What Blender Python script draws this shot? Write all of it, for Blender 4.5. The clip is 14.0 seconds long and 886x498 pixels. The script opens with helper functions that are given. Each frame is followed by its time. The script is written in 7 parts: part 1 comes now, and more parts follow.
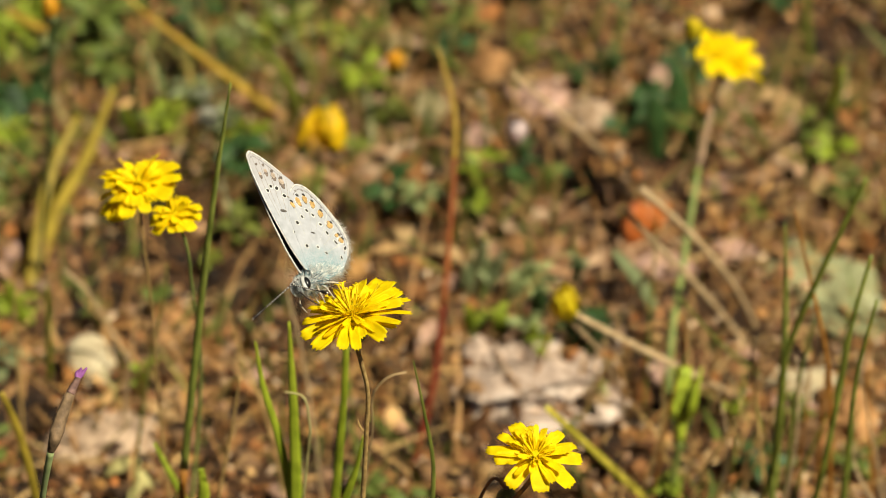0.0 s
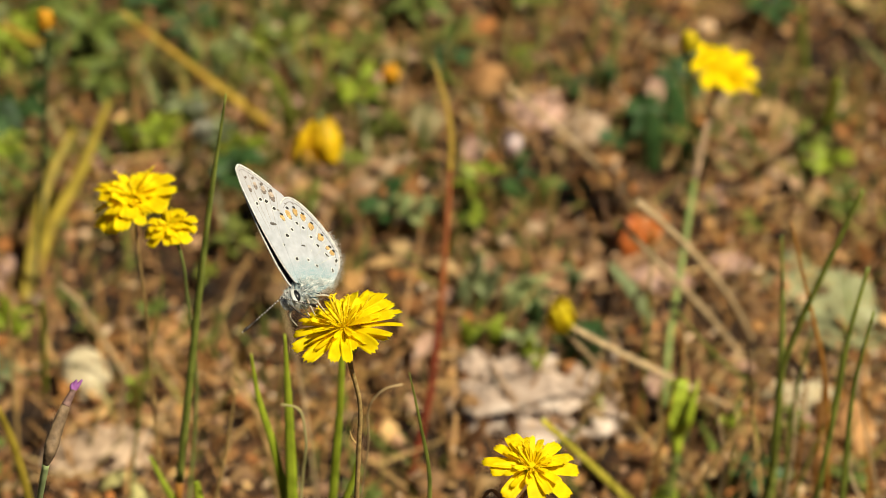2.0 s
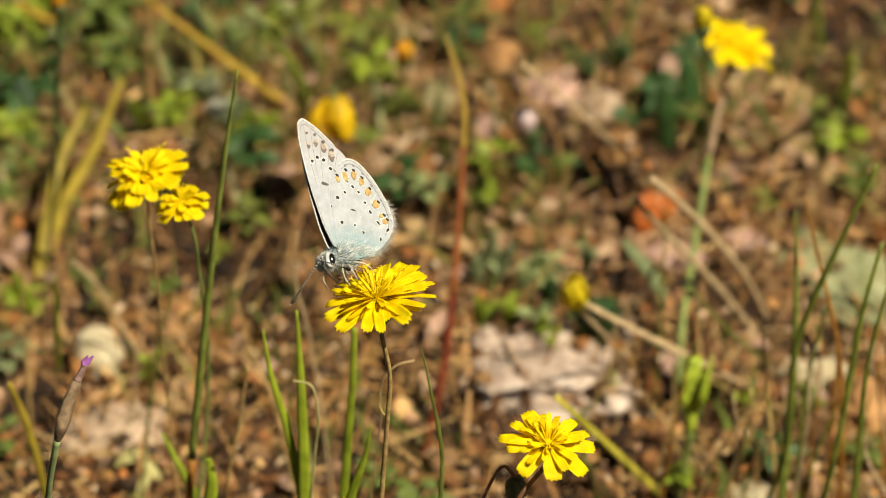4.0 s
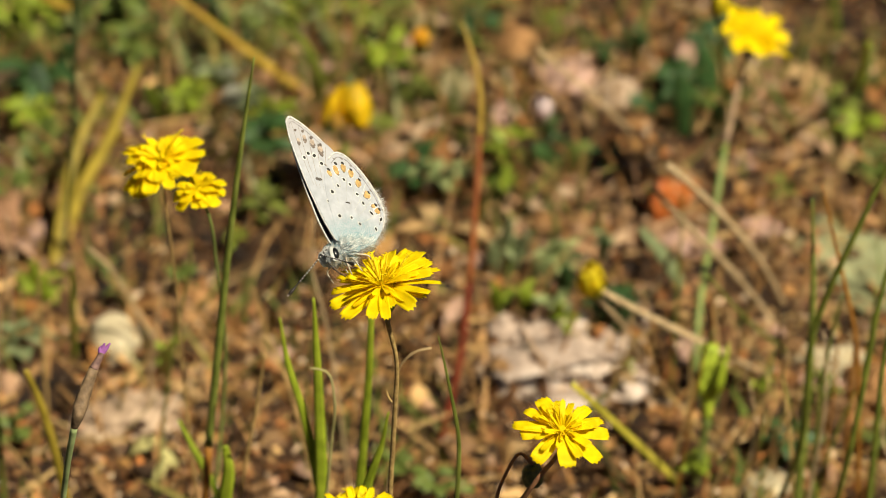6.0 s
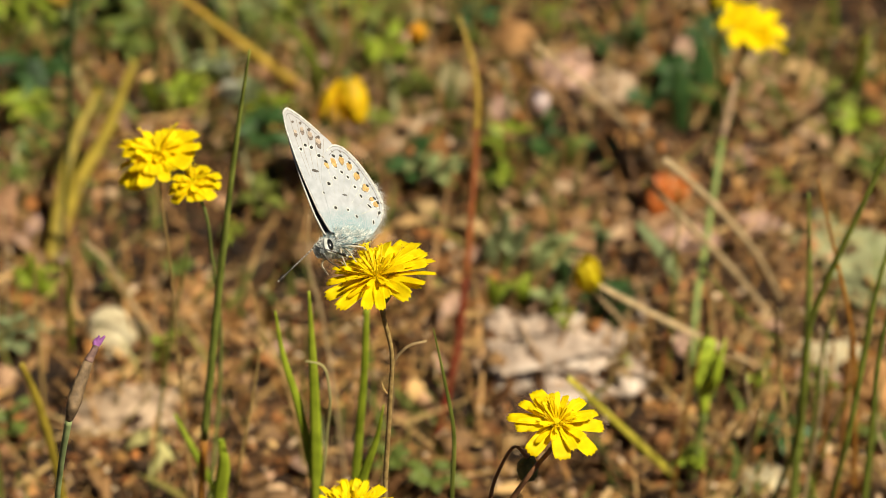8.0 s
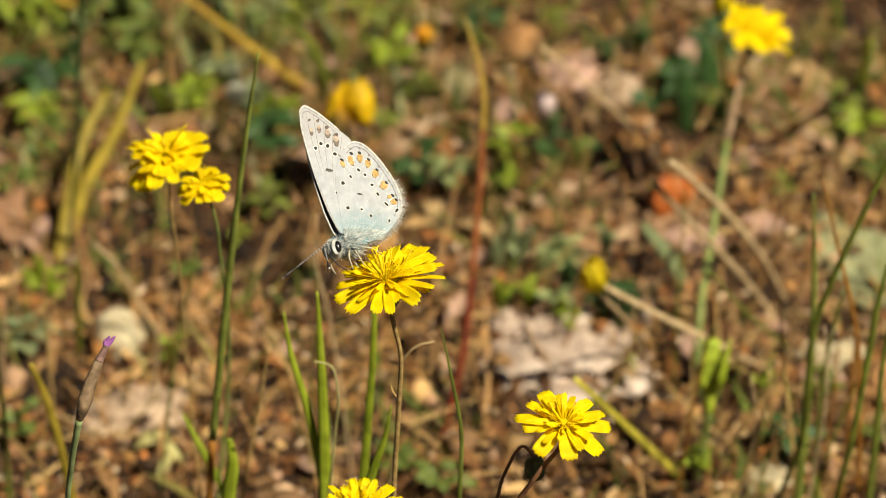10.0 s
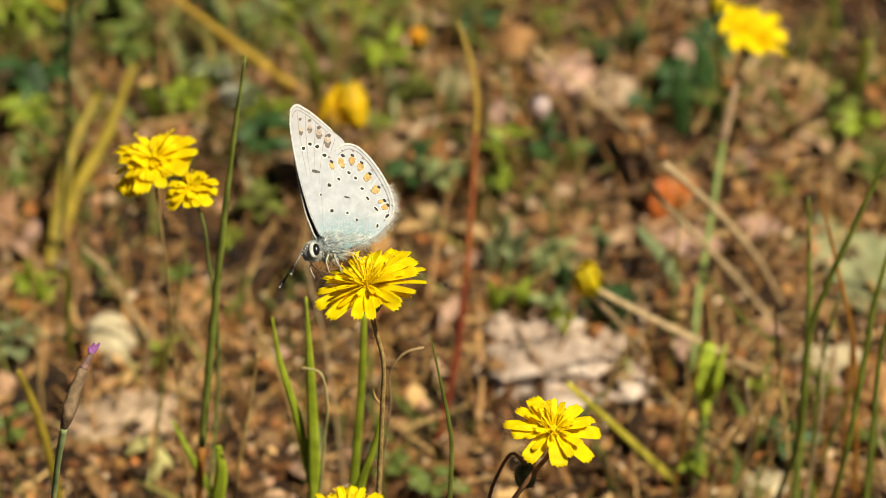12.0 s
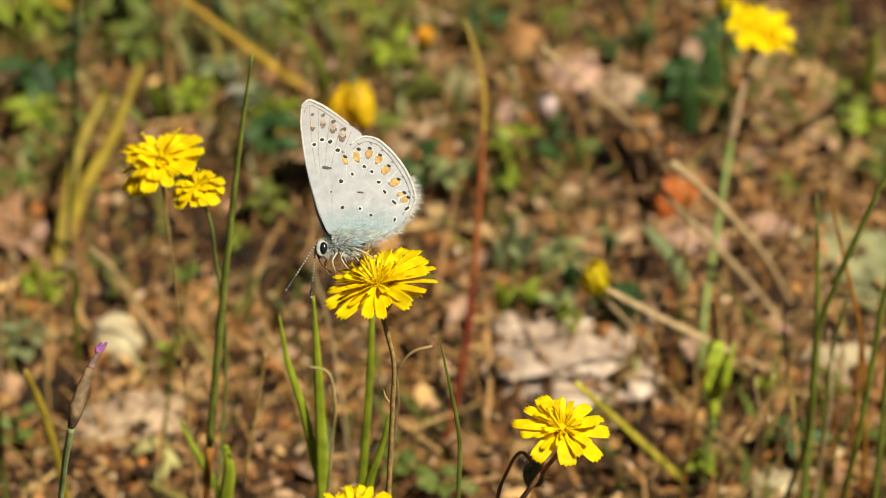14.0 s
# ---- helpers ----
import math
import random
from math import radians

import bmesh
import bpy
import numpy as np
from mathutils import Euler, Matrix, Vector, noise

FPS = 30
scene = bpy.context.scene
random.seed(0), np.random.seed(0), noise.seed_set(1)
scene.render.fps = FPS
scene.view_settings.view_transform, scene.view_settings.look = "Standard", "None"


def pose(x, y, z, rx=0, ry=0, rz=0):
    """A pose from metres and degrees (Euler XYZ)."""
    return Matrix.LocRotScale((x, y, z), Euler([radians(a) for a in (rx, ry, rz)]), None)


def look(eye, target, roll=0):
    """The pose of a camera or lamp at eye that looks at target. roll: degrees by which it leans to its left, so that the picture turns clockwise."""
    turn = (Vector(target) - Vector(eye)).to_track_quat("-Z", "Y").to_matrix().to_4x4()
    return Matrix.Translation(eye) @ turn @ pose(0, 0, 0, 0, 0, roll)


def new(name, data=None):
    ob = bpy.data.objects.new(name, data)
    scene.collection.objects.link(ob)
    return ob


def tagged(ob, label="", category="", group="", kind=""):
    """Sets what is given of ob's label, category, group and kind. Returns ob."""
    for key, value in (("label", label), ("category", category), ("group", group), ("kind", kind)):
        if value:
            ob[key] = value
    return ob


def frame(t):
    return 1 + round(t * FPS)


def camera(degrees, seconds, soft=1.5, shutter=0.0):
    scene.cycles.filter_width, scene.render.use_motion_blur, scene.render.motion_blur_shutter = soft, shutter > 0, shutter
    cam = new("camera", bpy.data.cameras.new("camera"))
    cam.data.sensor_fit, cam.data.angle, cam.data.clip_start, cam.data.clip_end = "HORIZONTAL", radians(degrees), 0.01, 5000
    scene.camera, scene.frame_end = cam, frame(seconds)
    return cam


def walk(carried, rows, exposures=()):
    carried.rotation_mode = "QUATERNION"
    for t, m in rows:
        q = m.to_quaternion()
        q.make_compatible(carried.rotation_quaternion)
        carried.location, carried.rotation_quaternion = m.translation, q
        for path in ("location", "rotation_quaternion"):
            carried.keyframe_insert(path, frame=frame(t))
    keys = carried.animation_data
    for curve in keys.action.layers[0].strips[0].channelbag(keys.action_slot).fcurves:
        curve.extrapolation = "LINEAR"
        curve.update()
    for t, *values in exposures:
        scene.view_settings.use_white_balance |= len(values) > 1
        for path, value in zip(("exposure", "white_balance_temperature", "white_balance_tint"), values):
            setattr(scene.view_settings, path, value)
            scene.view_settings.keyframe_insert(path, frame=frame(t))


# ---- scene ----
MM = 0.001
cam = camera(14.0, 14.0, soft=0.95)
cam.data.dof.use_dof = True
cam.data.dof.focus_distance = 0.436
cam.data.dof.aperture_fstop = 27.0
cam.data.dof.aperture_blades = 7
walk(cam, [
    (0, pose(-0.00273, -0.00327, 0.36641, 53.1450, -0.7113, -0.3886)),
    (0.5, pose(-0.00268, -0.00302, 0.36618, 53.2075, -0.7034, -0.3899)),
    (1, pose(-0.00242, -0.00296, 0.36685, 53.3392, -0.6686, -0.3920)),
    (1.5, pose(-0.00179, -0.00263, 0.36618, 53.4563, -0.6888, -0.3854)),
    (2, pose(-0.00282, -0.00295, 0.36510, 53.4403, -0.6971, -0.4952)),
    (2.5, pose(-0.00234, -0.00258, 0.36456, 53.4053, -0.6428, -0.3614)),
    (3, pose(-0.00206, -0.00268, 0.36418, 53.3309, -0.5635, -0.3668)),
    (5.5, pose(-0.00215, -0.00203, 0.36354, 52.9641, -0.3511, -0.1621)),
    (6, pose(-0.00228, -0.00217, 0.36359, 52.9436, -0.3303, -0.1119)),
    (6.5, pose(-0.00182, -0.00279, 0.36390, 52.9365, -0.3164, -0.0956)),
    (7, pose(-0.00246, -0.00243, 0.36339, 52.9550, -0.3380, -0.1486)),
    (7.5, pose(-0.00143, -0.00215, 0.36269, 52.9216, -0.3662, -0.0592)),
    (10, pose(-0.00215, -0.00486, 0.36456, 52.9548, -0.3228, -0.0388)),
    (10.5, pose(-0.00253, -0.00301, 0.36233, 52.9495, -0.2348, 0.0119)),
    (11, pose(-0.00210, -0.00109, 0.36191, 52.8784, -0.1553, 0.0484)),
    (11.5, pose(-0.00084, 0.00076, 0.36074, 52.8892, -0.1348, 0.1274)),
    (12, pose(0.00005, -0.00055, 0.36208, 52.9559, -0.1677, -0.0183)),
    (12.5, pose(0.00087, -0.00058, 0.36177, 53.0113, -0.1752, -0.0902)),
    (13, pose(0.00052, -0.00025, 0.36106, 53.0625, -0.2142, -0.1857)),
    (13.5, pose(-0.00010, -0.00002, 0.36054, 53.0355, -0.1139, -0.1172)),
    (14, pose(0.00000, 0.00000, 0.36100, 53.0000, 0.0000, 0.0000)),
])

# ---- daylight ----
SUN_TOWARDS = Vector((0.46, -0.30, 0.84)).normalized()
world = bpy.data.worlds.new("sky")
world.use_nodes = True
scene.world = world
sky = world.node_tree.nodes.new("ShaderNodeTexSky")
sky.sky_type = "NISHITA"
sky.sun_disc = False
sky.sun_elevation = math.asin(SUN_TOWARDS.z)
sky.sun_rotation = math.atan2(SUN_TOWARDS.x, SUN_TOWARDS.y)
background = world.node_tree.nodes["Background"]
background.inputs["Strength"].default_value = 0.016
world.node_tree.links.new(sky.outputs["Color"], background.inputs["Color"])
sun = new("sun", bpy.data.lights.new("sun", "SUN"))
sun.data.energy = 5.75
sun.data.angle = radians(0.53)
sun.data.color = (1.0, 0.915, 0.715)
sun.matrix_world = look(SUN_TOWARDS * 20, (0, 0, 0))
scene.view_settings.exposure = 0.24


# ---- materials ----
def material(name, colours, grain=400.0, rough=0.6, bump=0.15, sheer=0.0, vary=0.12, islands=False, detail=4.0, gloss=0.4, blotch=0.35, grit=0.27, patch=0.0, pale=0.86):
    """A two-scale mottled surface: colours along a ramp, fine grain, relief, optional light let through."""
    m = bpy.data.materials.new(name)
    m.use_nodes = True
    nt = m.node_tree
    n, l = nt.nodes, nt.links
    bsdf = n["Principled BSDF"]
    bsdf.inputs["Roughness"].default_value = rough
    bsdf.inputs["Specular IOR Level"].default_value = gloss
    at = n.new("ShaderNodeTexCoord")
    fine = n.new("ShaderNodeTexNoise")
    fine.inputs["Scale"].default_value = grain
    fine.inputs["Detail"].default_value = detail
    l.new(at.outputs["Object"], fine.inputs["Vector"])
    wide = n.new("ShaderNodeTexNoise")
    wide.inputs["Scale"].default_value = grain * 0.17
    l.new(at.outputs["Object"], wide.inputs["Vector"])
    mix = n.new("ShaderNodeMix")
    mix.inputs[0].default_value = blotch
    l.new(fine.outputs["Fac"], mix.inputs[2])
    l.new(wide.outputs["Fac"], mix.inputs[3])
    ramp = n.new("ShaderNodeValToRGB")
    ramp.color_ramp.elements.remove(ramp.color_ramp.elements[1])
    for i, colour in enumerate(colours):
        place = 0.5 if len(colours) == 1 else 0.3 + 0.4 * i / (len(colours) - 1)
        if islands:
            place = (i + 0.5) / len(colours)
        e = ramp.color_ramp.elements[0] if i == 0 else ramp.color_ramp.elements.new(place)
        e.position = place
        e.color = (*colour, 1)
    if islands:
        geo = n.new("ShaderNodeNewGeometry")
        l.new(geo.outputs["Random Per Island"], ramp.inputs["Fac"])
    else:
        l.new(mix.outputs[0], ramp.inputs["Fac"])
    info = n.new("ShaderNodeObjectInfo")
    tone = n.new("ShaderNodeMapRange")
    tone.inputs["To Min"].default_value = pale * (1 - vary)
    tone.inputs["To Max"].default_value = pale * (1 + vary)
    l.new(info.outputs["Random"], tone.inputs["Value"])
    grainy = n.new("ShaderNodeMapRange")
    grainy.inputs["From Min"].default_value = 0.25
    grainy.inputs["From Max"].default_value = 0.75
    grainy.inputs["To Min"].default_value = 1 - grit
    grainy.inputs["To Max"].default_value = 1 + grit
    l.new(fine.outputs["Fac"], grainy.inputs["Value"])
    both = n.new("ShaderNodeMath")
    both.operation = "MULTIPLY"
    l.new(tone.outputs[0], both.inputs[0])
    l.new(grainy.outputs[0], both.inputs[1])
    if patch:
        # broad random patches, darker and lighter than the rest
        patch_noise = n.new("ShaderNodeTexNoise")
        patch_noise.inputs["Scale"].default_value = 62
        patch_noise.inputs["Detail"].default_value = 3
        l.new(at.outputs["Object"], patch_noise.inputs["Vector"])
        dark = n.new("ShaderNodeMapRange")
        dark.inputs["From Min"].default_value = 0.43
        dark.inputs["From Max"].default_value = 0.59
        dark.inputs["To Min"].default_value = 1 - patch
        dark.inputs["To Max"].default_value = 1 + patch * 0.42
        l.new(patch_noise.outputs["Fac"], dark.inputs["Value"])
        patched = n.new("ShaderNodeMath")
        patched.operation = "MULTIPLY"
        l.new(both.outputs[0], patched.inputs[0])
        l.new(dark.outputs[0], patched.inputs[1])
        both = patched
    tint = n.new("ShaderNodeVectorMath")
    tint.operation = "SCALE"
    l.new(ramp.outputs["Color"], tint.inputs[0])
    l.new(both.outputs[0], tint.inputs["Scale"])
    l.new(tint.outputs[0], bsdf.inputs["Base Color"])
    if bump:
        relief = n.new("ShaderNodeBump")
        relief.inputs["Strength"].default_value = bump
        relief.inputs["Distance"].default_value = 0.6 / grain
        l.new(mix.outputs[0], relief.inputs["Height"])
        l.new(relief.outputs["Normal"], bsdf.inputs["Normal"])
    if sheer:
        glow = n.new("ShaderNodeBsdfTranslucent")
        l.new(tint.outputs[0], glow.inputs["Color"])
        blend = n.new("ShaderNodeMixShader")
        blend.inputs["Fac"].default_value = sheer
        l.new(bsdf.outputs[0], blend.inputs[1])
        l.new(glow.outputs[0], blend.inputs[2])
        l.new(blend.outputs[0], n["Material Output"].inputs["Surface"])
    return m


SOIL = material("soil", [(0.0101, 0.00456, 0.00158), (0.039, 0.0167, 0.00504), (0.109, 0.0502, 0.0166)], 220, 0.95, 0.8, patch=0.5)
LITTER = material("litter", [(0.0583, 0.0236, 0.0068), (0.286, 0.122, 0.034), (0.477, 0.235, 0.0749), (0.117, 0.047, 0.0122), (0.424, 0.141, 0.0306), (0.678, 0.404, 0.164), (0.0795, 0.033, 0.00883), (0.53, 0.245, 0.0954), (0.265, 0.141, 0.034), (0.17, 0.0658, 0.0176)], 900, 0.9, 0.5, islands=True, patch=0.45)
FLAKES = material("leaf_flakes", [(0.318, 0.132, 0.0306), (0.0636, 0.0253, 0.0068), (0.53, 0.282, 0.0883), (0.0318, 0.0141, 0.00409), (0.424, 0.16, 0.0374), (0.106, 0.047, 0.0136), (0.615, 0.376, 0.15)], 700, 0.8, 0.5, 0.1, islands=True, patch=0.4)
STRAW = material("straw", [(0.52, 0.36, 0.18), (0.7, 0.52, 0.3)], 500, 0.6, 0.2, 0.15)
DUSKY_STRAW = material("dusky_straw", [(0.34, 0.23, 0.1), (0.48, 0.34, 0.17)], 500, 0.65, 0.2, 0.1)
STRAW_BITS = material("straw_bits", [(0.318, 0.16, 0.0409), (0.551, 0.329, 0.102), (0.403, 0.188, 0.0476), (0.7, 0.47, 0.19), (0.594, 0.376, 0.136), (0.212, 0.094, 0.0238)], 700, 0.65, 0.2, islands=True, patch=0.3)
PALE_STONE = material("pale_stone", [(0.386, 0.261, 0.185), (0.534, 0.405, 0.317), (0.681, 0.585, 0.502)], 260, 0.9, 0.7, blotch=0.6)
DUSTY_STONE = material("dusty_stone", [(0.36, 0.24, 0.15), (0.52, 0.38, 0.26)], 300, 0.9, 0.7)
SAND = material("sand_grains", [(0.742, 0.515, 0.297), (0.53, 0.297, 0.144), (0.869, 0.673, 0.45), (0.636, 0.356, 0.198)], 900, 0.5, 0.3, islands=True, gloss=0.6)
WHITE_STONE = material("white_stone", [(0.48, 0.38, 0.22), (0.62, 0.54, 0.36)], 160, 0.85, 0.6)
PINK_STONE = material("pink_stone", [(0.42, 0.23, 0.165), (0.6, 0.4, 0.32)], 180, 0.9, 0.7)
RUST_STONE = material("rust_stone", [(0.36, 0.17, 0.06), (0.48, 0.26, 0.1)], 180, 0.9, 0.6)
GREY_STONE = material("grey_stone", [(0.16, 0.16, 0.07), (0.36, 0.37, 0.19), (0.24, 0.24, 0.11), (0.5, 0.5, 0.32)], 200, 0.9, 0.9, blotch=0.7)
BROWN_STONE = material("brown_stone", [(0.16, 0.085, 0.035), (0.3, 0.17, 0.08)], 200, 0.9, 0.6)
BUD_GREEN = material("bud_green", [(0.385, 0.48, 0.03), (0.544, 0.641, 0.06)], 500, 0.55, 0.3, 0.1)
BLADE_OLIVE = material("blade_olive", [(0.19, 0.235, 0.035), (0.3, 0.34, 0.065)], 400, 0.5, 0.2, 0.15)
CLODS = material("clods", [(0.0265, 0.0113, 0.0034), (0.615, 0.337, 0.144), (0.0424, 0.0188, 0.00545), (0.382, 0.158, 0.054), (0.763, 0.515, 0.306), (0.0636, 0.0282, 0.00818), (0.53, 0.267, 0.117), (0.678, 0.416, 0.252), (0.212, 0.0891, 0.027)], 500, 0.9, 0.7, islands=True, patch=0.4)
DEEP_GREEN = material("deep_green", [(0.16, 0.2, 0.025), (0.27, 0.3, 0.045)], 300, 0.5, 0.15, 0.2)
LIME_STRAW = material("yellow_green_straw", [(0.52, 0.46, 0.035), (0.68, 0.56, 0.08)], 300, 0.5, 0.15, 0.15)
PALE_STEM = material("pale_green_stem", [(0.2, 0.27, 0.05), (0.3, 0.36, 0.1)], 400, 0.5, 0.15, 0.15)
WHITE_LEAF = material("white_down", [(0.6, 0.6, 0.45), (0.78, 0.77, 0.64)], 300, 0.8, 0.3, 0.3)
PALE_YELLOW = material("pale_yellow_leaf", [(0.45, 0.4, 0.13), (0.62, 0.55, 0.24)], 300, 0.7, 0.3, 0.2)
TAN_LEAF = material("tan_dead_leaf", [(0.44, 0.27, 0.11), (0.62, 0.42, 0.2)], 400, 0.75, 0.4, 0.15)
BROWN_LEAF = material("brown_dead_leaf", [(0.2, 0.1, 0.035), (0.36, 0.2, 0.08)], 500, 0.75, 0.4, 0.1)
RUST_BROWN_LEAF = material("rust_brown_dead_leaf", [(0.3, 0.11, 0.03), (0.44, 0.19, 0.06)], 500, 0.75, 0.4, 0.15)
DULL_LEAF = material("dull_leaf", [(0.25, 0.2, 0.09), (0.36, 0.3, 0.15)], 300, 0.7, 0.3, 0.15)
PINK_LEAF = material("pinkish_dead_leaf", [(0.42, 0.24, 0.16), (0.56, 0.36, 0.26)], 300, 0.7, 0.3, 0.15)
CLOVER = material("clover_leaf", [(0.24, 0.29, 0.1), (0.36, 0.41, 0.17)], 250, 0.6, 0.25, 0.2)
CALYX_DARK = material("dark_calyx", [(0.1, 0.05, 0.045), (0.24, 0.14, 0.11)], 1200, 0.7, 0.5)
GREEN = material("grass_green", [(0.31, 0.407, 0.022), (0.471, 0.55, 0.044)], 300, 0.5, 0.15, 0.2, gloss=0.3)
OLIVE = material("olive_green", [(0.153, 0.186, 0.024), (0.255, 0.284, 0.054)], 300, 0.5, 0.15, 0.25)
YELLOW_GRASS = material("yellowed_grass", [(0.34, 0.25, 0.025), (0.5, 0.37, 0.045)], 300, 0.5, 0.15, 0.3)
OCHRE = material("ochre_straw", [(0.44, 0.28, 0.03), (0.58, 0.38, 0.06)], 300, 0.5, 0.15, 0.2)
RED_STEM = material("red_stem", [(0.160, 0.023, 0.010), (0.256, 0.050, 0.021)], 400, 0.6, 0.15, gloss=0.1)
ORANGE_STEM = material("orange_red_stem", [(0.240, 0.059, 0.013), (0.336, 0.099, 0.021)], 400, 0.55, 0.15, 0.1)
AMBER_STEM = material("amber_stem", [(0.36, 0.13, 0.02), (0.5, 0.24, 0.04)], 400, 0.5, 0.15, 0.2)
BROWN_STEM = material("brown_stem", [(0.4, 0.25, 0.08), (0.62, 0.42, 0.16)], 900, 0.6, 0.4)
STALK_BROWN = material("stalk_brown", [(0.32, 0.2, 0.065), (0.56, 0.38, 0.14)], 1500, 0.65, 0.6)
PINK_STEM = material("pinkish_stem", [(0.27, 0.17, 0.1), (0.38, 0.25, 0.15)], 500, 0.6, 0.3)
LEAF = material("leaf_green", [(0.113, 0.157, 0.0234), (0.186, 0.237, 0.0494)], 250, 0.5, 0.25, 0.25)
DARK_LEAF = material("dark_leaf", [(0.03, 0.0788, 0.0168), (0.06, 0.121, 0.0315)], 250, 0.5, 0.25, 0.15)
BLUE_LEAF = material("bluish_leaf", [(0.06, 0.1, 0.055), (0.1, 0.15, 0.09)], 250, 0.6, 0.25, 0.15)
GREY_LEAF = material("grey_leaf", [(0.2, 0.25, 0.1), (0.33, 0.37, 0.18)], 250, 0.7, 0.3, 0.2)
LIME_LEAF = material("lime_leaf", [(0.255, 0.343, 0.022), (0.391, 0.47, 0.044)], 250, 0.5, 0.25, 0.3)
RED_BARK = material("red_bark", [(0.2, 0.1, 0.05), (0.32, 0.17, 0.09)], 250, 0.8, 0.4)
RUST_LEAF = material("rust_leaf", [(0.52, 0.11, 0.015), (0.66, 0.2, 0.035)], 300, 0.6, 0.3, 0.25)
PETAL = material("yellow_petal", [(0.95, 0.745, 0.002), (0.98, 0.84, 0.004)], 500, 0.6, 0.1, 0.5, vary=0.03, gloss=0.15, pale=1.0, grit=0.1)
AMBER_PETAL = material("amber_petal", [(0.86, 0.54, 0.002), (0.95, 0.7, 0.004)], 400, 0.55, 0.15, 0.45)
OLD_PETAL = material("faded_yellow_petal", [(0.67, 0.528, 0.008), (0.886, 0.715, 0.015)], 400, 0.6, 0.15, 0.4)
ORANGE_PETAL = material("orange_petal", [(0.78, 0.34, 0.015), (0.88, 0.48, 0.03)], 400, 0.55, 0.15, 0.3)
PALE_PETAL = material("pale_pink_petal", [(0.78, 0.58, 0.56), (0.88, 0.76, 0.74)], 400, 0.6, 0.1, 0.3)
AMBER_STYLE = material("amber_style", [(0.92, 0.7, 0.003), (0.97, 0.8, 0.005)], 800, 0.55, 0.1, 0.4, pale=1.0)
BRACT = material("bract", [(0.06, 0.09, 0.03), (0.14, 0.17, 0.06)], 800, 0.6, 0.3)
HAIRY_BUD = material("hairy_bud", [(0.06, 0.08, 0.025), (0.15, 0.16, 0.06)], 800, 0.7, 0.4)
RED_BROWN = material("red_brown_stem", [(0.2, 0.085, 0.04), (0.3, 0.15, 0.07)], 700, 0.55, 0.3)
PURPLE_BUD = material("purple_bud", [(0.12, 0.075, 0.04), (0.2, 0.13, 0.07), (0.3, 0.2, 0.11)], 900, 0.7, 0.6)
VIOLET = material("violet_petal", [(0.35, 0.1, 0.4), (0.5, 0.2, 0.52)], 600, 0.6, 0.2, 0.2)
BUD_STEM = material("bluish_stem", [(0.25, 0.325, 0.125), (0.375, 0.442, 0.188)], 500, 0.55, 0.2)


# ---- building helpers ----
def mesh_of(name, bm, materials, smooth=True):
    data = bpy.data.meshes.new(name)
    bm.normal_update()
    bm.to_mesh(data)
    bm.free()
    for m in materials if isinstance(materials, (list, tuple)) else [materials]:
        data.materials.append(m)
    if smooth:
        data.polygons.foreach_set("use_smooth", [True] * len(data.polygons))
    return data


def part(name, bm, materials, parent=None, label="", smooth=True):
    ob = new(name, mesh_of(name, bm, materials, smooth))
    ob.parent = parent
    return tagged(ob, label)


def shared(name, data, parent, m=None):
    ob = new(name, data)
    ob.parent = parent
    if m is not None:
        ob.matrix_basis = m
    return ob


def thing(name, label, category, place=(0, 0, 0), group=""):
    ob = new(name)
    ob.empty_display_size = 0.005
    ob.location = Vector(place) * MM
    return tagged(ob, label, category, group)


def smooth_line(points, steps=6):
    """A smooth line through the points, its bends weighted by the spans' lengths."""
    p = [Vector(q) for q in points]
    n = len(p)
    d = [max((p[i + 1] - p[i]).length, 1e-6) for i in range(n - 1)]
    slope = [(p[i + 1] - p[i]) / d[i] for i in range(n - 1)]
    m = [slope[0]] + [(slope[i - 1] * d[i] + slope[i] * d[i - 1]) / (d[i - 1] + d[i]) for i in range(1, n - 1)] + [slope[-1]]
    out = []
    for i in range(n - 1):
        for k in range(steps):
            t = k / steps
            out.append(p[i] * (2 * t ** 3 - 3 * t * t + 1) + m[i] * d[i] * (t ** 3 - 2 * t * t + t) + p[i + 1] * (3 * t * t - 2 * t ** 3) + m[i + 1] * d[i] * (t ** 3 - t * t))
    return out + [p[-1]]


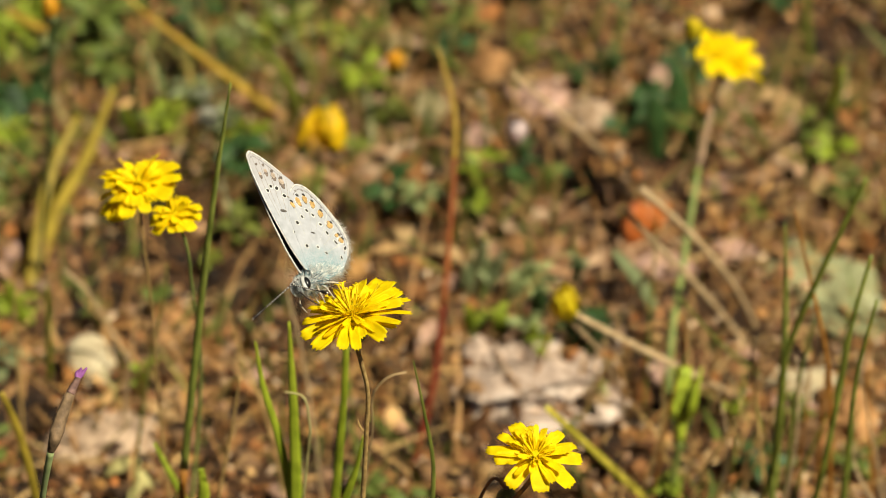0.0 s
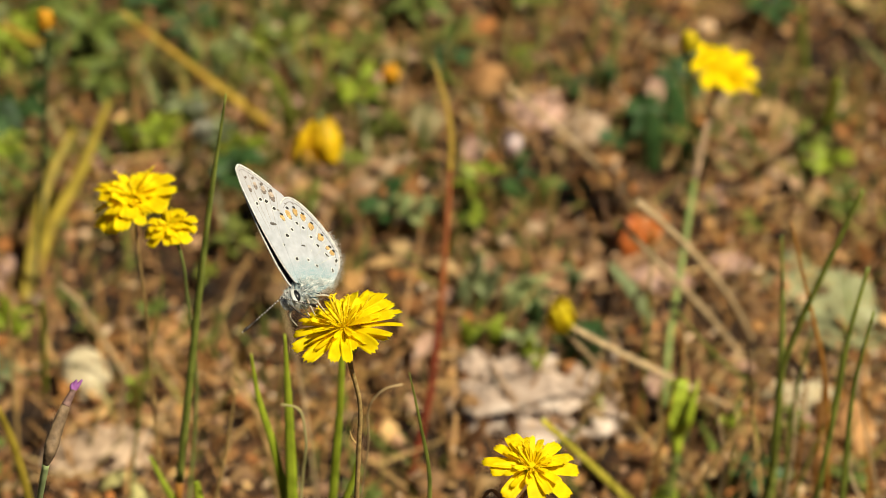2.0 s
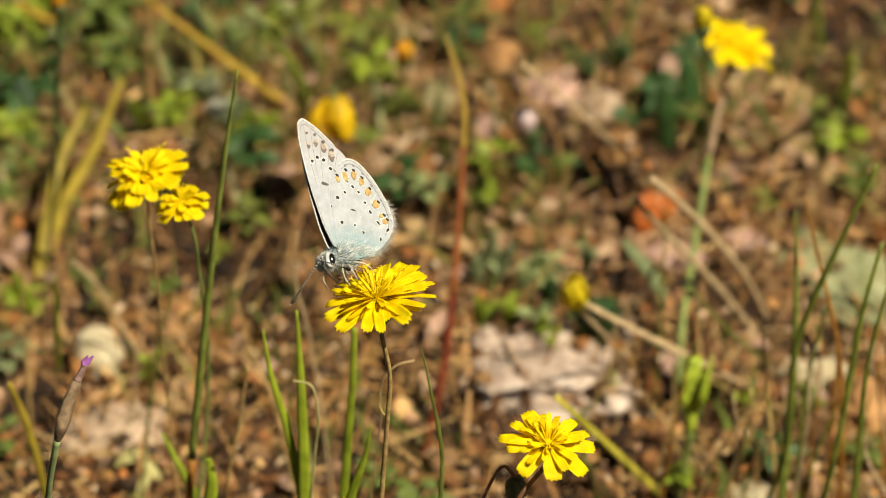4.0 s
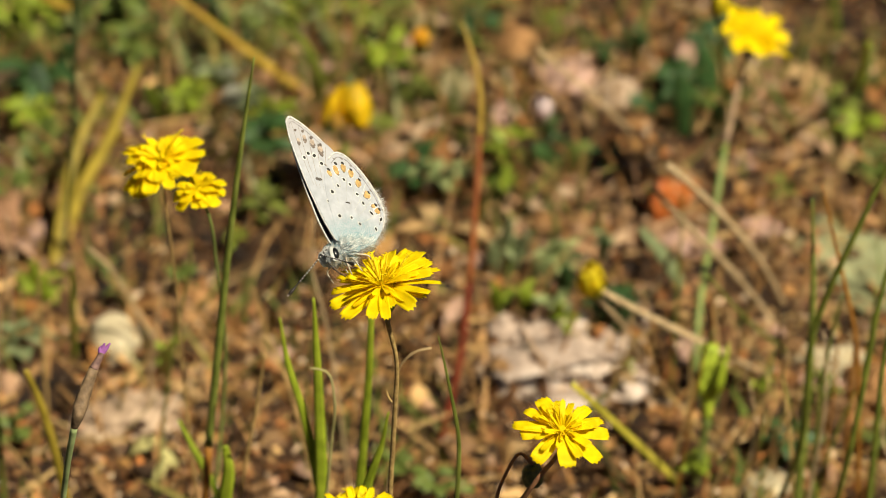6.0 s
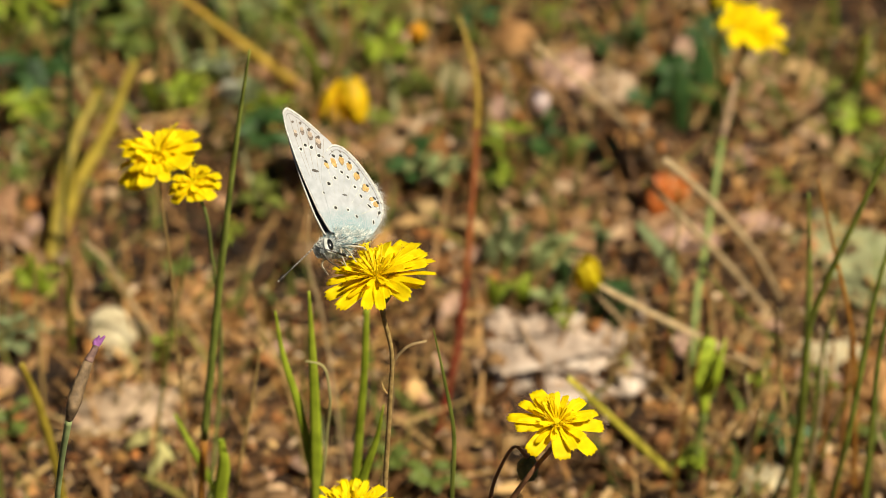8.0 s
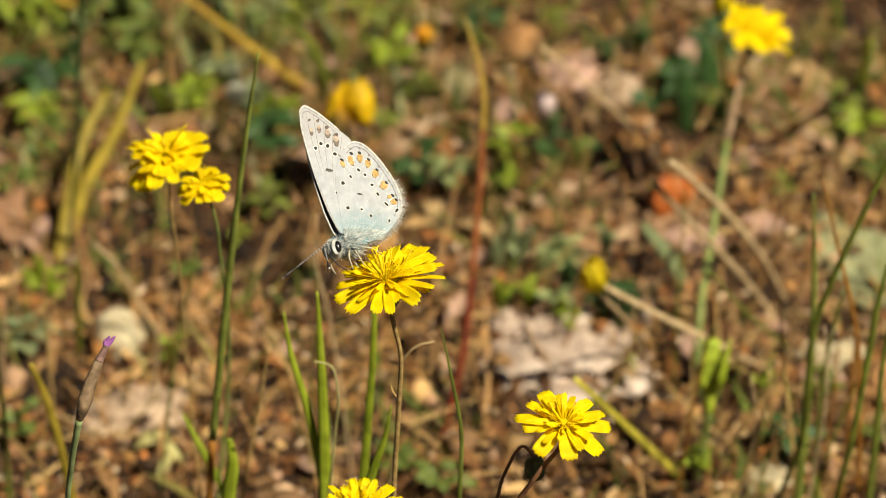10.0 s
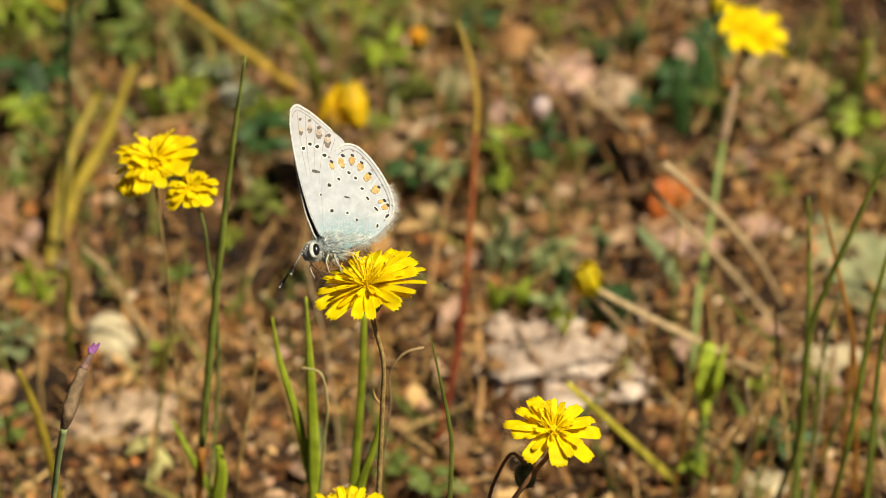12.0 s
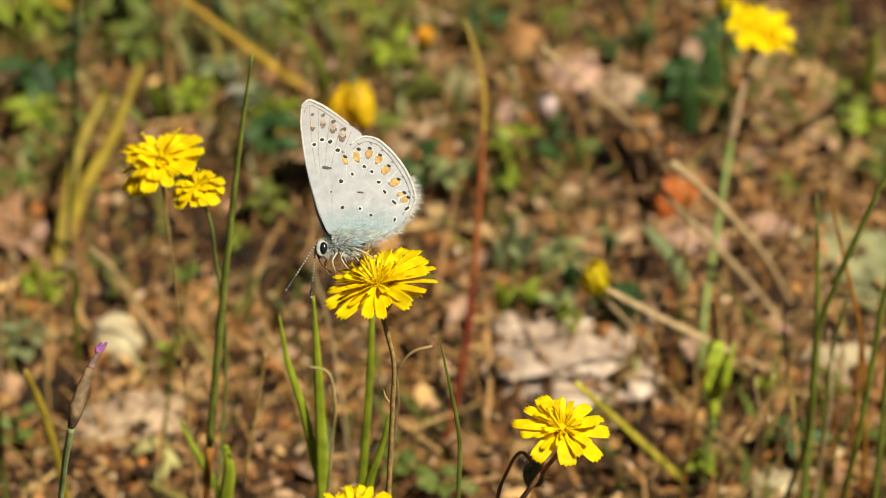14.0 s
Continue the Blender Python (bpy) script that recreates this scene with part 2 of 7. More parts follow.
def sweep(bm, points, radii, sides=6, flat=1.0, steps=6, origin=(0, 0, 0), face=(0, -0.6, 0.8), fold=0.0, mat=0):
    """A tapered stalk or blade along the points (millimetres). flat < 1 thins it towards face; fold gives a keel."""
    line = smooth_line(points, steps)
    n = len(line)
    rings = []
    o = Vector(origin)
    f = Vector(face)
    for i, q in enumerate(line):
        ahead = (line[min(i + 1, n - 1)] - line[max(i - 1, 0)]).normalized()
        side = ahead.cross(f)
        side = side.normalized() if side.length > 1e-4 else ahead.orthogonal().normalized()
        up = side.cross(ahead)
        u = i / (n - 1) * (len(radii) - 1)
        k = min(int(u), len(radii) - 2)
        r = radii[k] + (radii[k + 1] - radii[k]) * (u - k)
        ring = []
        for s in range(sides):
            w = 2 * math.pi * s / sides
            v = side * math.cos(w) * r + up * (math.sin(w) * r * flat - fold * r * (1 - abs(math.cos(w))))
            ring.append(bm.verts.new((q + v - o) * MM))
        rings.append(ring)
    for a, b in zip(rings, rings[1:]):
        for s in range(sides):
            bm.faces.new((a[s], a[(s + 1) % sides], b[(s + 1) % sides], b[s])).material_index = mat
    for ring in (rings[0], rings[-1]):
        bm.faces.new(ring).material_index = mat
    bmesh.ops.recalc_face_normals(bm, faces=bm.faces)
    return bm


def blob(radii, seed, rough=0.25, detail=2, freq=1.2):
    """A lumpy stone or crumb (millimetres)."""
    bm = bmesh.new()
    bmesh.ops.create_icosphere(bm, subdivisions=detail, radius=1.0)
    shift = Vector((seed * 7.31, seed * 3.17, seed * 1.93))
    for v in bm.verts:
        k = 1 + rough * noise.noise(v.co * freq + shift) + rough * 0.4 * noise.noise(v.co * freq * 3 + shift)
        v.co = Vector((v.co.x * radii[0], v.co.y * radii[1], v.co.z * radii[2])) * k * MM
    return bm


def leaf_mesh(length, width, bend=0.25, fold=0.2, tip=1.0, teeth=0.0, thick=0.25, round_tip=False):
    """A leaf along +x from its base at the origin (millimetres), with a keel, a curve and a thickness."""
    bm = bmesh.new()
    n = 9
    rows = []
    for i in range(n + 1):
        u = i / n
        w = width / 2 * (math.sin(math.pi * min(1, u ** 0.75)) ** 0.75 if not round_tip else math.sin(math.pi * u ** 1.4) ** 0.6 if 0 < u < 1 else 0.0)
        if teeth and i % 2:
            w *= 1 - teeth
        w = max(w, 0.05 * width)
        z = bend * length * (u - u * u * 1.6)
        row = []
        for s in (-1, -0.5, 0, 0.5, 1):
            row.append(bm.verts.new(Vector((u * length, s * w, z + fold * abs(s) * w)) * MM))
        rows.append(row)
    top = []
    for a, b in zip(rows, rows[1:]):
        for s in range(4):
            top.append(bm.faces.new((a[s], b[s], b[s + 1], a[s + 1])))
    extra = bmesh.ops.extrude_face_region(bm, geom=top)
    for v in extra["geom"]:
        if isinstance(v, bmesh.types.BMVert):
            v.co.z += thick * MM
    bmesh.ops.recalc_face_normals(bm, faces=bm.faces)
    return bm


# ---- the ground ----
# bare hollows set where the ground lies in shade: centre and half-widths in millimetres
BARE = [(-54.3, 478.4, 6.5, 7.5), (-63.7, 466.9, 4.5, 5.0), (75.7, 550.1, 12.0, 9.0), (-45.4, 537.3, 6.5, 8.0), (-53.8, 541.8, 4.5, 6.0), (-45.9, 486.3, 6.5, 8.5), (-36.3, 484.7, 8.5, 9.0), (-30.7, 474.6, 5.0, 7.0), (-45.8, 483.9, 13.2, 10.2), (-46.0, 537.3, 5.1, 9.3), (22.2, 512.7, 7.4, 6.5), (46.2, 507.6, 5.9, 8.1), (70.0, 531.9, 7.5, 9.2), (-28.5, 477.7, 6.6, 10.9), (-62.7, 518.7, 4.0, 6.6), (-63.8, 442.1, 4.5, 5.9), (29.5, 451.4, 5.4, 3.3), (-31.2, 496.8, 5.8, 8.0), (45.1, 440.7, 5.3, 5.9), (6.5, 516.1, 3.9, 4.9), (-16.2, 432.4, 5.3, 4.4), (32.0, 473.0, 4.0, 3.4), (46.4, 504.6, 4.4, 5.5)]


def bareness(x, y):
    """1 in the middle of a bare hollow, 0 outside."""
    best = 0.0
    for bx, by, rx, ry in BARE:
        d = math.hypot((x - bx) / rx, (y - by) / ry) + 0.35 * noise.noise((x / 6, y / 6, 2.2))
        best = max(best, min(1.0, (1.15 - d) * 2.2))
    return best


def relief(x, y):
    """Height of the soil in millimetres at x, y in millimetres."""
    fade = 1 / (1 + (max(0, math.hypot(x, y - 480) - 400) / 400) ** 2)
    return fade * (2.2 * noise.noise((x / 45, y / 45, 0.3)) + 1.1 * noise.noise((x / 14, y / 14, 4.1)) - 1.0 - 3.5 * bareness(x, y))


def build_ground():
    bm = bmesh.new()
    n = 150
    spread = [math.sinh(7.2 * (2 * i / n - 1)) / math.sinh(7.2) * 400000 for i in range(n + 1)]
    near = [-160 + 3.2 * i for i in range(101)]
    xs = sorted([s for s in spread if abs(s) > 170] + near)
    ys = [x + 490 for x in xs]
    grid = [[bm.verts.new(Vector((x, y, relief(x, y))) * MM) for x in xs] for y in ys]
    for a, b in zip(grid, grid[1:]):
        for i in range(len(xs) - 1):
            bm.faces.new((a[i], a[i + 1], b[i + 1], b[i]))
    ground = part("ground", bm, SOIL)
    tagged(ground, "dry reddish-brown stony soil of a sunlit meadow", "ground", kind="structure")


build_ground()


def build_litter(name, label, count, material_, size, area, seed, straw=False, flat=1.0, rise=0.25, clear=None, thin=1.0, hollows=False):
    """Crumbs of soil and grit, or broken bits of dead grass, strewn over the soil."""
    rng = random.Random(seed)
    verts, faces = [], []
    x0, x1, y0, y1 = area
    base = bmesh.new()
    bmesh.ops.create_icosphere(base, subdivisions=1, radius=1.0)
    shape = [v.co.copy() for v in base.verts]
    tris = [[v.index for v in f.verts] for f in base.faces]
    base.free()
    for _ in range(count):
        x, y = rng.uniform(x0, x1), rng.uniform(y0, y1)
        if clear and (clear[0] < x < clear[1] and clear[2] < y < clear[3] or rng.random() > math.exp(-(math.hypot(x, y - 490) / 700) ** 2)):
            continue
        bare = bareness(x, y)
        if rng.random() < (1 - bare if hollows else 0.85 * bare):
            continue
        z = relief(x, y)
        k = len(verts)
        if straw:
            length = 3 + 20 * rng.random() ** 2
            a = rng.uniform(0, 2 * math.pi)
            d = Vector((math.cos(a), math.sin(a), rng.uniform(-0.1, 0.3)))
            side = Vector((-d.y, d.x, 0)).normalized() * rng.uniform(0.1, 0.34) * thin
            up = Vector((0, 0, rng.uniform(0.15, 0.4) * thin))
            curve = Vector((-d.y, d.x, rng.uniform(0, 1))) * rng.uniform(-0.15, 0.15) * length
            mid = Vector((x, y, z + rng.uniform(0.3, 2.4 if thin == 1.0 else 4.0)))
            for s in range(5):
                u = s / 4
                q = mid + d * (u - 0.5) * length + curve * (u - u * u) * 4
                q.z = max(q.z, relief(q.x, q.y) + 0.1)
                for v in (side, up, -side):
                    verts.append((q + v * (1 - 0.4 * u)) * MM)
            for s in range(4):
                for e in range(3):
                    a0, a1 = k + s * 3 + e, k + s * 3 + (e + 1) % 3
                    faces.append((a0, a1, a1 + 3, a0 + 3))
        else:
            r = size * (0.35 + 1.3 * rng.random() ** 2.2)
            turn = Euler((rng.uniform(0, 6), rng.uniform(0, 6), rng.uniform(0, 6)) if flat == 1.0 else (rng.gauss(0, 0.5), rng.gauss(0, 0.5), rng.uniform(0, 6))).to_matrix()
            sx, sy, sz = (rng.uniform(0.7, 1.4), rng.uniform(0.5, 1.1), rng.uniform(0.35, 0.8)) if flat == 1.0 else (rng.uniform(0.8, 1.9), rng.uniform(0.3, 0.9), rng.uniform(0.35, 0.8) * flat)
            for v in shape:
                j = rng.uniform(0.75, 1.2)
                w = turn @ Vector((v.x * sx, v.y * sy, v.z * sz)) * r * j
                verts.append(Vector((x + w.x, y + w.y, z + r * rise + w.z * 0.8)) * MM)
            faces += [[k + i for i in t] for t in tris]
    data = bpy.data.meshes.new(name)
    data.from_pydata(verts, [], faces)
    data.materials.append(material_)
    tagged(new(name, data), label, name.replace("_", " "), kind="stuff")


# near-black crumb colours: the shade of the hollows put into the colour
PAINTED_SHADE = material("painted_shade", [(0.009, 0.0045, 0.002), (0.03, 0.014, 0.006), (0.016, 0.008, 0.004), (0.11, 0.055, 0.024)], 500, 0.95, 0.7, islands=True)
NEAR = (-125, 125, 375, 625)
PALE_BITS = material("pale_bits", [(0.4, 0.222, 0.106), (0.496, 0.311, 0.185), (0.32, 0.163, 0.0726), (0.544, 0.385, 0.238), (0.24, 0.111, 0.0462)], 700, 0.85, 0.4, islands=True)
build_litter("pale_flakes", "pale tan and pinkish flakes of litter", 420, PALE_BITS, 1.25, (12, 44, 478, 503), 41, flat=0.25, rise=1.2)
build_litter("ochre_flakes", "ochre and tan flakes of litter among seedlings", 330, PALE_BITS, 1.3, (-27, 1, 500, 546), 43, flat=0.25, rise=1.2)
build_litter("tan_flakes", "pale tan flakes of litter beside a hawkbit", 260, PALE_BITS, 1.3, (54, 72, 506, 536), 42, flat=0.25, rise=1.2)
# these crumbs darken the hollows in place of cast shade
build_litter("rotted_leaves", "near-black crumbs painting shade into bare hollows", 15000, PAINTED_SHADE, 1.0, NEAR, 47, hollows=True)
build_litter("soil_crumbs", "loose crumbs of brown soil and grit", 14500, LITTER, 0.9, NEAR, 3)
build_litter("sand_grains", "scattered pale grains of coarse sand", 8500, SAND, 0.55, NEAR, 15, rise=1.6)
build_litter("soil_clods", "rough brown clods and small stones of bare soil", 2700, CLODS, 1.5, NEAR, 7, rise=0.5)
build_litter("leaf_flakes", "curled flakes of dead brown leaves on the soil", 1900, FLAKES, 1.7, NEAR, 9, flat=0.16, rise=0.9)
build_litter("dead_grass", "broken bits of dry straw lying on the soil", 2300, STRAW_BITS, 1, NEAR, 5, straw=True)
build_litter("dry_fibres", "fine tangled fibres of dead grass on the soil", 800, STRAW_BITS, 1, NEAR, 45, straw=True, thin=0.4)


def build_sprouts(name, label, count, mat, seed, tall, thick, where, area=NEAR):
    """Thin upright stalks and blades, each bent, thickest where the patch weight says so."""
    rng = random.Random(seed)
    verts, faces = [], []
    done = 0
    while done < count:
        x, y = rng.uniform(area[0], area[1]), rng.uniform(area[2], area[3])
        if rng.random() > where(x, y):
            continue
        done += 1
        h = tall * rng.uniform(0.35, 1.0)
        lean = Vector((rng.gauss(0, 0.45), rng.gauss(0, 0.35), 1)).normalized()
        bow = Vector((rng.gauss(0, 0.3), rng.gauss(0, 0.3), 0)) * h
        r = thick * rng.uniform(0.6, 1.2)
        a = rng.uniform(0, 3.14)
        side = Vector((math.cos(a), math.sin(a), 0)) * r
        back = Vector((-math.sin(a), math.cos(a), 0)) * r * 0.45
        base = Vector((x, y, relief(x, y) - 0.5))
        k = len(verts)
        for s in range(6):
            u = s / 5
            q = base + lean * h * u + bow * u * u
            w = 1.05 - u ** 2
            for v in (side, back, -side):
                verts.append((q + v * w) * MM)
        for s in range(5):
            for e in range(3):
                a0, a1 = k + s * 3 + e, k + s * 3 + (e + 1) % 3
                faces.append((a0, a1, a1 + 3, a0 + 3))
    data = bpy.data.meshes.new(name)
    data.from_pydata(verts, [], faces)
    data.materials.append(mat)
    tagged(new(name, data), label, name.replace("_", " "), kind="stuff")


def patchy(x, y, scale, cut):
    return max(0.0, min(1.0, (noise.noise((x / scale, y / scale, 9.0)) - cut) * 3))


def green_here(x, y):
    back = max(0.0, min(1.0, (y - 470) / 60)) * max(0.25, min(1.0, (30 - x) / 60))
    return max(0.04, back * (0.3 + patchy(x, y, 22, -0.1)) + 0.35 * patchy(x, y, 30, 0.15))


DEAD_STALKS = material("dead_stalks", [(0.424, 0.216, 0.0648), (0.17, 0.0752, 0.0243), (0.594, 0.357, 0.138), (0.318, 0.132, 0.0365), (0.53, 0.291, 0.105)], 700, 0.7, 0.2, islands=True)
SPROUTS = material("green_sprouts", [(0.14, 0.2, 0.03), (0.24, 0.28, 0.05), (0.07, 0.12, 0.025), (0.4, 0.36, 0.09), (0.34, 0.26, 0.07), (0.18, 0.25, 0.06)], 400, 0.5, 0.2, 0.25, islands=True)
build_sprouts("dead_stalks", "thin dry brown stalks standing in the litter", 1700, DEAD_STALKS, 21, 20, 0.3, lambda x, y: 0.35 + patchy(x, y, 25, 0.0))
build_sprouts("grass_sprouts", "short green shoots growing through the litter", 2900, SPROUTS, 22, 14, 0.62, green_here)


def outside(x, y):
    """Thin cover of grass on the meadow round about, ending where the close plot begins."""
    if NEAR[0] < x < NEAR[1] and NEAR[2] < y < NEAR[3]:
        return 0.0
    return (0.15 + patchy(x, y, 120, -0.1)) * math.exp(-(math.hypot(x, y - 490) / 700) ** 2)


MEADOW = (-1600, 1600, -1100, 2100)
build_sprouts("meadow_grass", "short green and yellow grass of the dry meadow", 5000, SPROUTS, 23, 34, 1.5, outside, MEADOW)
build_sprouts("meadow_straw", "dry straw standing in the meadow", 3000, DEAD_STALKS, 24, 30, 0.8, outside, MEADOW)
build_litter("meadow_grit", "loose stones and clods of the dry meadow", 12000, LITTER, 5.0, MEADOW, 25, clear=NEAR)


def stone(place, radii, mat, label, turn=0, seed=1, rough=0.5):
    ob = new("stone", mesh_of("stone", blob(radii, seed, rough, 4, 1.6), mat))
    x, y, z = place
    ob.matrix_basis = Matrix.LocRotScale(Vector((x, y, relief(x, y) + radii[2] * 0.2)) * MM, Euler((0, 0, radians(turn))), None)
    return tagged(ob, label, "stone")


# ---- stones ----
for place, radii, turn, seed in (((12.4, 446.6, 0.0), (6.2, 5.2, 2.6), 12, 1), ((21.6, 448.2, 0.0), (8.8, 5.6, 3.4), -14, 31), ((29.4, 444.1, 0.0), (5.6, 4.4, 2.2), 10, 33), ((20.0, 441.0, 0.0), (6.0, 3.0, 1.4), -5, 34), ((31.7, 451.0, 0.0), (3.4, 3.2, 2.4), 35, 12)):
    stone(place, radii, PALE_STONE, "pale pinkish-white broken stone in a small heap", turn, seed, 0.42)
for x, y, r, seed in ((11.0, 457.2, 2.6, 50), (15.1, 455.0, 3.0, 51), (24.0, 449.2, 2.8, 52), (27.8, 455.0, 2.6, 53), (18.0, 444.2, 2.4, 54), (20.6, 457.2, 3.0, 55), (9.6, 449.2, 2.2, 56), (28.9, 447.1, 2.0, 57), (13.1, 443.5, 1.8, 58), (31.7, 460.9, 2.6, 59)):
    stone((x, y, 0.0), (r * 1.25, r, r * 0.95), PALE_STONE, "small pale pinkish stone beside a heap", seed * 37 % 90, seed, 0.5)
stone((-52.7, 455.0, 0.0), (4.5, 4.4, 5.2), WHITE_STONE, "rounded cream-white pebble on the soil", 10, 3, 0.06)
stone((-48.6, 435.8, 0.0), (9, 6, 2.2), DUSTY_STONE, "flat pale grey-beige stone half sunk in soil", 5, 4)
stone((50.7, 420.2, 0.0), (3.6, 2.6, 1.8), WHITE_STONE, "pale cream pebble among dry stalks", 20, 41)
stone((54.1, 485.5, 0.0), (3.2, 2.6, 2.2), PINK_STONE, "small pink stone on the soil", 0, 42)
stone((41.5, 481.1, 0.0), (5.6, 3.0, 2.0), PINK_STONE, "flat pinkish stone on the soil", -12, 5)
stone((23.1, 528.3, 0.0), (5, 5, 3.2), PINK_STONE, "rough pink-beige stone on the soil", 0, 6)
stone((65.6, 527.4, 0.0), (5, 4, 1.2), DUSTY_STONE, "flat pale tan stone half sunk in soil", 20, 61, 0.3)
stone((30.5, 524.8, 0.0), (5, 4, 2.4), DUSTY_STONE, "pale beige pebble on the soil", 30, 7)
stone((14.3, 539.1, 0.0), (3.6, 3.2, 2.8), RUST_STONE, "rust-coloured rounded pebble on soil", 10, 8)
stone((69.3, 442.1, 0.0), (4, 6, 4), RUST_STONE, "rust-red pebble among grass blades", 10, 9)
stone((65.5, 449.2, 0.0), (4.2, 8.5, 2.6), WHITE_STONE, "flat cream stone among grass blades", 60, 10)
stone((71.1, 474.6, 0.0), (7.5, 12, 2.4), GREY_STONE, "large flat grey-green lichened stone", 40, 11, 0.75)


def scatter_pebbles():
    rng = random.Random(12)
    shapes = [[mesh_of("pebble", blob((1, rng.uniform(0.65, 0.95), rng.uniform(0.5, 0.7)), 40 + i, 0.45, 2, 1.5), m) for i in range(3)] for m in (PINK_STONE, PALE_STONE, BROWN_STONE, RUST_STONE)]
    words = ("small pink-beige pebble lying in litter", "small pale pebble lying in litter", "small brown pebble lying in litter", "small rust-coloured pebble lying in litter")
    for i in range(90):
        k = rng.choice((0, 2, 2, 2, 2, 3))
        x, y = rng.uniform(-95, 95), rng.uniform(400, 590)
        if bareness(x, y) > 0.3:
            continue
        r = rng.uniform(1.3, 3.2)
        ob = new("pebble", rng.choice(shapes[k]))
        ob.matrix_basis = Matrix.Translation(Vector((x, y, relief(x, y) + r * 0.35)) * MM) @ Matrix.Rotation(rng.uniform(0, 6.28), 4, "Z") @ Matrix.Scale(r, 4)
        tagged(ob, words[k], "pebble", "pebbles on the soil")


scatter_pebbles()


# ---- the hawkbits ----
def petal_mesh(length, width, lift, droop, seed, twist=0.0):
    """A grooved strap-shaped floret with a square, toothed tip, along +x."""
    rng = random.Random(seed)
    bm = bmesh.new()
    rows = []
    n = 8
    for i in range(n + 1):
        u = i / n
        w = width / 2 * (0.3 + 0.7 * math.sin(min(1.0, u / 0.62) * math.pi / 2))
        if u > 0.8:
            w *= 1 - 0.18 * ((u - 0.8) / 0.2) ** 2
        z = lift * u * length - droop * length * u * u
        row = []
        for k in range(7):
            s = k / 3 - 1
            x = u * length
            if i == n:
                x += (0.2 if k % 2 == 0 else -0.16) * rng.uniform(0.4, 1.3) - 0.22 * s * s
            groove = -0.07 if k in (2, 4) else 0.03 if k == 3 else 0.05 * abs(s)
            row.append(bm.verts.new(Vector((x, s * w, z + groove * width + twist * s * w * u)) * MM))
        rows.append(row)
    top = [bm.faces.new((a[s], b[s], b[s + 1], a[s + 1])) for a, b in zip(rows, rows[1:]) for s in range(6)]
    made = bmesh.ops.extrude_face_region(bm, geom=top)
    for v in made["geom"]:
        if isinstance(v, bmesh.types.BMVert):
            v.co.z -= 0.06 * MM
    bmesh.ops.recalc_face_normals(bm, faces=bm.faces)
    return mesh_of("petal", bm, PETAL)


OUTER = [petal_mesh(6.7, 1.75, 0.1, 0.13, 11, 0.3), petal_mesh(6.5, 1.55, 0.13, 0.14, 12, -0.35), petal_mesh(6.2, 1.85, 0.06, 0.1, 13, 0.1), petal_mesh(6.6, 1.4, 0.1, 0.18, 18, -0.2)]
MIDDLE = [petal_mesh(5.5, 1.3, 0.12, 0.1, 14, 0.4), petal_mesh(4.9, 1.1, 0.14, 0.1, 15, -0.4)]
INNER = [petal_mesh(4.2, 0.75, 0.14, 0.1, 16, 0.5), petal_mesh(3.6, 0.62, 0.16, 0.06, 17, -0.5)]
CORE = [petal_mesh(2.9, 0.42, 0.1, 0.08, 19, 0.5), petal_mesh(2.5, 0.36, 0.1, 0.02, 20, -0.5)]


def style_mesh():
    """A thread-like style whose tip parts in two curled branches."""
    bm = bmesh.new()
    sweep(bm, [(0, 0, 0), (0.15, 0, 1.6), (0.4, 0, 3.1)], [0.12, 0.1, 0.09], 5, steps=3)
    for s in (-1, 1):
        sweep(bm, [(0.4, 0, 3.0), (0.5, 0.22 * s, 3.4), (0.48, 0.42 * s, 3.4)], [0.09, 0.08, 0.05], 4, steps=3)
    return mesh_of("style", bm, AMBER_STYLE)


STYLE = style_mesh()


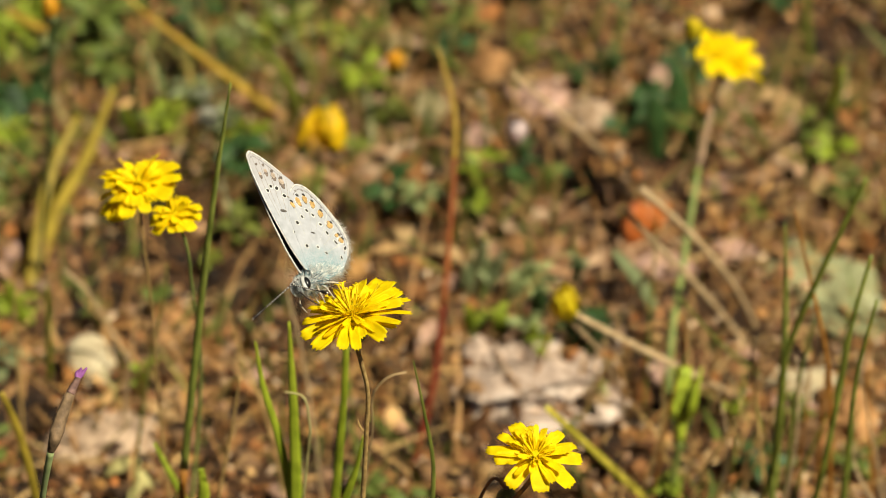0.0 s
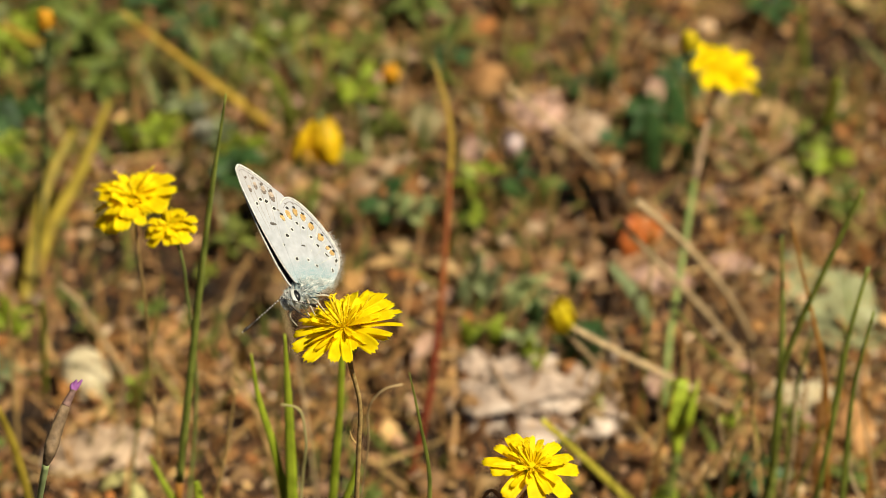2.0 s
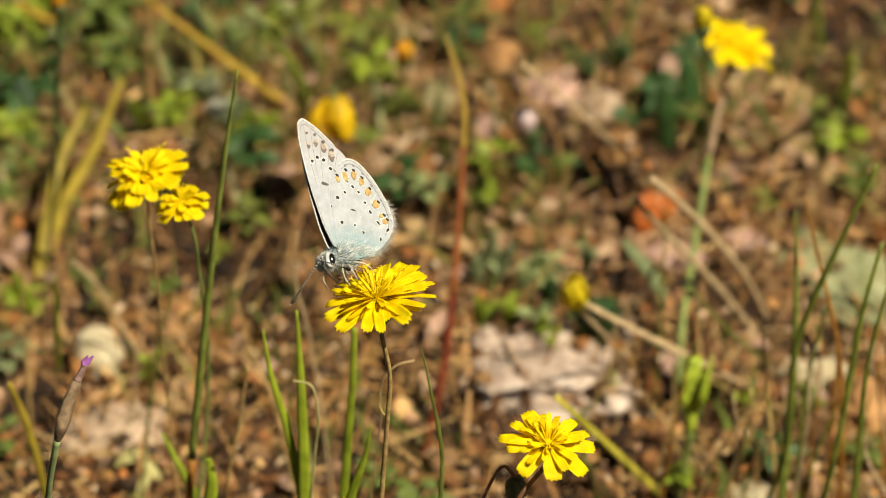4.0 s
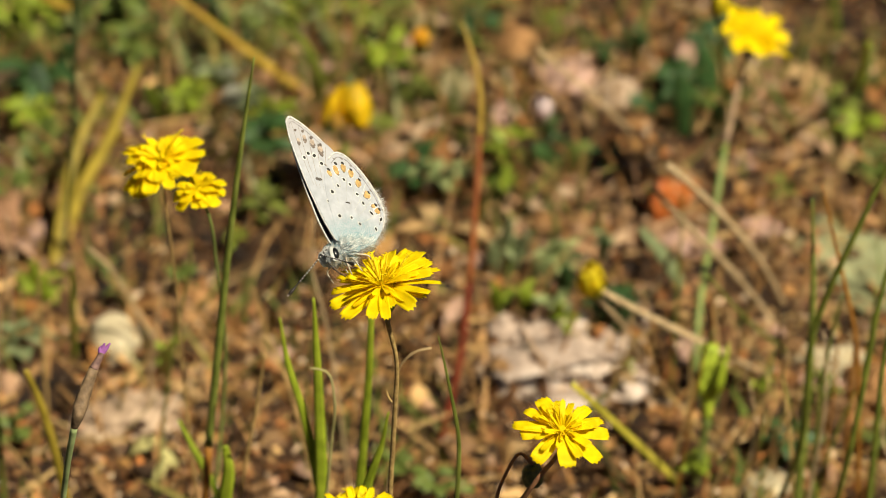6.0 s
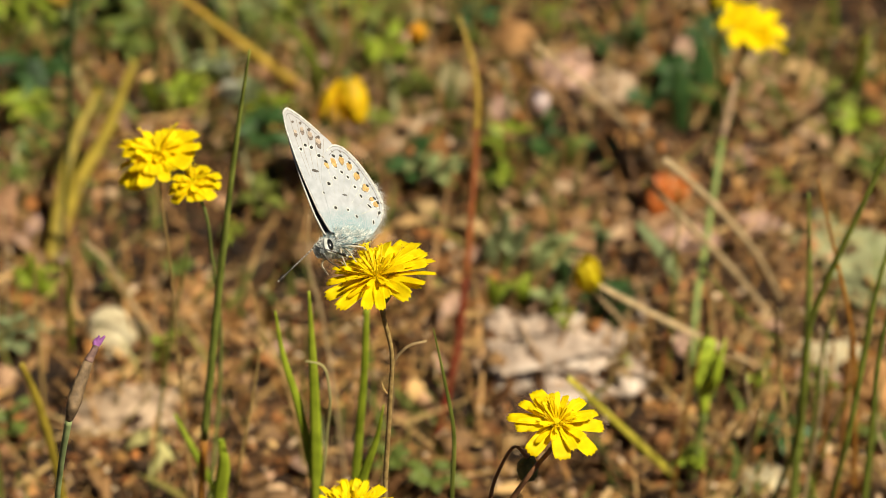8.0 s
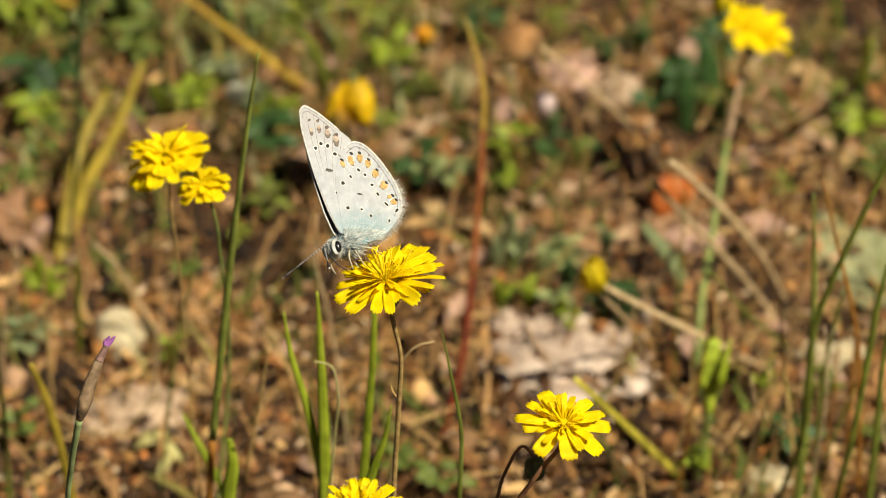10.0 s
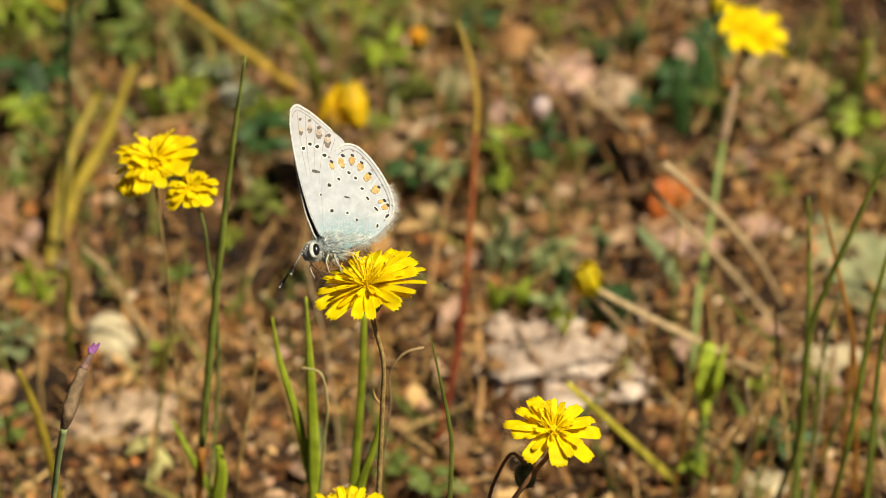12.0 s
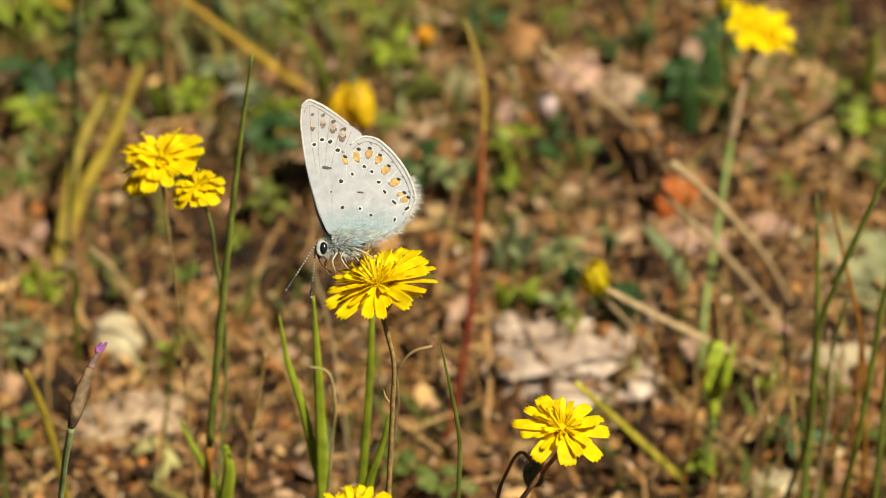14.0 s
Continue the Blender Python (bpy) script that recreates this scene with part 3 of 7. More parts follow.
def hawkbit(head, root, size, axis, label, seed, stem_mat=BROWN_STEM, bend=(0, 0, 0), fullness=1.0, pivot_root=True, stem_radius=0.32, via=(), lifts=(0, 12, 34, 60), broad=1.0, upper_mat=None, rays=(15, 15, 17, 14), outer=None, styles=15):
    """A yellow hawkbit: stalk, cup of bracts and layered strap petals."""
    rng = random.Random(seed)
    head, root = Vector(head), Vector(root)
    plant = thing("hawkbit_flower", label, "flower", root, "hawkbits in the meadow")
    axis = Vector(axis).normalized()
    neck = head - axis * 3.4 * size
    mid = [Vector(v) for v in via] or [root.lerp(neck, 0.5) + Vector(bend)]
    bm = bmesh.new()
    if upper_mat:
        sweep(bm, [root, *mid], [stem_radius * 1.1, stem_radius], 7, steps=8, origin=root)
        upper = bmesh.new()
        sweep(upper, [mid[-1], neck - axis * 1.2 - Vector((0, 0, 1.0)), neck], [stem_radius, stem_radius * 0.85, stem_radius], 7, steps=8, origin=root)
        part("upper_stem", upper, upper_mat, plant, "pinkish upper stalk")
    else:
        sweep(bm, [root, *mid, neck - axis * 1.2, neck], [stem_radius * 1.25, stem_radius, stem_radius * 0.9, stem_radius * 1.1], 7, steps=8, origin=root)
    part("stem", bm, stem_mat, plant)
    turn = axis.to_track_quat("Z", "Y").to_matrix().to_4x4()
    base = Matrix.Translation((head - root) * MM) @ turn @ Matrix.Scale(size, 4)
    cup = bmesh.new()
    rings = []
    for z, r in ((-3.6, 0.45), (-3.3, 1.0), (-2.4, 1.55), (-1.2, 1.6), (-0.2, 1.75), (0.1, 1.2)):
        rings.append([cup.verts.new(Vector((r * (1 + 0.07 * (i % 2)) * math.cos(i * math.pi / 8), r * (1 + 0.07 * (i % 2)) * math.sin(i * math.pi / 8), z)) * MM) for i in range(16)])
    for a, b in zip(rings, rings[1:]):
        for i in range(16):
            cup.faces.new((a[i], a[(i + 1) % 16], b[(i + 1) % 16], b[i]))
    cup.faces.new(rings[-1])
    cup.faces.new(rings[0][::-1])
    cup_ob = part("bract_cup", cup, BRACT, plant, "green hairy cup of bracts")
    cup_ob.matrix_basis = base

    def floret(meshes, a, z, tilt, k, wide=1.0):
        m = Matrix.Rotation(a, 4, "Z") @ Matrix.Translation((0.4 * MM, 0, (z + rng.uniform(-0.12, 0.12)) * MM)) @ Matrix.Rotation(radians(-tilt), 4, "Y") @ Matrix.Rotation(radians(rng.uniform(-14, 14)), 4, "X") @ Matrix.Diagonal((k, k * broad * wide, k, 1))
        shared("petal", rng.choice(meshes), cup_ob, m)

    def ring(meshes, count, z, tilt):
        spin = rng.random() * 6.28
        for i in range(int(count * fullness)):
            a = 2 * math.pi * (i + rng.uniform(-0.42, 0.42)) / int(count * fullness) + spin
            floret(meshes, a, z, tilt + rng.uniform(-7, 7), rng.uniform(0.82, 1.06))

    dome_bm = bmesh.new()
    bmesh.ops.create_uvsphere(dome_bm, u_segments=14, v_segments=10, radius=1.0)
    for v in dome_bm.verts:
        v.co = Vector((v.co.x * 1.5, v.co.y * 1.5, v.co.z * 0.5 + 0.2)) * MM
    part("disc", dome_bm, PETAL, cup_ob)
    if outer:
        for azimuth, tilt, k, wide in outer:
            floret(OUTER, radians(azimuth + rng.uniform(-2, 2)), 0.0, tilt, k, wide)
    else:
        ring(OUTER, rays[0], 0.0, lifts[0])
    ring(MIDDLE, rays[1], 0.2, lifts[1])
    ring(INNER, rays[2], 0.35, lifts[2])
    ring(CORE, rays[3], 0.45, lifts[3])
    for i in range(styles):
        a, r = rng.uniform(0, 6.28), 1.3 * math.sqrt(rng.random())
        shared("style", STYLE, cup_ob, Matrix.Translation(Vector((r * math.cos(a), r * math.sin(a), 0.2)) * MM) @ Matrix.Rotation(a, 4, "Z") @ Matrix.Rotation(r * 0.5, 4, "Y") @ Matrix.Scale(rng.uniform(0.7, 1.1), 4))
    return plant


MAIN_ROOT = (-4.4, 340.7, -2.0)
# outer florets: azimuth, lift, length, width
MAIN_RAYS = [(31, 5, 1, 0.9), (14, 2, 1, 0.9), (-16, -2, 1.02, 1), (-42, -2, 0.95, 1), (-70, 0, 0.85, 1), (-92, 3, 0.78, 0.9), (-108, 0, 0.88, 0.9), (-124, -12, 1.16, 1), (-141, -4, 1.08, 0.9), (-160, -3, 1.15, 1), (181, 0, 1.14, 0.9), (167, 4, 1.1, 1), (150, 6, 1.05, 1), (130, 8, 1, 1), (108, 8, 1, 1), (83, 10, 1, 0.9), (57, 8, 1.02, 1)]
LOWER_RAYS = [(133, 4, 0.95, 1.35), (105, 6, 0.95, 1.5), (84, 8, 0.8, 1), (60, 6, 0.8, 0.9), (35, 3, 0.95, 1.3), (11, 0, 1, 1.4), (-12, -4, 1.08, 1.4), (-57, -8, 1.12, 1.8), (-95, -10, 0.95, 1.8), (220, -6, 1, 1.7), (175, 0, 0.95, 1.4), (162, 2, 1.1, 1.3)]
DROOPING_RAYS = [(195, -14, 1.1, 1), (174, -5, 1, 1), (226, -24, 1.1, 1.2), (211, -22, 1.05, 1), (269, -26, 0.95, 0.6), (300, -26, 1.05, 0.9), (316, -24, 1.05, 1.1), (332, -18, 1.05, 1.1), (348, -10, 1.05, 1), (12, 0, 1, 1), (50, 8, 1, 1), (85, 12, 1, 1), (120, 10, 1, 1), (150, 3, 1, 1), (104, 58, 0.9, 0.42)]
main_flower = hawkbit((-7.8, 341.6, 98.2), MAIN_ROOT, 1.03, (-0.13, 0.06, 1), "yellow hawkbit in full bloom on a thin brown stalk", 21, stem_mat=STALK_BROWN, outer=MAIN_RAYS, rays=(0, 15, 18, 16), lifts=(0, 5, 17, 44), broad=1.02, via=[(-6.8, 341.0, 65.1), (-6.2, 341.5, 79.5), (-6.0, 341.6, 86.5)])
lower_flower = hawkbit((14.2, 330.5, 85.1), (-1.5, 324.8, -2.0), 0.77, (0.05, -0.2, 1), "yellow hawkbit with a loosely toothed head, a nodding bud beside it", 5, stem_mat=RED_BROWN, outer=LOWER_RAYS, rays=(0, 12, 12, 12), via=[(9.1, 328.2, 75.3), (11.7, 328.1, 80.2)], lifts=(0, 6, 22, 52), styles=16, broad=1.1)
hawkbit((-10.2, 314.2, 84.8), (-8.6, 314.2, -2.0), 0.92, (0, -0.1, 1), "yellow hawkbit low in the grass", 8)
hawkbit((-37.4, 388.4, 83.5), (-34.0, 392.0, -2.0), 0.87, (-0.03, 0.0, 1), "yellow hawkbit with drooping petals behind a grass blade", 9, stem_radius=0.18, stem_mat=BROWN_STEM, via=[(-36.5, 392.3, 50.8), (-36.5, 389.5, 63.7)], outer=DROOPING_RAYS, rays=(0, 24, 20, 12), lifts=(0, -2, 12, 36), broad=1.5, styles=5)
hawkbit((-32.1, 380.4, 84.5), (-35.0, 390.0, -2.0), 0.58, (-0.3, -0.05, 1), "small half-open yellow hawkbit beside a larger one", 10, stem_mat=PALE_STEM, stem_radius=0.24, via=[(-29.9, 388.2, 57.0), (-30.3, 383.6, 69.2)], lifts=(-14, 2, 20, 45), broad=2.1, rays=(11, 9, 5, 4), styles=3)
hawkbit((51.7, 489.7, 36.7), (40.7, 440.7, 0.0), 0.99, (0.34, 0.0, 1), "yellow hawkbit on a pinkish-green stalk further off", 14, stem_mat=PALE_STEM, via=[(41.3, 449.5, 9.0), (43.6, 461.9, 15.4), (46.4, 475.2, 24.7)], stem_radius=0.56, lifts=(3, 5, 8, 20), broad=1.3, rays=(19, 5, 12, 6), upper_mat=PINK_STEM, styles=3)


def stem_bract():
    """The small dry scale half-way up the stalk."""
    bm = bmesh.new()
    o = Vector(MAIN_ROOT)
    a, b = Vector((-6.5, 340.9, 80.7)), Vector((-6.8, 341.1, 82.5))
    sweep(bm, [a, a.lerp(b, 0.5) + Vector((-0.35, -0.2, 0)), b + Vector((-0.45, -0.2, 0.3))], [0.1, 0.17, 0.04], 6, 0.5, origin=o)
    part("scale_leaf", bm, BROWN_STEM, main_flower)


stem_bract()


# ---- grasses and stalks ----
def blade(points, radii, mat, label, name="grass_blade", flat=0.35, fold=0.3, category="grass", sides=6):
    root = points[-1]
    points = [q for q in points[:-1] if q[2] > -1.5] + [root]
    ob = thing(name, label, category, root, "blades of grass")
    bm = bmesh.new()
    sweep(bm, points, radii, sides, flat, 8, root, fold=fold)
    part("blade", bm, mat, ob)
    return ob


def many_toned(points, cuts, radii, mats, label, name="grass_blade", category="grass", flat=0.5):
    """A stalk whose stretches differ in colour; cuts count points from the tip."""
    root = points[-1]
    ob = thing(name, label, category, root)
    ends = [0, *cuts, len(points) - 1]
    for piece, a, b, mat in zip(("tip", "middle", "foot") if len(mats) == 3 else ("tip", "foot"), ends, ends[1:], mats):
        bm = bmesh.new()
        sweep(bm, points[a:b + 1], radii[a:b + 1], 6, flat, 8, root)
        part(piece, bm, mat, ob)
    return ob


many_toned([(-24.0, 377.4, 107.4), (-26.0, 377.5, 93.8), (-28.2, 377.5, 76.6), (-29.9, 377.4, 61.6), (-31.9, 377.0, 43.2), (-33.7, 376.7, 19.3), (-34.8, 376.6, -2.0)], (4,), [0.13, 0.34, 0.46, 0.54, 0.56, 0.46, 0.4], [BLADE_OLIVE, AMBER_STEM], "tall slender green grass blade, amber at its foot", flat=0.6)
blade([(-16.7, 367.7, 76.3), (-16.4, 367.6, 65.6), (-16.2, 367.4, 54.3), (-16.1, 367.1, 42.6), (-16.0, 366.7, 19.0), (-15.9, 366.5, -2.0)], [0.15, 0.6, 0.85, 1.0, 1.0], GREEN, "broad upright green grass blade")
blade([(-21.2, 368.5, 72.4), (-20.3, 368.4, 64.9), (-18.6, 368.3, 57.4), (-16.9, 368.1, 46.8), (-14.2, 367.7, 21.0), (-12.6, 367.5, -2.0)], [0.12, 0.45, 0.6, 0.65, 0.6], GREEN, "slender yellow-tipped grass blade")
blade([(-17.1, 359.9, 70.9), (-15.1, 359.9, 70.4), (-14.0, 359.8, 66.3), (-14.4, 359.7, 58.8), (-15.2, 359.4, 49.3), (-16.6, 359.0, 22.2), (-17.5, 358.7, -2.0)], [0.13, 0.15, 0.2, 0.26, 0.32], PALE_YELLOW, "withered curling grass blade")
blade([(-9.3, 370.3, 71.4), (-9.6, 370.2, 62.6), (-10.3, 370.0, 52.1), (-11.0, 369.8, 42.3), (-12.2, 369.4, 18.9), (-12.9, 369.2, -2.0)], [0.4, 0.5, 0.6, 0.65, 0.6], GREEN, "upright green grass blade behind the hawkbit")
blade([(-6.9, 356.5, 66.4), (-7.9, 356.4, 60.6), (-9.5, 356.2, 55.0), (-10.3, 356.1, 50.2), (-13.4, 355.6, 22.6), (-15.2, 355.4, -2.0)], [0.1, 0.55, 0.8, 0.7], GREEN, "short broad green grass blade")
blade([(-0.6, 345.2, 88.0), (0.8, 345.1, 80.1), (2.0, 345.0, 72.1), (1.9, 344.7, 61.1), (1.6, 344.1, 27.8), (1.5, 343.8, -2.0)], [0.08, 0.22, 0.3, 0.32, 0.3], OLIVE, "thin green grass blade")
blade([(-1.4, 356.0, 77.4), (-3.5, 356.0, 76.7), (-5.1, 356.0, 74.9), (-5.7, 355.9, 67.6), (-6.9, 355.7, 56.4), (-9.1, 355.2, 25.5), (-10.4, 354.9, -2.0)], [0.15, 0.16, 0.12, 0.12, 0.12], DUSKY_STRAW, "thin bent dry straw")
blade([(-28.9, 367.6, 51.2), (-28.6, 367.5, 47.3), (-29.2, 367.4, 42.4), (-31.0, 367.0, 18.9), (-32.0, 366.7, -2.0)], [0.4, 0.9, 1.0, 0.8], GREEN, "short broad green grass blade")
blade([(-36.5, 385.0, 41.1), (-34.6, 384.9, 36.0), (-32.4, 384.8, 30.5), (-28.1, 384.5, 13.3), (-25.4, 384.4, -2.0)], [0.2, 0.5, 0.55, 0.5], LIME_LEAF, "short lime-green grass blade")
blade([(-24.1, 382.8, 54.8), (-25.5, 382.7, 45.5), (-27.9, 382.4, 31.5), (-30.0, 382.1, 13.8), (-31.2, 381.9, -2.0)], [0.15, 0.25, 0.3, 0.3], BROWN_STEM, "thin brown dead stalk", "dry_stalk")
blade([(-57.9, 389.2, 46.7), (-56.3, 389.2, 41.2), (-55.1, 389.0, 35.1), (-54.0, 388.9, 26.9), (-52.6, 388.6, 11.6), (-51.8, 388.5, -2.0)], [0.35, 0.55, 0.62, 0.6, 0.55], YELLOW_GRASS, "curved yellow dead grass blade")
blade([(-54.7, 447.3, 24.1), (-52.0, 448.5, 19.8), (-48.6, 449.9, 10.9), (-43.9, 451.7, -2.0)], [0.25, 0.3, 0.3, 0.3], STRAW, "thin arching dry straw", "dry_stalk", 0.45)
many_toned([(3.3, 468.7, 52.4), (5.4, 465.2, 47.4), (6.4, 461.4, 42.0), (6.2, 458.6, 38.0), (5.8, 453.8, 31.2), (4.7, 445.3, 19.0), (3.2, 438.2, 8.9), (0.1, 430.6, -2.0)], (3, 5), [0.2, 0.34, 0.42, 0.46, 0.5, 0.52, 0.55, 0.55], [OCHRE, ORANGE_STEM, RED_STEM], "dark red stalk with a yellowing tip", "red_stalk", "stalk", 0.9)
blade([(-57.2, 503.0, 15.0), (-61.1, 494.5, 9.9), (-63.3, 482.4, 2.3), (-64.1, 475.6, -2.0)], [0.6, 1.0, 1.2, 1.2], YELLOW_GRASS, "yellowed broad grass blade")
blade([(-50.8, 501.8, 21.6), (-55.3, 494.1, 12.5), (-60.4, 488.0, 5.3), (-63.2, 481.9, -2.0)], [0.6, 1.0, 1.2, 1.2], YELLOW_GRASS, "yellowed arching grass blade")
blade([(-49.1, 515.1, 31.0), (-37.5, 520.5, 16.0), (-30.1, 523.9, 6.6), (-23.2, 527.1, -2.0)], [0.3, 0.6, 0.85, 0.75], OCHRE, "thick ochre straw lying over plants", "dry_stalk")
blade([(-72.6, 538.9, 12.7), (-67.5, 545.0, 5.2), (-60.5, 554.1, -2.0)], [0.8, 1.0, 1.0], OCHRE, "ochre straw lying over leaves", "dry_stalk")
blade([(-27.1, 510.8, 25.3), (-22.7, 515.4, 15.8), (-20.9, 519.0, 5.8), (-21.8, 521.5, -2.0)], [0.4, 1.0, 1.15, 0.8], DEEP_GREEN, "broad arching green grass blade")
blade([(15.8, 478.5, 40.6), (24.0, 494.3, 22.6), (34.6, 515.5, -2.0)], [0.5, 0.6, 0.6], STRAW, "thin dry straw stalk", "dry_stalk", 0.45)
blade([(34.7, 443.1, 43.4), (41.9, 448.5, 32.4), (50.7, 456.3, 16.1), (57.0, 466.5, -2.0)], [0.55, 0.65, 0.65, 0.6], STRAW, "long pale dry straw", "dry_stalk", 0.9)
blade([(32.4, 445.3, 38.0), (39.1, 449.4, 26.9), (46.1, 453.6, 15.8), (55.0, 462.0, -2.0)], [0.5, 0.55, 0.6, 0.6], STRAW, "long pale dry straw", "dry_stalk", 0.9)
blade([(24.1, 431.8, 28.4), (32.7, 437.1, 18.9), (42.8, 439.8, 10.8), (52.9, 448.8, -2.0)], [0.5, 0.5, 0.5, 0.5], STRAW, "fallen straw-coloured flower stalk", "dry_stalk", 0.45)
blade([(19.0, 399.8, 35.8), (27.9, 410.4, 17.6), (37.4, 421.7, -2.0)], [0.5, 0.65, 0.7], LIME_STRAW, "yellow-green stalk leaning over", "dry_stalk", 0.45)
blade([(38.6, 413.4, 45.5), (47.0, 432.6, 22.2), (57.0, 453.9, -2.0)], [0.3, 0.42, 0.42], OLIVE, "thin bent olive stalk")
blade([(51.8, 403.8, 66.1), (52.8, 403.8, 52.8), (53.3, 403.7, 40.7), (53.3, 403.5, 28.3), (53.2, 403.3, 12.3), (53.2, 403.2, -2.0)], [0.15, 0.42, 0.6, 0.7, 0.6], BLADE_OLIVE, "slender green grass blade in a tuft", flat=0.6)
blade([(61.9, 399.6, 77.1), (57.7, 398.8, 64.4), (54.8, 398.9, 54.6), (53.1, 399.3, 46.8), (52.9, 398.5, 32.5), (49.5, 409.5, -2.0)], [0.3, 0.42, 0.45, 0.42, 0.4], DEEP_GREEN, "long arching green grass blade in a tuft")
blade([(62.0, 389.2, 71.6), (59.9, 387.2, 60.7), (59.1, 386.8, 50.2), (58.1, 386.6, 38.2), (54.5, 395.5, -2.0)], [0.25, 0.38, 0.42, 0.42], DEEP_GREEN, "long green grass blade in a tuft")
blade([(53.1, 405.0, 67.7), (56.6, 405.0, 53.9), (59.6, 404.9, 41.8), (61.5, 404.6, 23.2), (62.4, 404.4, 9.9), (63.0, 404.3, -2.0)], [0.15, 0.3, 0.36, 0.36, 0.3], AMBER_STEM, "rust-coloured dry grass blade")
blade([(62.1, 381.6, 69.8), (60.4, 381.4, 56.4), (60.3, 381.2, 42.7), (60.1, 380.9, 19.1), (60.0, 380.8, -2.0)], [0.2, 0.36, 0.4, 0.3], DEEP_GREEN, "slender green grass blade in a tuft")
blade([(56.6, 399.6, 52.1), (55.0, 399.4, 40.0), (54.6, 399.1, 23.5), (54.4, 398.9, 10.0), (54.2, 398.8, -2.0)], [0.15, 0.3, 0.36, 0.3], OLIVE, "slender olive grass blade in a tuft")
blade([(48.5, 406.5, 44.7), (50.0, 406.3, 32.4), (52.1, 406.0, 17.6), (53.0, 405.9, 7.3), (53.6, 405.8, -2.0)], [0.15, 0.3, 0.3, 0.3], BROWN_STEM, "thin brown dead stalk", "dry_stalk")
blade([(44.5, 405.0, 34.5), (46.2, 404.9, 25.1), (45.6, 404.6, 12.3), (45.3, 404.5, 4.8), (45.2, 404.4, -2.0)], [0.15, 0.25, 0.25, 0.2], STRAW, "thin dry upright straw", "dry_stalk")
blade([(70.6, 491.8, 33.3), (72.6, 507.2, 18.4), (74.8, 528.6, -2.0)], [0.6, 0.9, 0.7], GREEN, "short green grass blade")
blade([(70.3, 541.3, 15.9), (71.4, 543.2, 6.4), (72.8, 544.8, -2.0)], [0.6, 1.0, 0.8], OLIVE, "broad olive grass blade far off")


blade([(64.5, 410.5, 38.3), (67.6, 410.3, 25.2), (70.6, 410.1, 11.8), (71.8, 410.0, 4.5), (72.4, 409.9, -2.0)], [0.1, 0.17, 0.29, 0.22], STRAW, "thin pale straw in a tuft", "dry_stalk")
blade([(62.6, 408.1, 47.2), (61.8, 407.9, 32.5), (58.1, 407.6, 17.3), (56.4, 407.5, 7.1), (55.4, 407.4, -2.0)], [0.1, 0.22, 0.30, 0.22], DEEP_GREEN, "thin green grass blade in a tuft", "grass_blade")
blade([(55.5, 410.4, 26.7), (56.5, 410.2, 17.9), (56.7, 410.0, 9.1), (56.8, 409.9, 3.2), (56.8, 409.9, -2.0)], [0.1, 0.22, 0.28, 0.22], BROWN_STEM, "thin brown dead stalk in a tuft", "dry_stalk")
blade([(63.8, 401.6, 32.3), (65.0, 401.4, 23.2), (69.7, 401.2, 13.9), (72.4, 401.1, 5.5), (74.1, 401.0, -2.0)], [0.1, 0.24, 0.29, 0.22], STRAW, "thin pale straw in a tuft", "dry_stalk")
blade([(48.7, 399.9, 38.1), (51.7, 399.7, 28.2), (54.8, 399.5, 18.1), (57.0, 399.3, 7.5), (58.3, 399.3, -2.0)], [0.1, 0.17, 0.30, 0.22], DEEP_GREEN, "thin green grass blade in a tuft", "grass_blade")
blade([(59.1, 417.3, 32.2), (59.3, 417.1, 22.1), (58.8, 416.9, 11.7), (58.6, 416.8, 4.5), (58.4, 416.8, -2.0)], [0.1, 0.17, 0.27, 0.22], AMBER_STEM, "rust-coloured dry grass stalk in a tuft", "dry_stalk")
blade([(46.1, 391.9, 43.8), (44.9, 391.6, 29.6), (40.5, 391.2, 15.0), (38.7, 391.0, 6.0), (37.6, 390.9, -2.0)], [0.1, 0.24, 0.27, 0.22], BROWN_STEM, "thin brown dead stalk in a tuft", "dry_stalk")
blade([(52.1, 400.2, 35.5), (50.1, 400.0, 25.6), (46.6, 399.7, 15.5), (44.5, 399.6, 6.2), (43.3, 399.5, -2.0)], [0.1, 0.16, 0.24, 0.22], BROWN_STEM, "thin brown dead stalk in a tuft", "dry_stalk")
blade([(58.2, 408.0, 46.5), (60.2, 407.9, 37.5), (60.3, 407.8, 28.3), (60.4, 407.6, 12.3), (60.5, 407.5, -2.0)], [0.1, 0.24, 0.24, 0.22], AMBER_STEM, "rust-coloured dry grass stalk in a tuft", "dry_stalk")
blade([(51.7, 404.9, 38.4), (47.7, 404.8, 29.9), (43.7, 404.6, 21.3), (40.0, 404.5, 8.9), (37.8, 404.4, -2.0)], [0.1, 0.28, 0.25, 0.22], BROWN_STEM, "thin brown dead stalk in a tuft", "dry_stalk")
blade([(67.2, 417.1, 39.1), (67.9, 416.9, 26.7), (69.6, 416.7, 14.0), (70.4, 416.6, 5.6), (70.9, 416.5, -2.0)], [0.1, 0.25, 0.30, 0.22], AMBER_STEM, "rust-coloured dry grass stalk in a tuft", "dry_stalk")
blade([(65.8, 415.0, 25.2), (66.0, 414.9, 16.2), (65.4, 414.7, 7.1), (65.2, 414.6, 2.3), (65.1, 414.6, -2.0)], [0.1, 0.26, 0.31, 0.22], AMBER_STEM, "rust-coloured dry grass stalk in a tuft", "dry_stalk")
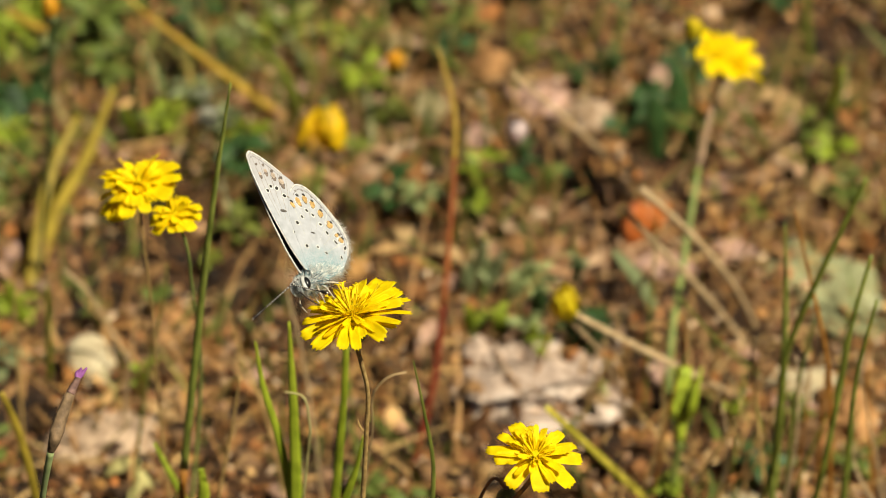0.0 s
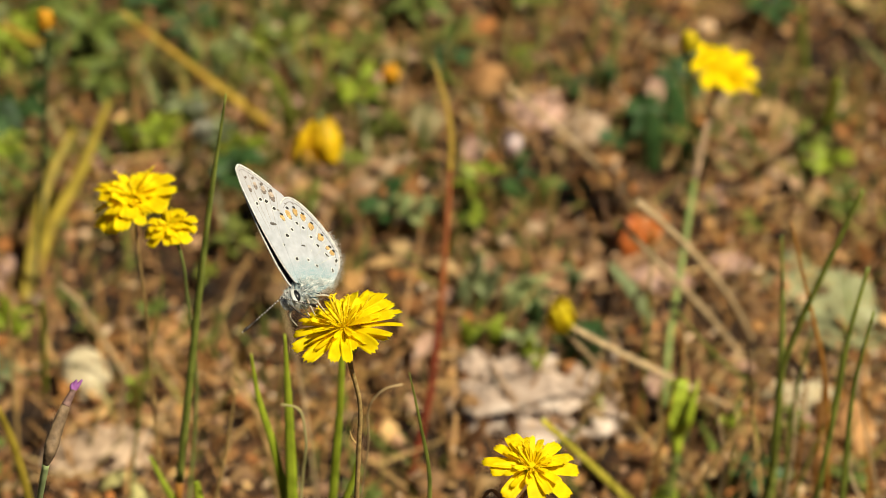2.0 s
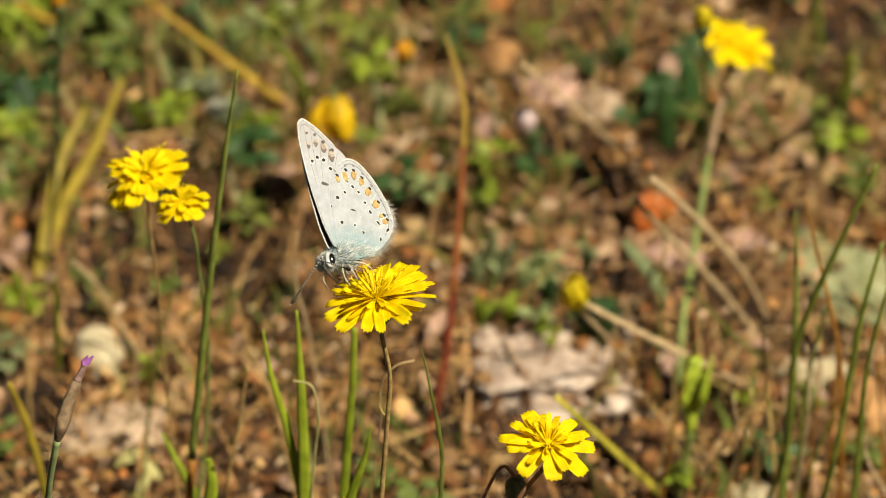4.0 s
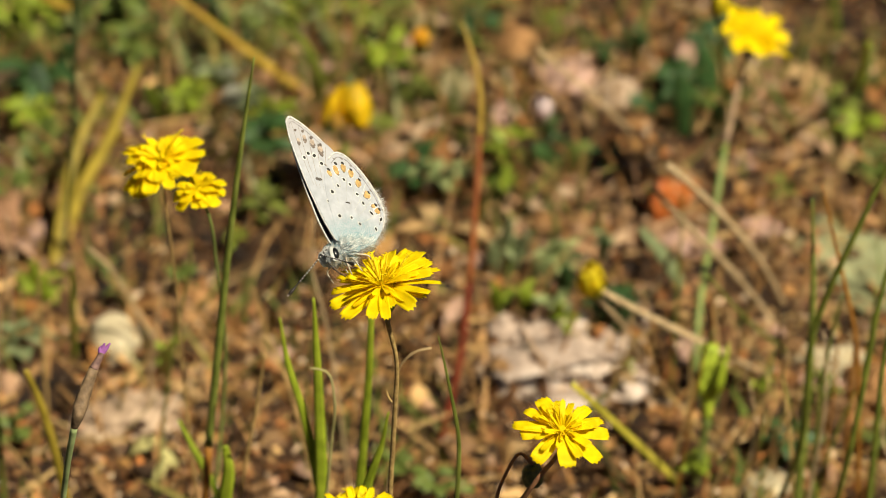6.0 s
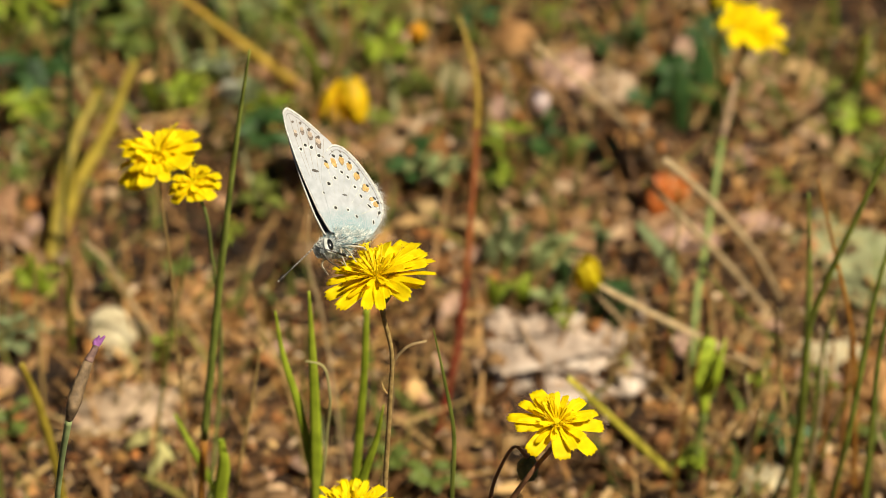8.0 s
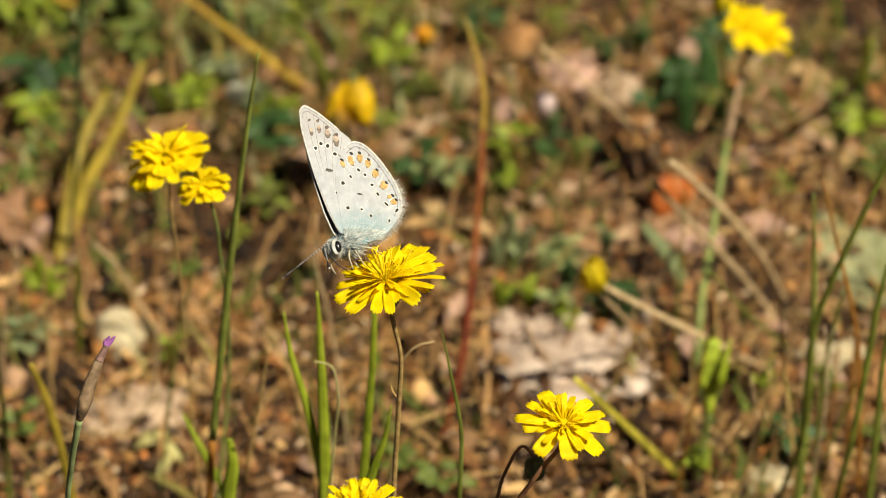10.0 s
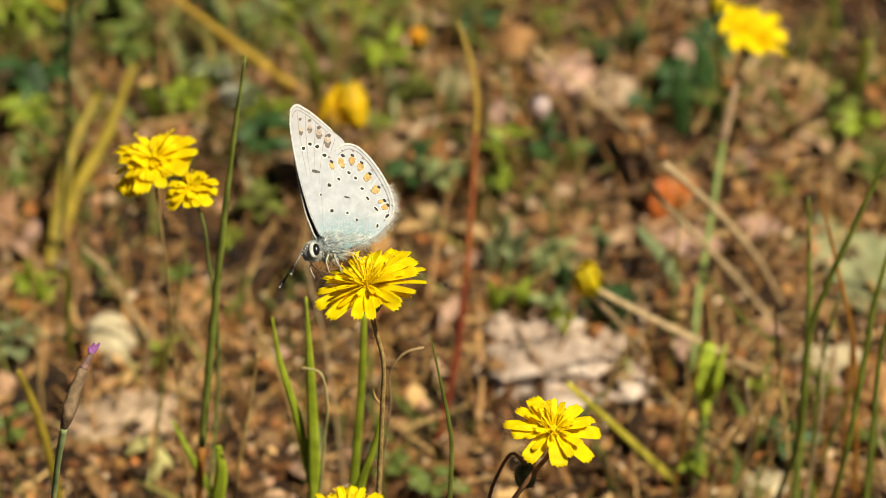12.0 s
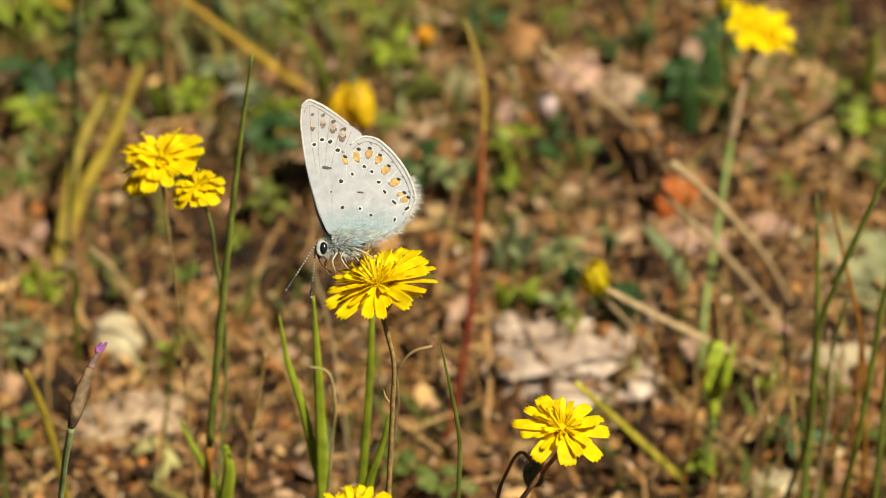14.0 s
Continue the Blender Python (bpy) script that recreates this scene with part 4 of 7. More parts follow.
blade([(64.1, 399.1, 36.9), (63.6, 399.0, 29.0), (63.6, 398.8, 21.1), (63.5, 398.7, 8.9), (63.5, 398.6, -2.0)], [0.1, 0.19, 0.20, 0.22], OLIVE, "thin olive grass stalk in a tuft", "grass_blade")
blade([(54.0, 396.5, 48.0), (55.1, 396.3, 34.7), (54.1, 396.0, 21.1), (53.5, 395.8, 8.9), (53.1, 395.7, -2.0)], [0.1, 0.22, 0.26, 0.22], STRAW, "thin pale straw in a tuft", "dry_stalk")
blade([(-18.4, 418.2, 51.6), (-18.8, 418.2, 42.9), (-17.2, 418.1, 34.1), (-15.0, 418.0, 15.0), (-13.6, 418.0, -2.0)], [0.1, 0.18, 0.24, 0.22], STRAW, "thin pale straw standing in the litter", "dry_stalk")
blade([(22.3, 447.7, 17.8), (21.2, 447.6, 9.0), (18.8, 447.5, -0.0), (18.6, 447.5, -1.1), (18.5, 447.5, -2.0)], [0.1, 0.23, 0.21, 0.22], AMBER_STEM, "rust-coloured dry grass stalk standing in the litter", "dry_stalk")
blade([(39.1, 412.7, 43.0), (39.9, 412.7, 37.1), (38.9, 412.6, 31.1), (36.9, 412.5, 13.6), (35.7, 412.4, -2.0)], [0.1, 0.17, 0.19, 0.22], AMBER_STEM, "rust-coloured dry grass stalk standing in the litter", "dry_stalk")
blade([(-68.8, 456.3, 13.9), (-69.0, 456.2, 5.3), (-68.4, 456.1, -3.4), (-68.4, 456.1, -2.0)], [0.1, 0.25, 0.25, 0.22], STRAW, "thin pale straw standing in the litter", "dry_stalk")
blade([(29.1, 425.9, 27.7), (29.1, 425.8, 22.2), (27.2, 425.7, 16.7), (24.9, 425.7, 6.8), (23.6, 425.6, -2.0)], [0.1, 0.23, 0.23, 0.22], BROWN_STEM, "thin brown dead stalk standing in the litter", "dry_stalk")
blade([(-41.7, 435.5, 26.8), (-43.6, 435.5, 18.5), (-44.8, 435.4, 10.1), (-45.4, 435.3, 3.7), (-45.8, 435.3, -2.0)], [0.1, 0.18, 0.27, 0.22], STRAW, "thin pale straw standing in the litter", "dry_stalk")
blade([(-65.9, 439.6, 36.3), (-66.3, 439.6, 27.4), (-68.0, 439.6, 18.3), (-69.3, 439.5, 7.6), (-70.1, 439.5, -2.0)], [0.1, 0.14, 0.26, 0.22], STRAW, "thin pale straw standing in the litter", "dry_stalk")
blade([(-9.4, 410.2, 31.6), (-9.0, 410.1, 22.5), (-8.2, 409.9, 13.3), (-7.7, 409.8, 5.2), (-7.4, 409.7, -2.0)], [0.1, 0.24, 0.20, 0.22], OLIVE, "thin olive grass stalk standing in the litter", "grass_blade")
blade([(-60.9, 427.0, 4.6), (-64.3, 426.8, -3.3), (-65.1, 426.6, -11.2), (-64.9, 426.7, -2.0)], [0.1, 0.18, 0.22, 0.22], OLIVE, "thin olive grass stalk standing in the litter", "grass_blade")
blade([(-27.2, 415.5, 40.8), (-25.9, 415.5, 33.2), (-23.4, 415.4, 25.6), (-20.3, 415.3, 11.0), (-18.4, 415.2, -2.0)], [0.1, 0.19, 0.24, 0.22], BROWN_STEM, "thin brown dead stalk standing in the litter", "dry_stalk")
blade([(-1.9, 430.4, 5.4), (-4.0, 430.2, -0.6), (-9.4, 430.1, -6.7), (-8.6, 430.1, -2.0)], [0.1, 0.15, 0.25, 0.22], BROWN_STEM, "thin brown dead stalk standing in the litter", "dry_stalk")
blade([(37.0, 429.0, 25.8), (38.4, 428.9, 16.6), (39.0, 428.8, 7.3), (39.3, 428.7, 2.4), (39.4, 428.7, -2.0)], [0.1, 0.16, 0.23, 0.22], BROWN_STEM, "thin brown dead stalk standing in the litter", "dry_stalk")
blade([(39.4, 425.7, 12.7), (37.0, 425.5, 3.0), (36.1, 425.3, -6.9), (36.2, 425.3, -2.0)], [0.1, 0.24, 0.24, 0.22], BROWN_STEM, "thin brown dead stalk standing in the litter", "dry_stalk")
blade([(-36.2, 417.2, 48.4), (-37.0, 417.1, 41.1), (-38.7, 417.1, 33.7), (-41.6, 417.0, 14.8), (-43.4, 416.9, -2.0)], [0.1, 0.17, 0.23, 0.22], OLIVE, "thin olive grass stalk standing in the litter", "grass_blade")
blade([(31.7, 442.3, 20.2), (33.5, 442.2, 10.9), (33.9, 442.1, 1.5), (34.0, 442.1, -0.4), (34.0, 442.1, -2.0)], [0.1, 0.14, 0.28, 0.22], BROWN_STEM, "thin brown dead stalk standing in the litter", "dry_stalk")
blade([(-62.3, 434.0, 1.3), (-58.8, 433.7, -9.4), (-54.2, 433.4, -20.2), (-55.8, 433.5, -2.0)], [0.1, 0.22, 0.26, 0.22], BROWN_STEM, "thin brown dead stalk standing in the litter", "dry_stalk")
blade([(-59.4, 427.3, 40.8), (-60.3, 427.3, 30.9), (-60.4, 427.2, 20.8), (-60.4, 427.1, 8.8), (-60.5, 427.1, -2.0)], [0.1, 0.22, 0.27, 0.22], BROWN_STEM, "thin brown dead stalk standing in the litter", "dry_stalk")
blade([(36.5, 453.4, 19.5), (34.7, 453.3, 12.6), (30.6, 453.3, 5.5), (29.1, 453.3, 1.5), (28.2, 453.3, -2.0)], [0.1, 0.15, 0.21, 0.22], STRAW, "thin pale straw standing in the litter", "dry_stalk")
blade([(36.7, 440.1, 39.6), (37.0, 440.1, 30.5), (36.8, 440.0, 21.2), (36.8, 440.0, 8.9), (36.7, 440.0, -2.0)], [0.1, 0.19, 0.23, 0.22], OLIVE, "thin olive grass stalk standing in the litter", "grass_blade")
blade([(-46.7, 449.7, 6.4), (-48.0, 449.6, -1.2), (-49.6, 449.5, -8.9), (-49.3, 449.5, -2.0)], [0.1, 0.15, 0.22, 0.22], OLIVE, "thin olive grass stalk standing in the litter", "grass_blade")
blade([(-17.7, 420.5, 32.0), (-19.6, 420.4, 24.2), (-20.0, 420.3, 16.2), (-20.3, 420.2, 6.6), (-20.5, 420.1, -2.0)], [0.1, 0.23, 0.21, 0.22], OLIVE, "thin olive grass stalk standing in the litter", "grass_blade")
blade([(9.6, 441.6, 9.4), (8.0, 441.6, 2.6), (10.0, 441.4, -4.1), (9.9, 441.5, -2.0)], [0.1, 0.20, 0.19, 0.22], BROWN_STEM, "thin brown dead stalk standing in the litter", "dry_stalk")


# ---- buds and small flowers ----
def closed_flower(place, root, size, mat, label, nod=(0, 0, 1), cup=BRACT, stem=OLIVE, stem_radius=0.4, count=9, cup_size=1.0, loose=()):
    """A flower closed to a brush: petals folded together over a green cup, on a stalk."""
    p, r = Vector(place), Vector(root)
    ob = thing("closed_flower", label, "flower", r)
    nod = Vector(nod).normalized()
    bm = bmesh.new()
    neck = p - nod * size * 0.5
    sweep(bm, [r, r.lerp(neck, 0.5) + Vector((0.5, 0, 1)), neck], [stem_radius, stem_radius * 0.9, stem_radius], 6, origin=r)
    part("stem", bm, stem, ob)
    turn = Matrix.Translation((p - r) * MM) @ nod.to_track_quat("Z", "Y").to_matrix().to_4x4()
    base = part("bract_cup", blob((size * 0.36 * cup_size, size * 0.36 * cup_size, size * 0.42 * cup_size), size, 0.12, 3), cup, ob)
    base.matrix_basis = turn @ Matrix.Translation((0, 0, -size * 0.3 * MM))
    bm = leaf_mesh(size * 1.0, size * 0.46, -0.34, 0.2, thick=0.2, round_tip=True)
    data = mesh_of("petal", bm, mat)
    for i in range(count):
        a = 2 * math.pi * i / count
        shared("petal", data, base, Matrix.Rotation(a, 4, "Z") @ Matrix.Translation((size * (0.24 + 0.02 * (i % 2)) * MM, 0, 0)) @ Matrix.Rotation(radians(-88 + (i % 3) * 5), 4, "Y"))
    for azimuth, lift in loose:
        shared("petal", data, base, Matrix.Rotation(radians(azimuth), 4, "Z") @ Matrix.Translation((size * 0.2 * MM, 0, 0)) @ Matrix.Rotation(radians(-lift), 4, "Y"))
    return ob


closed_flower((-14.4, 493.0, 21.5), (-17.7, 496.8, 0.0), 7.6, AMBER_PETAL, "closed amber-yellow flower nodding above the ground", (0.2, -0.5, -0.85), stem_radius=0.5, cup_size=0.25, loose=((165, 35), (200, 45), (185, 60)))
closed_flower((-3.1, 514.2, 18.2), (-3.9, 529.2, 0.0), 4.2, ORANGE_PETAL, "small orange flower bud near the soil", (0, -0.3, 1))
closed_flower((23.2, 432.1, 28.9), (33.0, 449.2, 0.0), 6.0, OLD_PETAL, "small closed yellow flower head", (-0.15, -0.3, 1), stem=STRAW, cup=OLIVE, cup_size=0.6, count=7)
closed_flower((43.7, 470.2, 54.0), (48.7, 496.8, 0.0), 3.7, OLD_PETAL, "small half-closed yellow flower", (0, 0, 1))
closed_flower((-57.1, 471.7, 56.4), (-62.4, 479.2, 0.0), 3.6, ORANGE_PETAL, "small orange bud on a dark green stalk", (0, 0, 1), stem=DARK_LEAF)
closed_flower((-64.7, 403.2, 65.3), (-64.7, 403.2, -2.0), 5, PETAL, "yellow flower head at the edge of the clearing", (0.3, 0, 1))
closed_flower((17.2, 490.7, 20.2), (17.7, 511.8, 0.0), 5.2, PALE_PETAL, "small pale pink flower on the soil", (0, -0.4, 1), count=7)


def purple_bud():
    root = Vector((-48.6, 327.0, -2.0))
    ob = thing("purple_bud", "slim brownish bud with a violet tip on a bluish stalk", "bud", root)
    tip, neck, upper, waist, belly, foot = (Vector(p) for p in ((-40.5, 334.2, 95.0), (-40.9, 333.5, 94.0), (-41.7, 332.5, 92.8), (-43.0, 330.4, 89.9), (-43.5, 329.3, 88.5), (-44.1, 329.1, 86.6)))
    bm = bmesh.new()
    sweep(bm, [root, (-46.3, 330.7, 73.7), (-45.0, 329.4, 82.0), foot], [0.34, 0.36, 0.4, 0.46], 8, origin=root)
    part("stem", bm, BUD_STEM, ob)
    bm = bmesh.new()
    sweep(bm, [foot, belly, waist, upper], [0.46, 0.74, 0.9, 0.78, 0.58], 10, origin=root)
    part("calyx", bm, PURPLE_BUD, ob, "brownish-pink ribbed calyx")
    bm = bmesh.new()
    sweep(bm, [upper, upper.lerp(neck, 0.5), neck, neck.lerp(tip, 0.3)], [0.58, 0.46, 0.4, 0.36], 10, origin=root)
    part("calyx_tip", bm, CALYX_DARK, ob, "dark reddish upper calyx")
    for k, s in enumerate((-0.35, -0.1, 0.18, 0.4)):
        bm = bmesh.new()
        a = neck.lerp(tip, 0.1)
        sweep(bm, [a, a.lerp(tip, 0.6) + Vector((s * 0.8, 0, 0)), tip + Vector((s * 1.3 + 0.25, 0, 0.35 * (k % 2)))], [0.3, 0.3, 0.12], 6, origin=root)
        part("petal", bm, VIOLET, ob)
    rng = random.Random(8)
    seeds = []
    for _ in range(70):
        u = rng.random()
        q = foot.lerp(upper, u) + Vector((rng.uniform(-1, 1) * (0.5 + 0.35 * math.sin(math.pi * u)), -0.5, rng.uniform(-0.2, 0.2))) - root
        seeds.append((q, q + Vector((rng.uniform(-0.2, 0.2), -0.25, 0.25))))
    hairs(seeds, BROWN_STEM, ob, "fine_down", width=0.025)


def green_bud():
    root = Vector((39.5, 420.2, -2.0))
    ob = thing("green_bud", "leafy yellow-green flower bud on a thin stalk", "bud", root)
    top, low = Vector((41.0, 425.1, 22.9)), Vector((40.9, 421.5, 11.5))
    bm = bmesh.new()
    sweep(bm, [root, Vector((40.2, 421.4, 4.7)), low], [0.5, 0.5, 0.6], 6, origin=root)
    part("stem", bm, PALE_STEM, ob)
    bm = bmesh.new()
    sweep(bm, [low, low.lerp(top, 0.35), low.lerp(top, 0.75), top], [0.6, 1.2, 1.55, 1.3], 8, origin=root)
    part("bud_body", bm, BUD_GREEN, ob)
    right = bmesh.new()
    a = low.lerp(top, 0.25)
    sweep(right, [a, Vector((42.1, 420.7, 18.6)), Vector((43.6, 422.9, 24.9))], [0.5, 0.85, 0.15], 6, 0.4, origin=root)
    part("bract", right, GREEN, ob, "narrow green leaf beside the bud")
    for dx, u, dz, w in ((-0.9, 0.25, 0.9, 1.1), (0.8, 0.2, 0.8, 1.1), (-0.35, 0.3, 1.5, 1.2), (0.4, 0.35, 1.6, 1.15), (-0.8, 0.5, 1.6, 1.0), (0.8, 0.5, 1.5, 1.0), (0.0, 0.5, 2.0, 1.1)):
        bm = bmesh.new()
        a = low.lerp(top, u)
        b = low.lerp(top, min(1.0, u + 0.45))
        sweep(bm, [a, a.lerp(b, 0.6) + Vector((dx, -1.3, 0)), b + Vector((dx * 0.9, -1.2, dz * 0.5))], [0.4, w, 0.3], 6, 0.45, origin=root)
        part("bract", bm, BUD_GREEN, ob)


green_bud()


def nodding_bud():
    root = Vector((2.9, 329.3, -2.0))
    ob = thing("nodding_bud", "nodding hairy dark green bud on an arched brown stalk", "bud", root)
    bm = bmesh.new()
    end = Vector((10.9, 332.6, 78.0))
    sweep(bm, [root, Vector((6.1, 331.9, 68.6)), Vector((7.4, 331.6, 76.6)), Vector((9.4, 331.9, 80.3)), end], [0.3, 0.27, 0.22, 0.2, 0.25], 7, origin=root)
    part("stem", bm, RED_BROWN, ob)
    body = part("bud_body", blob((1.3, 1.3, 2.0), 5, 0.15, 3), HAIRY_BUD, ob)
    body.location = (Vector((11.0, 332.6, 76.2)) - root) * MM
    rng = random.Random(6)
    seeds = []
    for _ in range(260):
        v = Vector((rng.gauss(0, 1), rng.gauss(0, 1), rng.gauss(0, 1))).normalized()
        a = Vector((v.x * 1.55, v.y * 1.55, v.z * 2.0))
        seeds.append((a, a + v * rng.uniform(0.2, 0.5)))
    hairs(seeds, BROWN_STEM, body, "bristle", width=0.04)


def dry_tip():
    root = Vector((34.5, 319.2, -2.0))
    ob = thing("dry_seed_head", "curled grey-brown dry seed head on a stalk", "seed head", root)
    p = Vector((33.5, 319.2, 78.4))
    bm = bmesh.new()
    sweep(bm, [root, root.lerp(p, 0.6), p], [0.35, 0.3, 0.3], 6, origin=root)
    part("stem", bm, BROWN_STEM, ob)
    bm = bmesh.new()
    sweep(bm, [p, p + Vector((-1.2, 0, 0.7)), p + Vector((0, 0, 1.6)), p + Vector((1.7, 0, 0.7)), p + Vector((2.2, 0, -1))], [0.3, 0.5, 0.55, 0.45, 0.15], 7, origin=root)
    part("seed_husk", bm, BROWN_STEM, ob)


def dead_leaf(place, length, width, turn, tilt, mat, label):
    ob = new("dead_leaf", mesh_of("dead_leaf", leaf_mesh(length, width, 0.35, 0.35, teeth=0.12, thick=0.25, round_tip=True), mat))
    x, y, z = place
    ob.matrix_basis = Matrix.Translation(Vector((x, y, relief(x, y) + 0.8)) * MM) @ Matrix.Rotation(radians(turn), 4, "Z") @ Matrix.Rotation(radians(tilt), 4, "Y")
    tagged(ob, label, "leaf")


dead_leaf((37.6, 487.1, 0.0), 8.5, 5.0, 80, -62, RUST_LEAF, "curled rust-orange dead leaf on the soil")
dead_leaf((39.6, 488.7, 0.0), 7, 5, 50, -55, RUST_LEAF, "small rust-orange dead leaf scrap")
dead_leaf((-70.8, 478.4, -0.0), 24, 11, 115, -10, RED_BARK, "long pinkish-brown strip of bark")
dead_leaf((-47.9, 424.9, 0.0), 6, 3.2, 20, -25, PALE_YELLOW, "pale yellow withered leaf on the soil")
dead_leaf((-40.3, 422.2, 0.0), 5.5, 1.8, 140, -35, PALE_YELLOW, "pale yellow withered leaf on the soil")


dead_leaf((-43.9, 417.8, 0.0), 6, 1.8, 60, -40, PALE_YELLOW, "pale yellow withered leaf on the soil")
dead_leaf((65.3, 523.9, -0.0), 8.4, 4.4, 75, -12, TAN_LEAF, "pale tan dead leaf on the soil")
dead_leaf((60.8, 530.1, 0.0), 7.7, 5.2, 20, -12, TAN_LEAF, "pale tan dead leaf on the soil")
dead_leaf((66.3, 511.8, 0.0), 7.7, 4.0, 130, -12, TAN_LEAF, "pale tan dead leaf on the soil")
dead_leaf((43.9, 529.2, 0.0), 8, 3.6, 85, -60, PINK_LEAF, "pinkish dead leaf standing on edge")
dead_leaf((3.1, 520.4, -0.0), 8, 7, 90, -45, DULL_LEAF, "dull olive-yellow withered leaf")
dead_leaf((63.6, 527.4, 0.0), 9.1, 3.6, 40, -12, TAN_LEAF, "pale tan dead leaf on the soil")
dead_leaf((69.3, 501.7, 0.0), 7.0, 3.6, 70, -12, TAN_LEAF, "pale tan dead leaf on the soil")
dead_leaf((9.1, 482.4, 0.0), 7.7, 3.6, 150, -12, TAN_LEAF, "pale tan dead leaf on the soil")
dead_leaf((-0.9, 485.5, 0.0), 7.0, 3.6, 100, -12, TAN_LEAF, "pale tan dead leaf on the soil")
dead_leaf((-27.4, 447.8, 0.0), 5, 4, 30, -30, PINK_LEAF, "pinkish dead leaf on the soil")
blade([(-66.0, 462.5, 10.1), (-65.0, 464.3, 4.4), (-63.3, 466.5, -2.0)], [0.4, 1.2, 0.7], LIME_LEAF, "lime-green lance-shaped leaf on the soil", "leaf", 0.25, category="leaf")
blade([(-57.6, 446.3, 21.5), (-58.0, 448.5, 12.0), (-58.8, 451.7, -2.0)], [0.3, 0.5, 0.5], LIME_LEAF, "yellow-green upright stalk in litter")
blade([(-42.6, 442.3, 9.5), (-43.3, 444.0, 4.2), (-43.4, 446.0, -2.0)], [0.3, 0.8, 0.5], LIME_LEAF, "short lime-green grass blade")
blade([(-51.7, 460.0, 6.7), (-51.4, 461.5, 3.0), (-51.4, 463.5, -2.0)], [0.4, 0.9, 0.6], LEAF, "short green upright leaf", "leaf", 0.3, category="leaf")
blade([(-50.3, 514.6, 8.7), (-49.6, 517.0, 3.0), (-49.2, 518.9, -2.0)], [0.4, 0.9, 0.6], LIME_LEAF, "short lime-green grass blade")
blade([(-12.8, 526.6, 10.2), (-11.2, 528.9, 3.8), (-9.5, 531.2, -2.0)], [0.5, 1.0, 0.7], LIME_LEAF, "short lime-green grass blade")
blade([(-4.7, 509.8, 12.0), (-4.5, 512.0, 5.9), (-4.3, 514.6, -2.0)], [0.3, 0.5, 0.5], LEAF, "thin green upright shoot")


blade([(27.1, 474.5, 6.8), (27.3, 475.3, 3.7), (27.0, 476.9, -2.0)], [0.405, 0.9, 0.54], DARK_LEAF, "narrow dark bluish-green leaf standing upright", "leaf", 0.25, category="leaf")
blade([(27.5, 458.3, 8.4), (26.6, 458.5, 4.5), (25.3, 459.5, -2.0)], [0.675, 1.5, 0.9], DARK_LEAF, "broad dark bluish-green leaf standing upright", "leaf", 0.25, category="leaf")
blade([(31.4, 455.1, 8.2), (29.7, 455.4, 4.4), (27.4, 456.5, -2.0)], [0.675, 1.5, 0.9], DARK_LEAF, "broad dark bluish-green leaf leaning over", "leaf", 0.25, category="leaf")
blade([(19.9, 471.3, 7.7), (19.6, 471.8, 4.2), (18.7, 473.0, -2.0)], [0.81, 1.8, 1.08], CLOVER, "broad green leaf standing upright", "leaf", 0.25, category="leaf")
blade([(16.2, 468.0, 7.3), (16.7, 468.6, 4.0), (16.8, 470.0, -2.0)], [0.81, 1.8, 1.08], CLOVER, "broad green leaf standing upright", "leaf", 0.25, category="leaf")
blade([(20.7, 465.0, 7.3), (20.6, 465.6, 4.0), (20.0, 466.9, -2.0)], [0.675, 1.5, 0.9], DARK_LEAF, "broad dark green leaf standing upright", "leaf", 0.25, category="leaf")
blade([(19.5, 455.7, 7.0), (19.2, 456.4, 3.8), (18.4, 458.0, -2.0)], [0.63, 1.4, 0.84], LIME_LEAF, "bright green leaf low on the soil", "leaf", 0.25, category="leaf")
blade([(13.3, 460.4, 6.2), (14.1, 461.4, 3.4), (14.3, 463.2, -2.0)], [0.63, 1.4, 0.84], LIME_LEAF, "bright green leaf low on the soil", "leaf", 0.25, category="leaf")
blade([(8.7, 460.9, 6.9), (9.3, 461.7, 3.8), (9.3, 463.2, -2.0)], [0.54, 1.2, 0.72], LIME_LEAF, "bright green leaf low on the soil", "leaf", 0.25, category="leaf")
blade([(32.9, 470.2, 11.2), (37.1, 469.3, 5.9), (40.9, 469.2, -2.0)], [0.585, 1.3, 0.78], GREY_LEAF, "pale grey-green lance-shaped leaf leaning over", "leaf", 0.25, category="leaf")
blade([(11.8, 473.7, 10.2), (11.1, 474.2, 5.1), (10.2, 474.7, -2.0)], [0.52, 1.5, 1.05], GREY_LEAF, "pale grey-green downy leaf standing upright", "leaf", 0.25, category="leaf")
blade([(14.8, 473.1, 7.9), (13.1, 473.6, 3.8), (11.0, 474.1, -2.0)], [0.52, 1.5, 1.05], GREY_LEAF, "pale grey-green downy leaf standing upright", "leaf", 0.25, category="leaf")
blade([(8.7, 472.8, 6.2), (9.1, 473.2, 2.9), (9.5, 473.8, -2.0)], [0.45, 1.3, 0.91], GREY_LEAF, "pale grey-green downy leaf standing upright", "leaf", 0.25, category="leaf")
blade([(13.1, 472.8, 4.8), (12.0, 473.2, 2.1), (10.7, 473.8, -2.0)], [0.42, 1.2, 0.84], GREY_LEAF, "pale grey-green downy leaf standing upright", "leaf", 0.25, category="leaf")
blade([(46.2, 522.3, 12.4), (47.1, 521.0, 6.5), (47.4, 520.4, -2.0)], [0.99, 2.2, 1.32], DARK_LEAF, "large dark green leaf standing upright", "leaf", 0.25, category="leaf")
